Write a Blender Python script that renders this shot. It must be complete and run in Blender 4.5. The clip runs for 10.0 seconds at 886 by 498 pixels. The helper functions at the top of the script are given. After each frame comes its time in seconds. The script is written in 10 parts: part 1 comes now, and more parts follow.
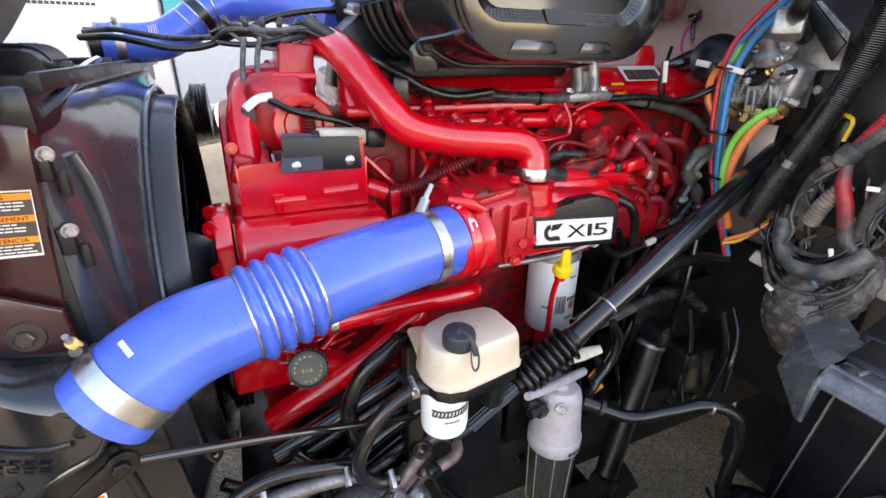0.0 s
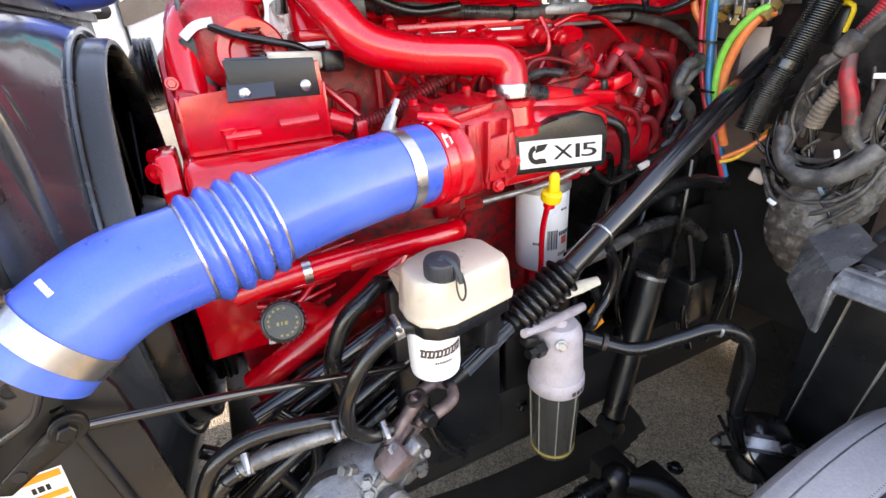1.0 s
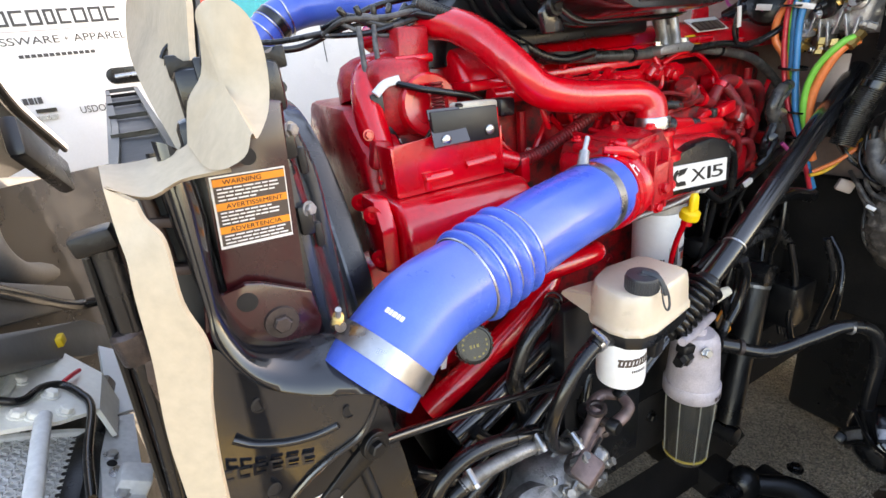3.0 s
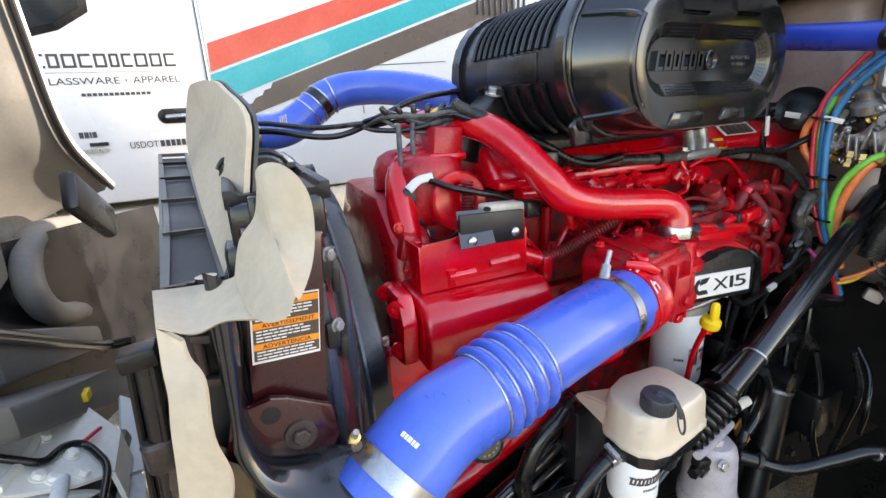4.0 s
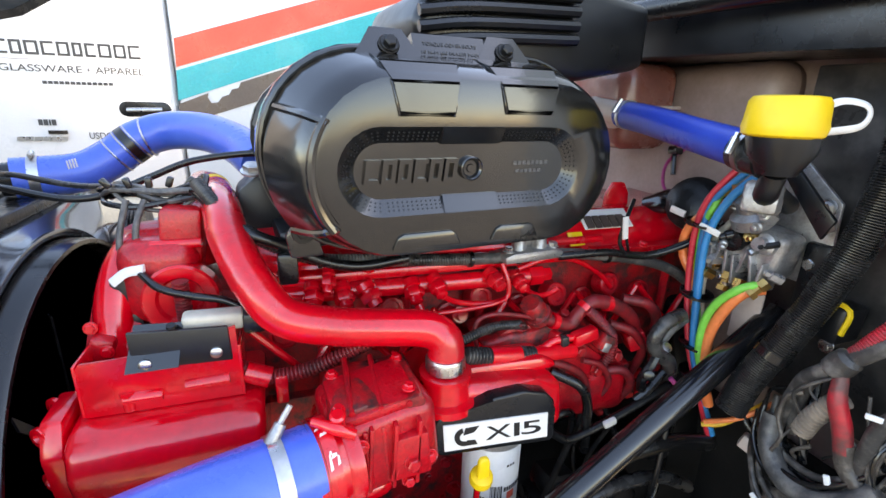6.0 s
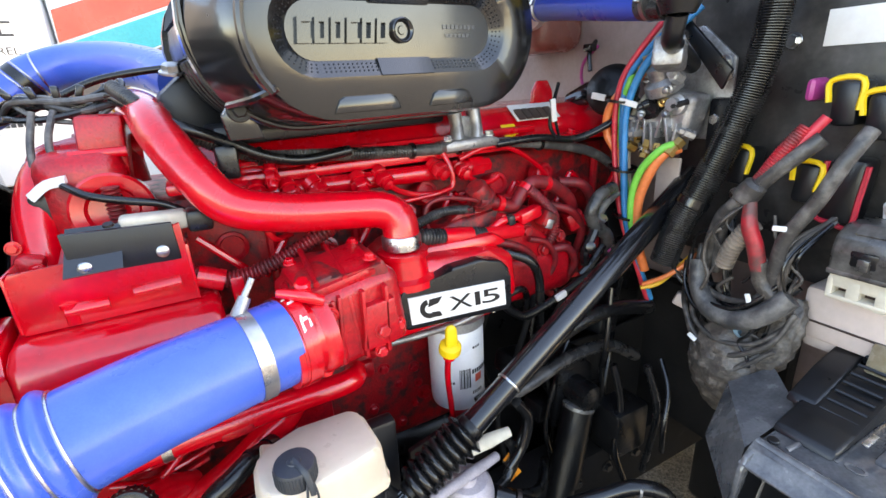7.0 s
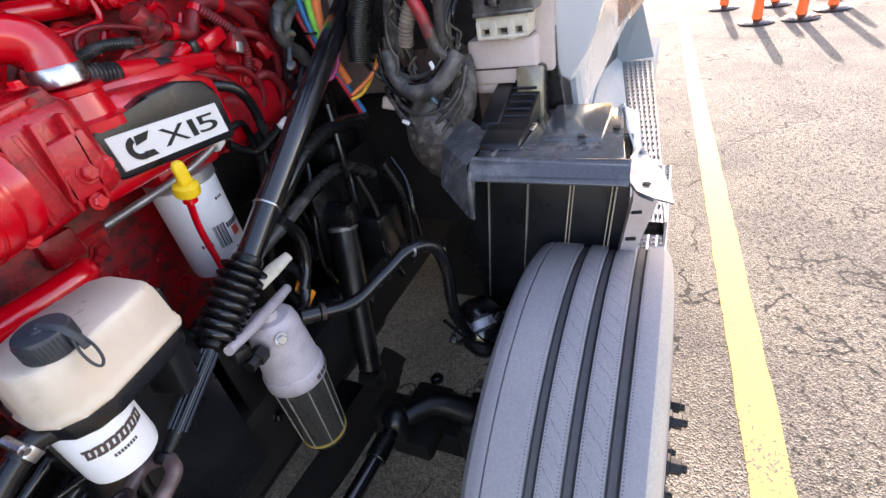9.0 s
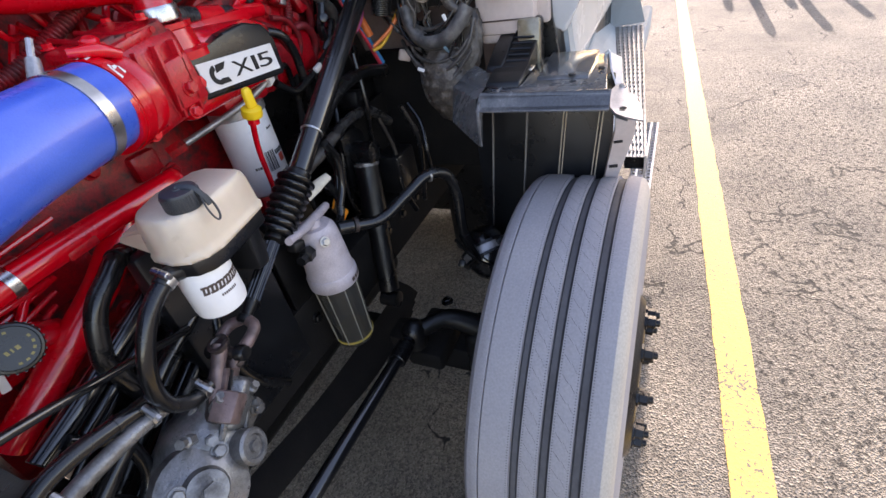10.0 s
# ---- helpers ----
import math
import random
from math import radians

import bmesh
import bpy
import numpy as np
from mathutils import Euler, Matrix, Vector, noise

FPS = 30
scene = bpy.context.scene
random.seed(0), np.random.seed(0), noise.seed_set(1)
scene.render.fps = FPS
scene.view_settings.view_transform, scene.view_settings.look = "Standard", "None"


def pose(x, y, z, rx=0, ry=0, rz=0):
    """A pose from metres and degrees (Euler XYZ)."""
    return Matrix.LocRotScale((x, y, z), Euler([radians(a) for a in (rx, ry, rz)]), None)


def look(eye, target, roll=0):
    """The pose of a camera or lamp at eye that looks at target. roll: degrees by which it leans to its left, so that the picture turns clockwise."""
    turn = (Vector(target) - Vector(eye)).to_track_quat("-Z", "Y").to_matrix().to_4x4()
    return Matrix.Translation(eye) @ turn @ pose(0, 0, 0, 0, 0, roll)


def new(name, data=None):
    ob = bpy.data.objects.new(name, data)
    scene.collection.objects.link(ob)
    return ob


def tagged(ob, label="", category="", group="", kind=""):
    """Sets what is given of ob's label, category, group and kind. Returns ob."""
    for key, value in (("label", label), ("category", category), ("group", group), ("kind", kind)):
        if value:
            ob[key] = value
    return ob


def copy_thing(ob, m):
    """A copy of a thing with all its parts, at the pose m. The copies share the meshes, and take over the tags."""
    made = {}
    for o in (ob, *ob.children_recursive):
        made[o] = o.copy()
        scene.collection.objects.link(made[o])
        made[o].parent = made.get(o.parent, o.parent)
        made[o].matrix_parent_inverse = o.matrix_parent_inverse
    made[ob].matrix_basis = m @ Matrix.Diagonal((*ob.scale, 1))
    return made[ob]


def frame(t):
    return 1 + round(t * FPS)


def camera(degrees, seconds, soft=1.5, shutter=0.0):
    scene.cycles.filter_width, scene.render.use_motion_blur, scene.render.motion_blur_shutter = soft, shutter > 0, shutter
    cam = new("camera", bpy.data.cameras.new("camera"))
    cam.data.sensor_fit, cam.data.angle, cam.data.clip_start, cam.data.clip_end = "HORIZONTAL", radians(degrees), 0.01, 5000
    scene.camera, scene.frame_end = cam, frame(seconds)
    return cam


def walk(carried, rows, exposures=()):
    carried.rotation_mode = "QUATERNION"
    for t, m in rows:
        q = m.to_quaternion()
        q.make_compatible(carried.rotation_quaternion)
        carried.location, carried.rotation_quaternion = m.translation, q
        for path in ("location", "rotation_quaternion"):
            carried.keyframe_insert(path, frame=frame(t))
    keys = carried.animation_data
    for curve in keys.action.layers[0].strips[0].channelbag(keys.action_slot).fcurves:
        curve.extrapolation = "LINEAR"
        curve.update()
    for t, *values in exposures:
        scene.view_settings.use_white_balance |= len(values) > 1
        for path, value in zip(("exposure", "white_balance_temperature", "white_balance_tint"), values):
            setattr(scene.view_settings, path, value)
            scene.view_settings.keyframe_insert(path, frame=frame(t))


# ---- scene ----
cam = camera(87.1, 10.0)
PATH = [
    (0, (0.007, 0.002, 1.769), (0.748, 1.685, 0.984), 0.6),
    (0.5, (0.034, 0.024, 1.695), (0.759, 1.695, 0.869), -1.5),
    (1, (0.039, 0.023, 1.666), (0.789, 1.662, 0.8), -3.9),
    (1.5, (-0.004, 0.043, 1.625), (0.811, 1.646, 0.75), -6.2),
    (2, (-0.122, 0.052, 1.641), (0.703, 1.658, 0.78), -8.0),
    (2.5, (-0.203, 0.075, 1.674), (0.635, 1.704, 0.871), -8.1),
    (3, (-0.27, 0.104, 1.711), (0.544, 1.774, 0.971), -7.1),
    (3.2, (-0.296, 0.114, 1.733), (0.51, 1.808, 1.038), -6.6),
    (4.3, (-0.207, 0.111, 1.831), (0.544, 1.878, 1.27), -1.7),
    (4.5, (-0.12, 0.094, 1.839), (0.604, 1.874, 1.285), -0.7),
    (5, (0.125, 0.073, 1.885), (0.772, 1.882, 1.329), 1.2),
    (5.2, (0.182, 0.087, 1.916), (0.823, 1.894, 1.349), 2.2),
    (6.3, (0.294, 0.118, 1.955), (0.923, 1.912, 1.336), 1.2),
    (6.5, (0.293, 0.101, 1.917), (0.953, 1.881, 1.29), 0.1),
    (7, (0.241, 0.061, 1.799), (1.103, 1.731, 1.117), -3.2),
    (7.5, (0.189, 0.07, 1.719), (1.323, 1.52, 0.938), -6.4),
    (8, (0.159, 0.071, 1.703), (1.488, 1.261, 0.8), -9.3),
    (8.5, (0.176, 0.041, 1.666), (1.612, 0.995, 0.653), -10.7),
    (9, (0.142, 0.016, 1.622), (1.598, 0.838, 0.524), -11.4),
    (9.5, (0.053, -0.01, 1.605), (1.496, 0.77, 0.46), -11.8),
    (10, (-0.077, -0.039, 1.617), (1.336, 0.768, 0.454), -11.9),
]
EXPOSURE = [(0, 2.76, 8300, 20), (0.5, 2.9, 8500, 21), (1.0, 3.08, 8700, 22), (1.5, 3.16, 8700, 22), (2.2, 2.98, 8700, 22), (3.0, 2.83, 8600, 18), (4.5, 2.46, 8000, 15), (5.0, 2.6, 8000, 15), (6.5, 2.9, 8000, 16), (7.5, 3.1, 8100, 17), (8.5, 2.8, 7800, 22), (9.0, 2.4, 7500, 24), (9.5, 2.2, 7500, 24), (10, 2.15, 7500, 24)]
walk(cam, [(t, look(eye, target, roll)) for t, eye, target, roll in PATH], EXPOSURE)

# ---- daylight: a low sun behind the cab, which shades the engine bay ----
SUN_HEIGHT = 28.0
world = bpy.data.worlds.new("sky")
scene.world = world
world.use_nodes = True
wn = world.node_tree.nodes
sky = wn.new("ShaderNodeTexSky")
sky.sky_type, sky.sun_disc = "NISHITA", False
sky.sun_elevation, sky.sun_rotation = radians(SUN_HEIGHT), radians(90)
wn["Background"].inputs["Strength"].default_value = 0.15
world.node_tree.links.new(sky.outputs[0], wn["Background"].inputs["Color"])
sun_data = bpy.data.lights.new("sun", "SUN")
sun_data.energy, sun_data.angle, sun_data.color = 3.0, radians(0.5), (1.0, 0.965, 0.92)
sun = new("sun", sun_data)
sun.matrix_world = look((20, 0.4, 20 * math.tan(radians(SUN_HEIGHT))), (0, 0, 0))
scene.view_settings.exposure = 0.0

# ---- materials ----
def surf(name, base, rough=0.5, metal=0.0, alt=None, amount=0.5, scale=6.0, fine=90.0, grain=0.12, bump=0.15, coat=0.0, edge=(0.45, 0.7), trans=0.0, sss=0.0, piece=0.0, spec=0.5):
    """A painted, moulded or cast surface: stains at one scale, grain and fine relief at another."""
    m = bpy.data.materials.new(name)
    m.use_nodes = True
    nt = m.node_tree
    b = nt.nodes["Principled BSDF"]
    L = nt.links.new
    tc = nt.nodes.new("ShaderNodeTexCoord")
    big = nt.nodes.new("ShaderNodeTexNoise")
    big.inputs["Scale"].default_value, big.inputs["Detail"].default_value, big.inputs["Roughness"].default_value = scale, 8, 0.62
    small = nt.nodes.new("ShaderNodeTexNoise")
    small.inputs["Scale"].default_value, small.inputs["Detail"].default_value = fine, 4
    L(tc.outputs["Object"], big.inputs["Vector"]), L(tc.outputs["Object"], small.inputs["Vector"])
    ramp = nt.nodes.new("ShaderNodeMapRange")
    ramp.inputs["From Min"].default_value, ramp.inputs["From Max"].default_value = edge
    ramp.inputs["To Max"].default_value = amount
    L(big.outputs["Fac"], ramp.inputs["Value"])
    mix = nt.nodes.new("ShaderNodeMix")
    mix.data_type = "RGBA"
    mix.inputs["A"].default_value = (*base, 1)
    mix.inputs["B"].default_value = (*(alt or tuple(c * 0.6 for c in base)), 1)
    L(ramp.outputs[0], mix.inputs["Factor"])
    hsv = nt.nodes.new("ShaderNodeHueSaturation")
    val = nt.nodes.new("ShaderNodeMapRange")
    val.inputs["From Min"].default_value, val.inputs["From Max"].default_value = 0.25, 0.75
    val.inputs["To Min"].default_value, val.inputs["To Max"].default_value = 1 - grain, 1 + grain
    L(small.outputs["Fac"], val.inputs["Value"]), L(mix.outputs["Result"], hsv.inputs["Color"])
    if piece:
        info, mul = nt.nodes.new("ShaderNodeObjectInfo"), nt.nodes.new("ShaderNodeMath")
        rng = nt.nodes.new("ShaderNodeMapRange")
        rng.inputs["To Min"].default_value, rng.inputs["To Max"].default_value = 1 - piece, 1 + piece
        mul.operation = "MULTIPLY"
        L(info.outputs["Random"], rng.inputs["Value"]), L(rng.outputs[0], mul.inputs[0]), L(val.outputs[0], mul.inputs[1]), L(mul.outputs[0], hsv.inputs["Value"])
    else:
        L(val.outputs[0], hsv.inputs["Value"])
    L(hsv.outputs[0], b.inputs["Base Color"])
    rr = nt.nodes.new("ShaderNodeMapRange")
    rr.inputs["From Min"].default_value, rr.inputs["From Max"].default_value = 0.3, 0.7
    rr.inputs["To Min"].default_value, rr.inputs["To Max"].default_value = max(rough - 0.12, 0.03), min(rough + 0.16, 1)
    L(big.outputs["Fac"], rr.inputs["Value"]), L(rr.outputs[0], b.inputs["Roughness"])
    b.inputs["Metallic"].default_value, b.inputs["Specular IOR Level"].default_value = metal, spec
    b.inputs["Coat Weight"].default_value, b.inputs["Coat Roughness"].default_value = coat, 0.12
    b.inputs["Transmission Weight"].default_value = trans
    if sss:
        b.inputs["Subsurface Weight"].default_value, b.inputs["Subsurface Radius"].default_value, b.inputs["Subsurface Scale"].default_value = sss, (1, 0.7, 0.45), 0.02
    if bump:
        bp = nt.nodes.new("ShaderNodeBump")
        bp.inputs["Strength"].default_value, bp.inputs["Distance"].default_value = bump, 0.002
        L(small.outputs["Fac"], bp.inputs["Height"]), L(bp.outputs[0], b.inputs["Normal"])
    return m


def ground_material():
    m = bpy.data.materials.new("worn_asphalt")
    m.use_nodes = True
    nt, L = m.node_tree, m.node_tree.links.new
    b = nt.nodes["Principled BSDF"]
    tc = nt.nodes.new("ShaderNodeTexCoord")
    stones = nt.nodes.new("ShaderNodeTexVoronoi")
    stones.inputs["Scale"].default_value = 150
    L(tc.outputs["Object"], stones.inputs["Vector"])
    patch = nt.nodes.new("ShaderNodeTexNoise")
    patch.inputs["Scale"].default_value, patch.inputs["Detail"].default_value, patch.inputs["Roughness"].default_value = 1.3, 9, 0.7
    L(tc.outputs["Object"], patch.inputs["Vector"])
    ramp = nt.nodes.new("ShaderNodeValToRGB")
    ramp.color_ramp.elements[0].position, ramp.color_ramp.elements[0].color = 0.3, (0.105, 0.096, 0.082, 1)
    ramp.color_ramp.elements[1].position, ramp.color_ramp.elements[1].color = 0.72, (0.235, 0.208, 0.168, 1)
    L(patch.outputs["Fac"], ramp.inputs[0])
    spk = nt.nodes.new("ShaderNodeSeparateColor")
    L(stones.outputs["Color"], spk.inputs[0])
    sr = nt.nodes.new("ShaderNodeMapRange")
    sr.inputs["To Min"].default_value, sr.inputs["To Max"].default_value = 0.48, 1.5
    L(spk.outputs[0], sr.inputs["Value"])
    warp = nt.nodes.new("ShaderNodeTexNoise")
    warp.inputs["Scale"].default_value, warp.inputs["Detail"].default_value = 3.5, 6
    L(tc.outputs["Object"], warp.inputs["Vector"])
    add = nt.nodes.new("ShaderNodeMix")
    add.data_type = "VECTOR"
    add.inputs["Factor"].default_value = 0.34
    L(tc.outputs["Object"], add.inputs["A"]), L(warp.outputs["Color"], add.inputs["B"])
    cr = nt.nodes.new("ShaderNodeTexVoronoi")
    cr.feature = "DISTANCE_TO_EDGE"
    cr.inputs["Scale"].default_value = 1.25
    L(add.outputs["Result"], cr.inputs["Vector"])
    line = nt.nodes.new("ShaderNodeMapRange")
    line.inputs["From Min"].default_value, line.inputs["From Max"].default_value = 0.002, 0.0078
    line.inputs["To Min"].default_value = 0.10
    gap, sum_ = nt.nodes.new("ShaderNodeMapRange"), nt.nodes.new("ShaderNodeMath")
    gap.inputs["From Min"].default_value, gap.inputs["From Max"].default_value, gap.inputs["To Max"].default_value = 0.49, 0.63, 0.024
    sum_.operation = "ADD"
    L(warp.outputs["Fac"], gap.inputs["Value"]), L(cr.outputs["Distance"], sum_.inputs[0]), L(gap.outputs[0], sum_.inputs[1])
    L(sum_.outputs[0], line.inputs["Value"])
    # the older surfacing is pitted; the far patch is smooth
    pit = nt.nodes.new("ShaderNodeTexNoise")
    pit.inputs["Scale"].default_value, pit.inputs["Detail"].default_value, pit.inputs["Roughness"].default_value = 34, 6, 0.62
    L(tc.outputs["Object"], pit.inputs["Vector"])
    pr = nt.nodes.new("ShaderNodeMapRange")
    pr.inputs["From Min"].default_value, pr.inputs["From Max"].default_value = 0.36, 0.48
    pr.inputs["To Min"].default_value = 0.14
    L(pit.outputs["Fac"], pr.inputs["Value"])
    xyz, reach = nt.nodes.new("ShaderNodeSeparateXYZ"), nt.nodes.new("ShaderNodeMapRange")
    L(add.outputs["Result"], xyz.inputs[0]), L(xyz.outputs["X"], reach.inputs["Value"])
    reach.inputs["From Min"].default_value, reach.inputs["From Max"].default_value = 3.5, 3.8
    worn = nt.nodes.new("ShaderNodeMix")
    worn.inputs["B"].default_value = 0.95
    lane, most = nt.nodes.new("ShaderNodeMapRange"), nt.nodes.new("ShaderNodeMath")
    lane.inputs["From Min"].default_value, lane.inputs["From Max"].default_value, lane.inputs["To Max"].default_value = -0.20, -0.10, 0.75
    most.operation = "MAXIMUM"
    L(xyz.outputs["Y"], lane.inputs["Value"]), L(lane.outputs[0], most.inputs[0]), L(reach.outputs[0], most.inputs[1])
    L(most.outputs[0], worn.inputs["Factor"]), L(pr.outputs[0], worn.inputs["A"])
    both = nt.nodes.new("ShaderNodeMath")
    both.operation = "MULTIPLY"
    L(line.outputs[0], both.inputs[0]), L(worn.outputs["Result"], both.inputs[1])
    mul, mul2 = nt.nodes.new("ShaderNodeMath"), nt.nodes.new("ShaderNodeHueSaturation")
    mul.operation = "MULTIPLY"
    L(sr.outputs[0], mul.inputs[0]), L(both.outputs[0], mul.inputs[1])
    L(mul.outputs[0], mul2.inputs["Value"]), L(ramp.outputs[0], mul2.inputs["Color"]), L(mul2.outputs[0], b.inputs["Base Color"])
    b.inputs["Roughness"].default_value = 0.9
    hgt = nt.nodes.new("ShaderNodeMath")
    hgt.operation = "MULTIPLY"
    L(stones.outputs["Distance"], hgt.inputs[0]), L(both.outputs[0], hgt.inputs[1])
    bp = nt.nodes.new("ShaderNodeBump")
    bp.inputs["Strength"].default_value, bp.inputs["Distance"].default_value = 1.0, 0.009
    L(hgt.outputs[0], bp.inputs["Height"]), L(bp.outputs[0], b.inputs["Normal"])
    return m


def clear_material(name, tint, rough=0.05, clear=1.0):
    m = bpy.data.materials.new(name)
    m.use_nodes = True
    b = m.node_tree.nodes["Principled BSDF"]
    b.inputs["Base Color"].default_value = (*tint, 1)
    b.inputs["Transmission Weight"].default_value, b.inputs["Roughness"].default_value, b.inputs["IOR"].default_value = clear, rough, 1.42
    if clear < 1:
        b.inputs["Base Color"].default_value = (*[c * 0.32 for c in tint], 1)
    return m


RED = surf("engine_red_enamel", (0.72, 0.0025, 0.011), 0.20, alt=(0.46, 0.003, 0.010), amount=0.8, scale=9, grain=0.08, bump=0.04, coat=0.7)
RED_CAST = surf("engine_red_casting", (0.50, 0.0025, 0.010), 0.34, alt=(0.19, 0.004, 0.009), amount=0.8, scale=18, fine=220, grain=0.22, bump=0.45, coat=0.25, edge=(0.50, 0.70))
# grime on the castings; also painted shade on block, head and port hollows
RED_GRIME_SHADE = surf("grimy_shaded_red_casting", (0.42, 0.005, 0.009), 0.44, alt=(0.040, 0.018, 0.016), amount=0.95, scale=30, fine=260, grain=0.25, bump=0.5, coat=0.1, edge=(0.44, 0.62))
RED_LOOM = surf("red_overspray_loom", (0.22, 0.008, 0.012), 0.45, alt=(0.03, 0.014, 0.014), amount=0.85, scale=40, bump=0.15)
BLUE = surf("blue_silicone", (0.042, 0.118, 0.58), 0.30, alt=(0.07, 0.165, 0.66), amount=0.8, scale=8, fine=420, grain=0.06, bump=0.10, coat=0.35)
BLACK = surf("black_moulded_plastic", (0.0065, 0.007, 0.0085), 0.30, alt=(0.013, 0.014, 0.016), amount=0.6, scale=7, fine=300, bump=0.08, edge=(0.5, 0.78), spec=0.55)
SHROUD = surf("black_polished_plastic", (0.0085, 0.0095, 0.0125), 0.21, alt=(0.020, 0.022, 0.026), amount=0.5, scale=5, fine=260, bump=0.04, coat=0.7, edge=(0.52, 0.78))
DUSTY = surf("dusty_worn_black_plastic", (0.065, 0.067, 0.073), 0.17, alt=(0.22, 0.215, 0.21), amount=0.8, scale=9, fine=200, grain=0.2, bump=0.06, coat=0.8, edge=(0.46, 0.74))
DARK_TAPE = surf("dusty_black_loom_tape", (0.050, 0.045, 0.042), 0.38, alt=(0.20, 0.178, 0.160), amount=0.8, scale=34, bump=0.6, edge=(0.48, 0.70))
TAN_LOOM = surf("tan_dusted_conduit", (0.27, 0.21, 0.16), 0.5, alt=(0.10, 0.078, 0.062), amount=0.7, scale=30, bump=0.1)
BLUE_TAPE = surf("pale_blue_tape", (0.16, 0.26, 0.33), 0.4, bump=0.05)
LOOM_DUST = surf("dusty_brown_loom_cloth", (0.060, 0.050, 0.043), 0.44, alt=(0.20, 0.166, 0.138), amount=0.85, scale=40, fine=150, grain=0.3, bump=0.9, edge=(0.48, 0.68))
GREY_PAINT = surf("pale_grey_painted_steel", (0.52, 0.53, 0.56), 0.42, alt=(0.42, 0.40, 0.40), amount=0.5, scale=9, bump=0.04)
GLOSS = surf("black_gloss_paint", (0.006, 0.006, 0.007), 0.16, alt=(0.018, 0.017, 0.016), amount=0.5, scale=6, fine=200, bump=0.03, coat=0.7, edge=(0.5, 0.78))
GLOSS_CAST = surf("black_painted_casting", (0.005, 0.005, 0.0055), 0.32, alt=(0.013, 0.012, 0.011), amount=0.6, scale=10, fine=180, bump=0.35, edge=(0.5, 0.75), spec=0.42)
RUBBER = surf("black_rubber", (0.0065, 0.0065, 0.007), 0.22, alt=(0.014, 0.013, 0.0125), amount=0.6, scale=12, fine=240, bump=0.06, edge=(0.5, 0.75), spec=0.60)
CONDUIT = surf("glossy_black_conduit", (0.017, 0.0165, 0.0165), 0.24, alt=(0.060, 0.055, 0.051), amount=0.7, scale=18, bump=0.04, edge=(0.5, 0.72))
LOOM = surf("black_split_loom", (0.026, 0.025, 0.025), 0.28, alt=(0.13, 0.118, 0.106), amount=0.8, scale=22, bump=0.08, edge=(0.46, 0.68))
TAPE = surf("dusty_grey_loom_tape", (0.052, 0.050, 0.050), 0.42, alt=(0.20, 0.185, 0.17), amount=0.85, scale=30, bump=0.6, edge=(0.44, 0.68))
STEEL = surf("zinc_steel", (0.56, 0.56, 0.57), 0.3, 1.0, alt=(0.36, 0.33, 0.28), amount=0.5, scale=25, bump=0.05)
ALU = surf("cast_aluminium", (0.52, 0.52, 0.53), 0.42, 0.85, alt=(0.34, 0.32, 0.30), amount=0.6, scale=14, fine=260, bump=0.35)
DULL_ALU = surf("weathered_grey_casting", (0.40, 0.39, 0.39), 0.36, 0.7, alt=(0.13, 0.11, 0.10), amount=0.8, scale=24, fine=240, bump=0.4)
GREASY = surf("greasy_brown_grey_steel", (0.085, 0.066, 0.062), 0.34, 0.5, alt=(0.016, 0.014, 0.013), amount=0.85, scale=26, fine=260, bump=0.4)
SOOT = surf("dark_brown_oxide_paint", (0.035, 0.018, 0.015), 0.45, alt=(0.09, 0.06, 0.05), amount=0.6, scale=14, bump=0.2)
GREY_BEAM = surf("grey_painted_beam", (0.70, 0.70, 0.69), 0.42, alt=(0.48, 0.47, 0.44), amount=0.6, scale=9, bump=0.1)
BRASS = surf("brass", (0.62, 0.40, 0.14), 0.32, 1.0, alt=(0.35, 0.2, 0.08), amount=0.5, scale=30, bump=0.05)
PRIMER = surf("pinkish_grey_primer_casting", (0.50, 0.44, 0.46), 0.48, 0.1, alt=(0.33, 0.28, 0.29), amount=0.7, scale=18, fine=300, bump=0.3)
WHITE_TANK = surf("milky_white_plastic", (0.66, 0.55, 0.43), 0.34, alt=(0.58, 0.45, 0.32), amount=0.5, scale=7, grain=0.03, bump=0.04, sss=0.2)
WHITE = surf("white_vehicle_paint", (0.80, 0.80, 0.80), 0.22, alt=(0.72, 0.71, 0.69), amount=0.5, scale=3, grain=0.02, bump=0.01, coat=0.4)
CAB_WHITE = surf("dusty_white_cab_paint", (0.60, 0.595, 0.59), 0.25, alt=(0.52, 0.50, 0.48), amount=0.5, scale=4, grain=0.02, bump=0.01, coat=0.4)
# white fairing paint with its bluish shade put into the base colour
FAIRING = surf("white_fairing_paint_blue_shade", (0.30, 0.345, 0.38), 0.62, alt=(0.25, 0.285, 0.31), amount=0.5, scale=4, grain=0.02, bump=0.01, spec=0.15)
FUSE_LID = surf("dusty_smoked_lid", (0.055, 0.050, 0.046), 0.28, alt=(0.20, 0.185, 0.17), amount=0.85, scale=16, grain=0.2, bump=0.1, coat=0.5, edge=(0.48, 0.72))
GEAR = surf("oily_grey_gear_casting", (0.22, 0.215, 0.21), 0.32, 0.6, alt=(0.035, 0.031, 0.028), amount=0.85, scale=22, fine=240, bump=0.5, edge=(0.48, 0.70))
WHITE_CAN = surf("white_enamelled_can", (0.80, 0.79, 0.78), 0.32, alt=(0.70, 0.68, 0.66), amount=0.4, scale=9, grain=0.03, bump=0.02)
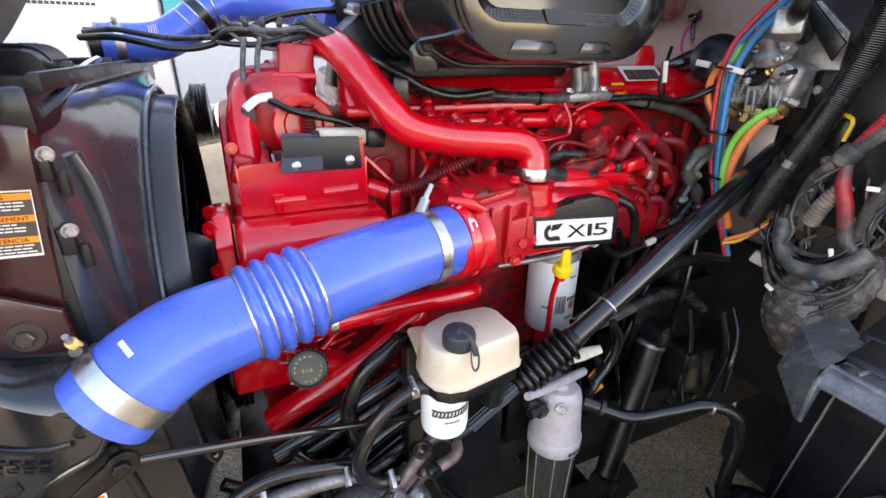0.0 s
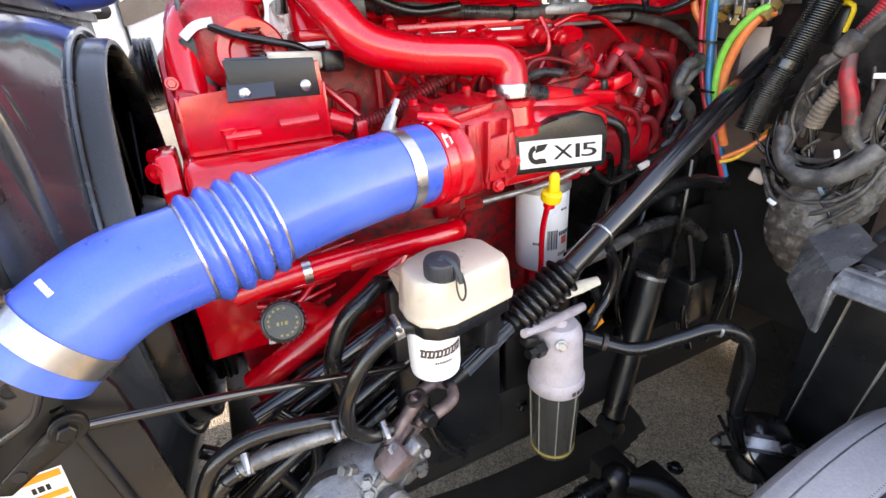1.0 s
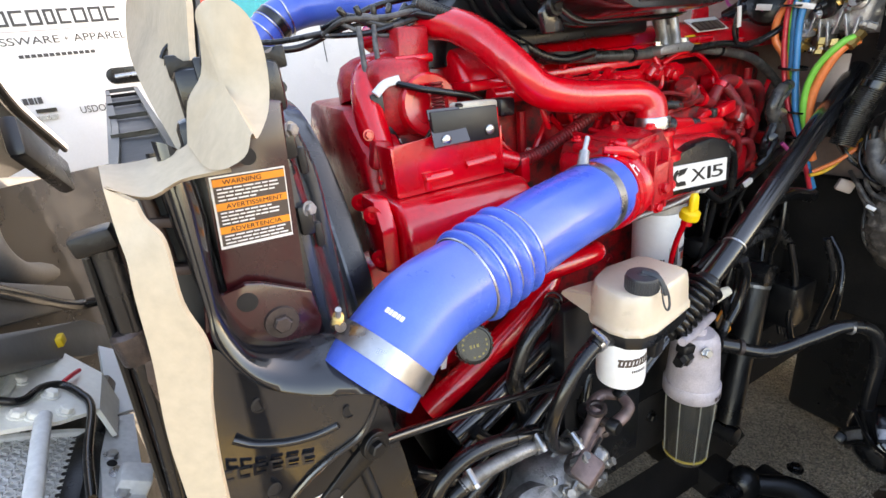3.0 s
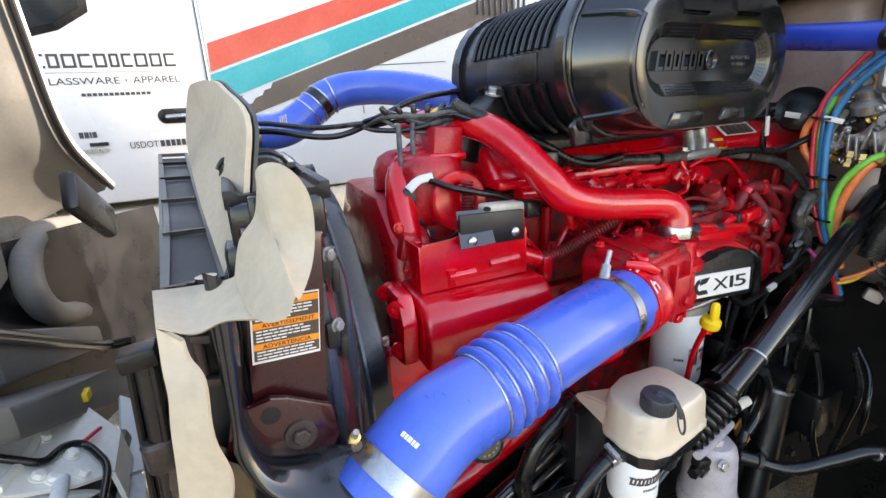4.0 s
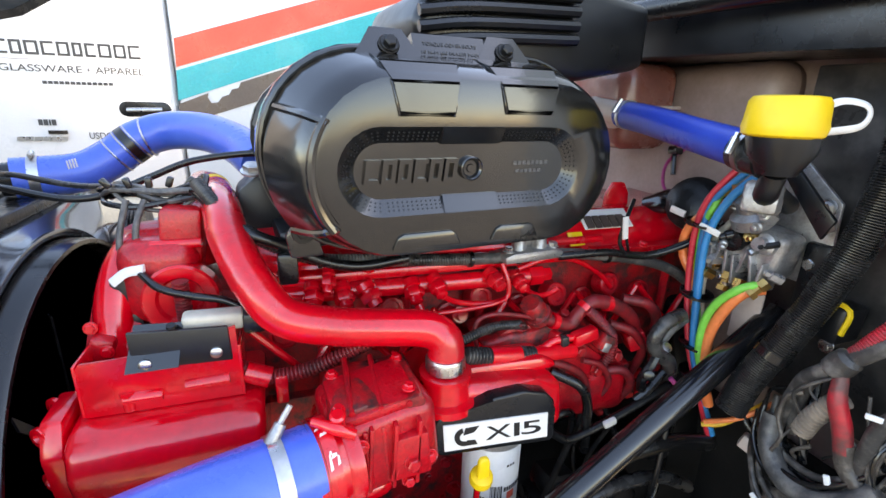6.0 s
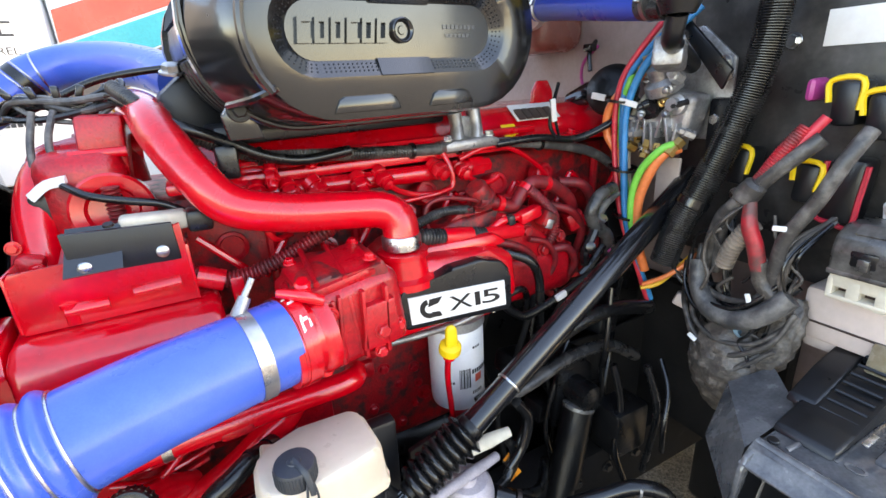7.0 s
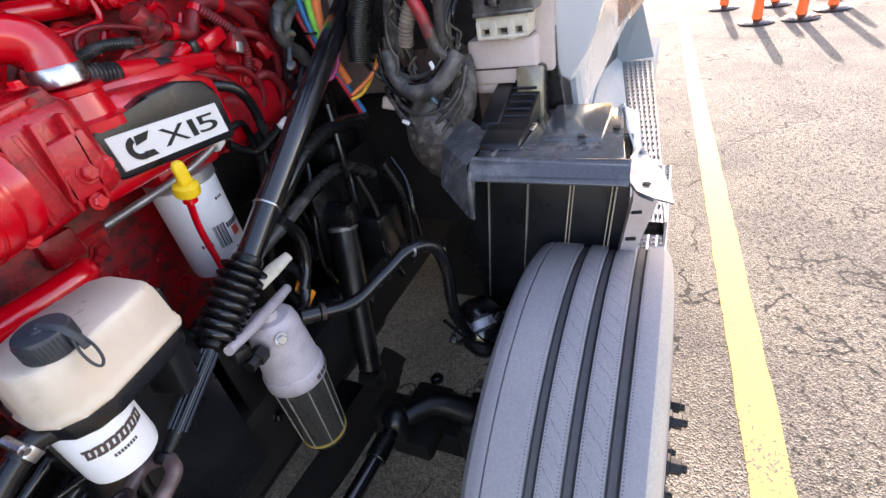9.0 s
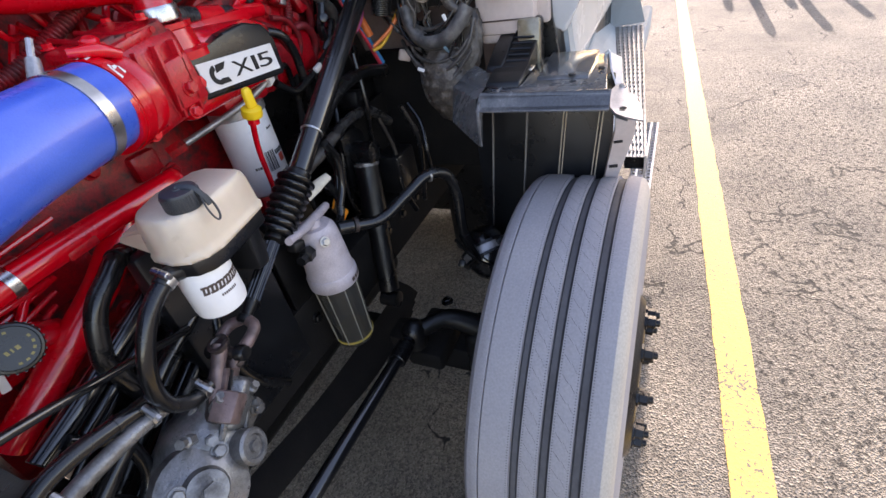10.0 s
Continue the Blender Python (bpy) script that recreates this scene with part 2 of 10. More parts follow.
CREAM_PAINT = surf("cream_bracket_paint", (0.90, 0.88, 0.80), 0.4, alt=(0.78, 0.73, 0.63), amount=0.5, scale=9, grain=0.05, bump=0.06)
BOWL_RING = surf("amber_bowl_ring", (0.42, 0.30, 0.06), 0.35, bump=0.02, amount=0.3)
CREAM = surf("dusty_cream_metal", (0.62, 0.56, 0.45), 0.5, alt=(0.42, 0.37, 0.29), amount=0.6, scale=12, grain=0.08, bump=0.1)
FLAP_BACK = surf("grey_rubber_backing", (0.045, 0.045, 0.045), 0.6, alt=(0.10, 0.095, 0.09), amount=0.6, scale=6, bump=0.15)
TAN = surf("dusty_tan_rubber", (0.50, 0.41, 0.30), 0.72, alt=(0.22, 0.18, 0.14), amount=0.5, scale=4, grain=0.08, bump=0.15, edge=(0.52, 0.78))
FIREWALL = surf("dusty_firewall_paint", (0.33, 0.24, 0.215), 0.42, alt=(0.17, 0.115, 0.10), amount=0.7, scale=5, grain=0.08, bump=0.06)
PINK_WALL = surf("pinkish_beige_panel_paint", (0.60, 0.49, 0.44), 0.45, alt=(0.44, 0.34, 0.29), amount=0.6, scale=7, grain=0.05, bump=0.05)
GREY_HOOD = surf("grey_fibreglass", (0.10, 0.098, 0.092), 0.5, alt=(0.20, 0.19, 0.175), amount=0.6, scale=3, grain=0.08, bump=0.12)
TYRE = surf("tyre_rubber", (0.285, 0.27, 0.28), 0.72, alt=(0.36, 0.335, 0.335), amount=0.6, scale=5, fine=220, grain=0.12, bump=0.2)
TYRE_DUST = surf("tan_dust_on_rubber", (0.46, 0.40, 0.33), 0.8, alt=(0.36, 0.32, 0.28), amount=0.6, scale=8, fine=220, grain=0.12, bump=0.1)
# darker copies of the tyre rubber: shade in grooves and cuts as colour
GROOVE_FLOOR_SHADE = surf("shaded_groove_floor", (0.085, 0.081, 0.085), 0.75, bump=0.2)
GROOVE_SHADE = surf("shaded_groove_edge", (0.030, 0.029, 0.031), 0.8, bump=0.1)
# glossy black whose reddish reflection is put into the base colour
RED_REFLECTION = surf("black_gloss_red_reflection", (0.045, 0.005, 0.007), 0.18, alt=(0.022, 0.006, 0.007), amount=0.7, scale=9, bump=0.03, coat=0.6)
PANEL_GREY = surf("dusty_dark_panel_plastic", (0.026, 0.024, 0.023), 0.34, alt=(0.085, 0.076, 0.070), amount=0.75, scale=14, grain=0.2, bump=0.12, edge=(0.46, 0.70))
PRIMER_BROWN = surf("greasy_brown_forging", (0.20, 0.135, 0.125), 0.38, 0.25, alt=(0.05, 0.036, 0.033), amount=0.85, scale=30, fine=240, bump=0.3, edge=(0.46, 0.68))
LENS_OLIVE = surf("dusty_olive_lens", (0.20, 0.165, 0.10), 0.22, alt=(0.30, 0.27, 0.21), amount=0.8, scale=20, bump=0.05, coat=0.5)
FADED_RED = surf("faded_red_print", (0.62, 0.30, 0.26), 0.5, bump=0.0, amount=0.3)
LEVER_RED = surf("dark_red_lever", (0.42, 0.012, 0.03), 0.4, bump=0.0, amount=0.3)
YELLOW = surf("yellow_plastic", (0.86, 0.56, 0.015), 0.4, alt=(0.78, 0.46, 0.01), amount=0.5, scale=14, grain=0.03, bump=0.03)
ORANGE = surf("orange_post_plastic", (0.86, 0.13, 0.015), 0.45, alt=(0.72, 0.10, 0.02), amount=0.5, scale=4, bump=0.03)
AMBER = clear_material("amber_fuel", (0.75, 0.50, 0.16))
CLEAR = clear_material("smoked_clear_bowl", (0.74, 0.70, 0.62), 0.10, 0.86)
BOWL_EDGE = surf("milky_bowl_edge", (0.30, 0.28, 0.23), 0.25, bump=0.0, amount=0.2)
LABEL_W = surf("label_white", (0.78, 0.76, 0.74), 0.45, alt=(0.66, 0.62, 0.58), amount=0.4, scale=20, grain=0.03, bump=0.02)
LABEL_O = surf("label_orange", (0.85, 0.27, 0.02), 0.45, bump=0.0, amount=0.15)
LABEL_K = surf("label_black", (0.02, 0.018, 0.018), 0.5, bump=0.0, amount=0.2, spec=0.30)
CAP_GREY = surf("grey_black_knurled_plastic", (0.030, 0.034, 0.040), 0.42, alt=(0.05, 0.054, 0.06), amount=0.5, scale=20, fine=260, bump=0.1)
COVER = surf("moulded_black_cover_plastic", (0.008, 0.008, 0.0085), 0.15, alt=(0.014, 0.0135, 0.013), amount=0.6, scale=6, fine=200, bump=0.03, edge=(0.5, 0.78), spec=0.5, coat=0.75)
PIANO = surf("mirror_black_plate", (0.004, 0.004, 0.0045), 0.06, alt=(0.007, 0.007, 0.007), amount=0.4, scale=8, bump=0.01, coat=1.0)
GRIMED = surf("dull_road_grime", (0.010, 0.009, 0.0085), 0.8, alt=(0.022, 0.019, 0.017), amount=0.7, scale=12, fine=160, bump=0.4, spec=0.15)
# black plastic; the blue sheen of the sky is mixed into its colour
FAN_PLASTIC = surf("black_shroud_plastic_sky_sheen", (0.032, 0.037, 0.044), 0.18, alt=(0.060, 0.065, 0.072), amount=0.5, scale=4, fine=240, bump=0.03, coat=1.0, edge=(0.52, 0.78))
RED_DIRTY = surf("dirty_red_loom_plastic", (0.46, 0.020, 0.030), 0.4, alt=(0.07, 0.045, 0.04), amount=0.9, scale=16, grain=0.2, bump=0.2, edge=(0.42, 0.6))
LABEL_T = surf("label_brown_grey", (0.075, 0.052, 0.042), 0.5, bump=0.0, amount=0.3)
BLUE_DEEP = surf("deep_blue_silicone", (0.012, 0.045, 0.36), 0.3, alt=(0.02, 0.07, 0.45), amount=0.6, scale=6, fine=420, grain=0.06, bump=0.06)
TUBE_BLUE = surf("blue_air_line", (0.008, 0.20, 0.46), 0.35, bump=0.0, amount=0.3)
TUBE_RED = surf("red_air_line", (0.62, 0.03, 0.05), 0.35, bump=0.0, amount=0.3)
TUBE_GREEN = surf("green_air_line", (0.16, 0.55, 0.07), 0.35, bump=0.0, amount=0.3)
TUBE_ORANGE = surf("orange_air_line", (0.80, 0.20, 0.06), 0.35, bump=0.0, amount=0.3)
TUBE_PINK = surf("magenta_wire", (0.45, 0.05, 0.22), 0.4, bump=0.0, amount=0.3)
TUBE_YEL = surf("yellow_wire", (0.75, 0.42, 0.03), 0.4, bump=0.0, amount=0.3)
VAN_RED = surf("red_vinyl", (0.80, 0.10, 0.055), 0.3, bump=0.0, amount=0.15)
VAN_TEAL = surf("teal_vinyl", (0.0, 0.42, 0.46), 0.3, bump=0.0, amount=0.15)
VAN_BROWN = surf("brown_vinyl", (0.135, 0.10, 0.08), 0.3, bump=0.0, amount=0.2)
LETTER = surf("dark_lettering", (0.06, 0.055, 0.055), 0.4, bump=0.0, amount=0.1)
# raised text, paler than the cover plastic around it
EMBOSS = surf("pale_raised_plastic", (0.045, 0.045, 0.048), 0.24, alt=(0.12, 0.12, 0.12), amount=0.6, scale=20, bump=0.05, coat=0.4)
GLASS_DARK = surf("dark_window_glass", (0.02, 0.025, 0.03), 0.06, bump=0.0, amount=0.1)
ASPHALT = ground_material()


def worn_paint(name, col):
    """Road paint, worn through to the asphalt in flakes."""
    m = bpy.data.materials.new(name)
    m.use_nodes = True
    nt, L = m.node_tree, m.node_tree.links.new
    b = nt.nodes["Principled BSDF"]
    tc, n1, n2 = nt.nodes.new("ShaderNodeTexCoord"), nt.nodes.new("ShaderNodeTexNoise"), nt.nodes.new("ShaderNodeTexNoise")
    n1.inputs["Scale"].default_value, n1.inputs["Detail"].default_value, n1.inputs["Roughness"].default_value = 85, 6, 0.6
    n2.inputs["Scale"].default_value, n2.inputs["Detail"].default_value = 2.2, 3
    L(tc.outputs["Object"], n1.inputs["Vector"]), L(tc.outputs["Object"], n2.inputs["Vector"])
    s = nt.nodes.new("ShaderNodeMath")
    s.operation = "MULTIPLY_ADD"
    s.inputs[1].default_value = 0.35
    L(n2.outputs["Fac"], s.inputs[0]), L(n1.outputs["Fac"], s.inputs[2])
    r = nt.nodes.new("ShaderNodeMapRange")
    r.inputs["From Min"].default_value, r.inputs["From Max"].default_value = 0.72, 0.79
    L(s.outputs[0], r.inputs["Value"])
    mix = nt.nodes.new("ShaderNodeMix")
    mix.data_type = "RGBA"
    mix.inputs["A"].default_value, mix.inputs["B"].default_value = (*col, 1), (0.13, 0.115, 0.095, 1)
    L(r.outputs[0], mix.inputs["Factor"]), L(mix.outputs["Result"], b.inputs["Base Color"])
    b.inputs["Roughness"].default_value = 0.8
    bp = nt.nodes.new("ShaderNodeBump")
    bp.inputs["Strength"].default_value, bp.inputs["Distance"].default_value = 0.6, 0.003
    L(n1.outputs["Fac"], bp.inputs["Height"]), L(bp.outputs[0], b.inputs["Normal"])
    return m


ROAD_YELLOW = worn_paint("worn_yellow_road_paint", (0.68, 0.455, 0.10))


# ---- builders ----
def V(*a):
    return Vector(a)


ORIGIN = {}


def finish(ob, bm, material, sharp=40):
    me = bpy.data.meshes.new(ob)
    bmesh.ops.recalc_face_normals(bm, faces=bm.faces)
    bm.to_mesh(me)
    bm.free()
    for p in me.polygons:
        p.use_smooth = True
    me.set_sharp_from_angle(angle=radians(sharp))
    me.materials.append(material)
    return me


def thing(name, at, label, category, group="", kind=""):
    ob = new(name)
    ob.empty_display_size = 0.05
    ob.location = at
    ORIGIN[ob] = Vector(at)
    return tagged(ob, label, category, group, kind)


def part(name, bm, material, parent, label="", kind="", sharp=40):
    ob = new(name, finish(name, bm, material, sharp))
    ob.parent = parent
    ob.location = -ORIGIN.get(parent, Vector())
    return tagged(ob, label, kind=kind)


def solo(name, bm, material, label, category, group="", kind="", sharp=40):
    return tagged(new(name, finish(name, bm, material, sharp)), label, category, group, kind)


def grow(bm, verts, faces):
    vs = [bm.verts.new(v) for v in verts]
    for f in faces:
        try:
            bm.faces.new([vs[i] for i in f])
        except ValueError:
            pass
    return vs


def box(c, s, bev=0.0, rot=(0, 0, 0), seg=2, bm=None):
    bm = bm or bmesh.new()
    t = bmesh.new()
    bmesh.ops.create_cube(t, size=1, matrix=Matrix.Diagonal((*s, 1)))
    if bev:
        bmesh.ops.bevel(t, geom=t.edges[:], offset=bev, segments=seg, profile=0.5, affect="EDGES")
    t.transform(pose(*c, *rot))
    return join(bm, t)


def join(bm, t):
    t.verts.index_update()
    grow(bm, [v.co.copy() for v in t.verts], [[v.index for v in f.verts] for f in t.faces])
    t.free()
    return bm


def prism(poly, axis, a, b, bev=0.0, bm=None, seg=2):
    """A flat outline in the two other axes, carried along one axis from a to b."""
    bm = bm or bmesh.new()
    t = bmesh.new()
    put = {"x": lambda u, v, w: (w, u, v), "y": lambda u, v, w: (u, w, v), "z": lambda u, v, w: (u, v, w)}[axis]
    n = len(poly)
    vs = [t.verts.new(put(u, v, a)) for u, v in poly] + [t.verts.new(put(u, v, b)) for u, v in poly]
    t.faces.new(vs[:n]), t.faces.new(vs[n:][::-1])
    for i in range(n):
        t.faces.new((vs[i], vs[(i + 1) % n], vs[n + (i + 1) % n], vs[n + i]))
    if bev:
        bmesh.ops.bevel(t, geom=t.edges[:], offset=bev, segments=seg, profile=0.5, affect="EDGES")
    return join(bm, t)


def spline(pts, steps=6):
    p = [Vector(q) for q in pts]
    if len(p) < 3:
        return [p[0].lerp(p[1], i / steps) for i in range(steps + 1)], [i / steps for i in range(steps + 1)]
    e = [p[0] * 2 - p[1]] + p + [p[-1] * 2 - p[-2]]
    out, par = [], []
    for i in range(1, len(e) - 2):
        a, b, c, d = e[i - 1:i + 3]
        for k in range(steps):
            t = k / steps
            out.append(0.5 * ((2 * b) + (c - a) * t + (2 * a - 5 * b + 4 * c - d) * t * t + (3 * b - a - 3 * c + d) * t ** 3))
            par.append(i - 1 + t)
    out.append(p[-1]), par.append(len(p) - 1)
    return out, par


def sweep(bm, line, radii, seg=10, cap=True, flat=1.0):
    n = len(line)
    tang = [(line[min(i + 1, n - 1)] - line[max(i - 1, 0)]).normalized() for i in range(n)]
    side = tang[0].orthogonal().normalized()
    verts, faces = [], []
    for i in range(n):
        side = (side - tang[i] * side.dot(tang[i])).normalized()
        other = tang[i].cross(side)
        for k in range(seg):
            a = 2 * math.pi * k / seg
            verts.append(line[i] + (side * math.cos(a) + other * math.sin(a) * flat) * radii[i])
    for i in range(n - 1):
        for k in range(seg):
            j = (k + 1) % seg
            faces.append((i * seg + k, i * seg + j, (i + 1) * seg + j, (i + 1) * seg + k))
    if cap:
        faces += [tuple(range(seg)), tuple(range((n - 1) * seg, n * seg))]
    grow(bm, verts, faces)
    return bm


def tube(pts, r, seg=12, steps=6, bm=None, cap=True, flat=1.0):
    """A round bar or hose through the points; r is one radius or one for each point."""
    bm = bm or bmesh.new()
    line, par = spline(pts, steps)
    rr = [r] * len(pts) if not isinstance(r, (list, tuple)) else r
    radii = [rr[int(q)] if int(q) >= len(rr) - 1 else rr[int(q)] + (rr[int(q) + 1] - rr[int(q)]) * (q - int(q)) for q in par]
    return sweep(bm, line, radii, seg, cap, flat)


def ridged(pts, r, pitch=0.006, depth=0.15, seg=14, bm=None):
    """Corrugated hose: rings along the line."""
    bm = bm or bmesh.new()
    line, _ = spline(pts, 16)
    cum = [0.0]
    for a, b in zip(line, line[1:]):
        cum.append(cum[-1] + (b - a).length)
    out, radii, d, k = [], [], 0.0, 0
    while d <= cum[-1]:
        i = max(j for j in range(len(cum)) if cum[j] <= d + 1e-9)
        i = min(i, len(line) - 2)
        f = (d - cum[i]) / max(cum[i + 1] - cum[i], 1e-9)
        out.append(line[i].lerp(line[i + 1], f)), radii.append(r * (1 - depth if k % 3 == 0 else 1))
        d, k = d + pitch / 3, k + 1
    return sweep(bm, out, radii, seg)


def lathe(prof, o, d, seg=28, bm=None, turn=0.0):
    """Turns a profile of (radius, distance along d) round the axis d through o."""
    bm = bm or bmesh.new()
    o, d = Vector(o), Vector(d).normalized()
    s = d.orthogonal().normalized()
    s = Matrix.Rotation(turn, 3, d) @ s
    t = d.cross(s)
    verts, rings = [], []
    for r, h in prof:
        if r < 1e-6:
            rings.append([len(verts)])
            verts.append(o + d * h)
        else:
            rings.append(list(range(len(verts), len(verts) + seg)))
            verts += [o + d * h + (s * math.cos(2 * math.pi * k / seg) + t * math.sin(2 * math.pi * k / seg)) * r for k in range(seg)]
    faces = []
    for a, b in zip(rings, rings[1:]):
        for k in range(seg):
            j = (k + 1) % seg
            f = [a[k % len(a)], a[j % len(a)], b[j % len(b)], b[k % len(b)]]
            f = list(dict.fromkeys(f))
            if len(f) > 2:
                faces.append(f)
    for ring in (rings[0], rings[-1]):
        if len(ring) > 2:
            faces.append(ring)
    grow(bm, verts, faces)
    return bm


def disc(o, d, r, h, bev=0.001, seg=24, bm=None):
    bev = min(bev, h / 2.2, r / 2.2)
    return lathe([(r - bev, 0), (r, bev), (r, h - bev), (r - bev, h)], o, d, seg, bm)


def bolt(o, d, r=0.008, bm=None):
    """A hexagon head on a washer."""
    bm = disc(o, d, r * 1.35, r * 0.3, 0.0005, 16, bm)
    o = Vector(o) + Vector(d).normalized() * r * 0.28
    return lathe([(r, 0), (r, r * 0.7), (r * 0.82, r * 0.85)], o, d, 6, bm, 0.3)


def ring(o, d, r, w, thick=0.0015, seg=36, bm=None):
    """A flat band round an axis."""
    return lathe([(r, -w / 2), (r + thick, -w / 2), (r + thick, w / 2), (r, w / 2), (r, -w / 2)], o, d, seg, bm)


def worm_clamp(parent, o, d, r, w=0.012, at=(0, 0, 1), label="steel hose clamp"):
    """Steel band with its screw housing."""
    bm = ring(o, d, r, w)
    o, d, at = Vector(o), Vector(d).normalized(), Vector(at)
    at = (at - d * at.dot(d)).normalized()
    t = d.cross(at)
    c = o + at * (r + 0.006)
    tube([c - t * 0.012, c + t * 0.012], 0.0055, 8, 2, bm)
    tube([c + t * 0.012, c + t * 0.018], 0.004, 6, 1, bm)
    return part("clamp", bm, STEEL, parent, label)


def letters(s, width, at, right, up, depth, height=None, bold=0.0):
    """Raised lettering of that width, its lower left corner at the given place."""
    cu = bpy.data.curves.new("letters", "FONT")
    cu.body, cu.extrude, cu.offset = s, 0.5, bold
    ob = new("letters", cu)
    me = bpy.data.meshes.new_from_object(ob)
    bpy.data.objects.remove(ob)
    bm = bmesh.new()
    bm.from_mesh(me)
    xs, ys = [v.co.x for v in bm.verts], [v.co.y for v in bm.verts]
    k = width / (max(xs) - min(xs))
    ky = height / (max(ys) - min(ys)) if height else k
    right, up = Vector(right).normalized(), Vector(up).normalized()
    out = right.cross(up).normalized()
    x0, y0 = min(xs), min(ys)
    for v in bm.verts:
        v.co = Vector(at) + right * (v.co.x - x0) * k + up * (v.co.y - y0) * ky + out * (v.co.z + 0.5) * depth
    return bm


def bars(at, right, up, widths, gap, height, depth, slant=0.0, bm=None):
    """A row of plain blocks in place of writing that is not spelled out."""
    bm = bm or bmesh.new()
    right, up = Vector(right).normalized(), Vector(up).normalized()
    out = right.cross(up)
    x = 0.0
    for w in widths:
        p = Vector(at) + right * x
        q = [p, p + right * w, p + right * (w + slant) + up * height, p + right * slant + up * height]
        grow(bm, q + [c + out * depth for c in q], [(0, 1, 2, 3), (4, 5, 6, 7), (0, 1, 5, 4), (1, 2, 6, 5), (2, 3, 7, 6), (3, 0, 4, 7)])
        x += w + gap
    return bm


def blocks(name, at, right, up, widths, gap, height, depth, mat, parent, slant=0.0):
    """Such blocks, each a part of its own."""
    x = 0.0
    for w in widths:
        part(name, bars(Vector(at) + Vector(right).normalized() * x, right, up, [w], 0, height, depth, slant), mat, parent)
        x += w + gap


def frames(name, at, right, up, widths, gap, height, depth, mat, parent, stroke, slant=0.0):
    """A row of open blocks in place of a name that is not spelled out, each a part of its own."""
    right, up = Vector(right).normalized(), Vector(up).normalized()
    x = 0.0
    for k, w in enumerate(widths):
        o = Vector(at) + right * x
        bm = bmesh.new()
        for u, v, du, dv in ((0, 0, w, stroke), (0, height - stroke, w, stroke), (0, stroke, stroke, height - 2 * stroke), (w - stroke, stroke, stroke, height - 2 * stroke))[: 4 if k % 3 else 3]:
            bars(o + right * (u + slant * v / height) + up * v, right, up, [du], 0, dv, depth, slant * dv / height, bm)
        part(name, bm, mat, parent)
        x += w + gap


def sheet(a, b, c, d, thick, bm=None, n=1):
    """A flat or slightly twisted plate between four corners."""
    bm = bm or bmesh.new()
    a, b, c, d = Vector(a), Vector(b), Vector(c), Vector(d)
    nn = (b - a).cross(d - a).normalized() * thick
    grow(bm, [a, b, c, d, a + nn, b + nn, c + nn, d + nn], [(0, 1, 2, 3), (4, 5, 6, 7), (0, 1, 5, 4), (1, 2, 6, 5), (2, 3, 7, 6), (3, 0, 4, 7)])
    return bm


def plate(pts, off, bm=None):
    """A flat sheet with the given outline, thickened by the offset."""
    bm = bm or bmesh.new()
    p = [Vector(q) for q in pts]
    n = len(p)
    grow(bm, p + [q + Vector(off) for q in p], [tuple(range(n)), tuple(range(n, 2 * n))] + [(k, (k + 1) % n, n + (k + 1) % n, n + k) for k in range(n)])
    return bm


def stadium(cx, cz, w, h, n=10):
    r = h / 2
    out = []
    for k in range(n + 1):
        a = -math.pi / 2 + math.pi * k / n
        out.append((cx + w / 2 - r + r * math.cos(a), cz + r * math.sin(a)))
    for k in range(n + 1):
        a = math.pi / 2 + math.pi * k / n
        out.append((cx - w / 2 + r + r * math.cos(a), cz + r * math.sin(a)))
    return out


def loft(outlines, ys, bm=None, cap=True):
    """Joins outlines of equal length in x and z, standing at the given y."""
    bm = bm or bmesh.new()
    n = len(outlines[0])
    verts = [(x, y, z) for o, y in zip(outlines, ys) for x, z in o]
    faces = [(i * n + k, i * n + (k + 1) % n, (i + 1) * n + (k + 1) % n, (i + 1) * n + k) for i in range(len(ys) - 1) for k in range(n)]
    if cap:
        faces += [tuple(range(n)), tuple(range((len(ys) - 1) * n, len(ys) * n))]
    grow(bm, verts, faces)
    return bm


def bundle(name, parent, pts, n, r, spread, mats, label="", seed=0):
    """Single wires that wander along one line."""
    rng = random.Random(seed)
    for i in range(n):
        ph, sp = rng.uniform(0, 6.28), rng.uniform(0.3, 1) * spread
        q = [Vector(p) + Vector((math.cos(ph + k * 1.3), math.sin(ph + k * 1.3) * 0.7, math.sin(ph * 2 + k))) * sp * (0.5 if k in (0, len(pts) - 1) else 1) for k, p in enumerate(pts)]
        part(name, tube(q, r * rng.uniform(0.75, 1.2), 8, 5), mats[i % len(mats)], parent, label)

# ---- ground ----
bm = bmesh.new()
grow(bm, [(-150, -150, 0), (150, -150, 0), (150, 150, 0), (-150, 150, 0)], [(0, 1, 2, 3)])
ground = solo("ground", bm, ASPHALT, "worn tan-grey asphalt lot with fine cracks", "ground", kind="structure")
bm = bmesh.new()
rng = random.Random(4)
xs = [-4 + 0.12 * i for i in range(330)]
edge_a = [(x, -0.388 + 0.0466 * x + rng.uniform(-0.004, 0.004), 0.004) for x in xs]
edge_b = [(x, -0.517 + 0.0466 * x + rng.uniform(-0.004, 0.004), 0.004) for x in xs]
grow(bm, edge_a + edge_b, [(i, i + 1, 330 + i + 1, 330 + i) for i in range(329)])
solo("road_marking", bm, ROAD_YELLOW, "worn yellow painted line on the asphalt", "road marking", kind="structure")

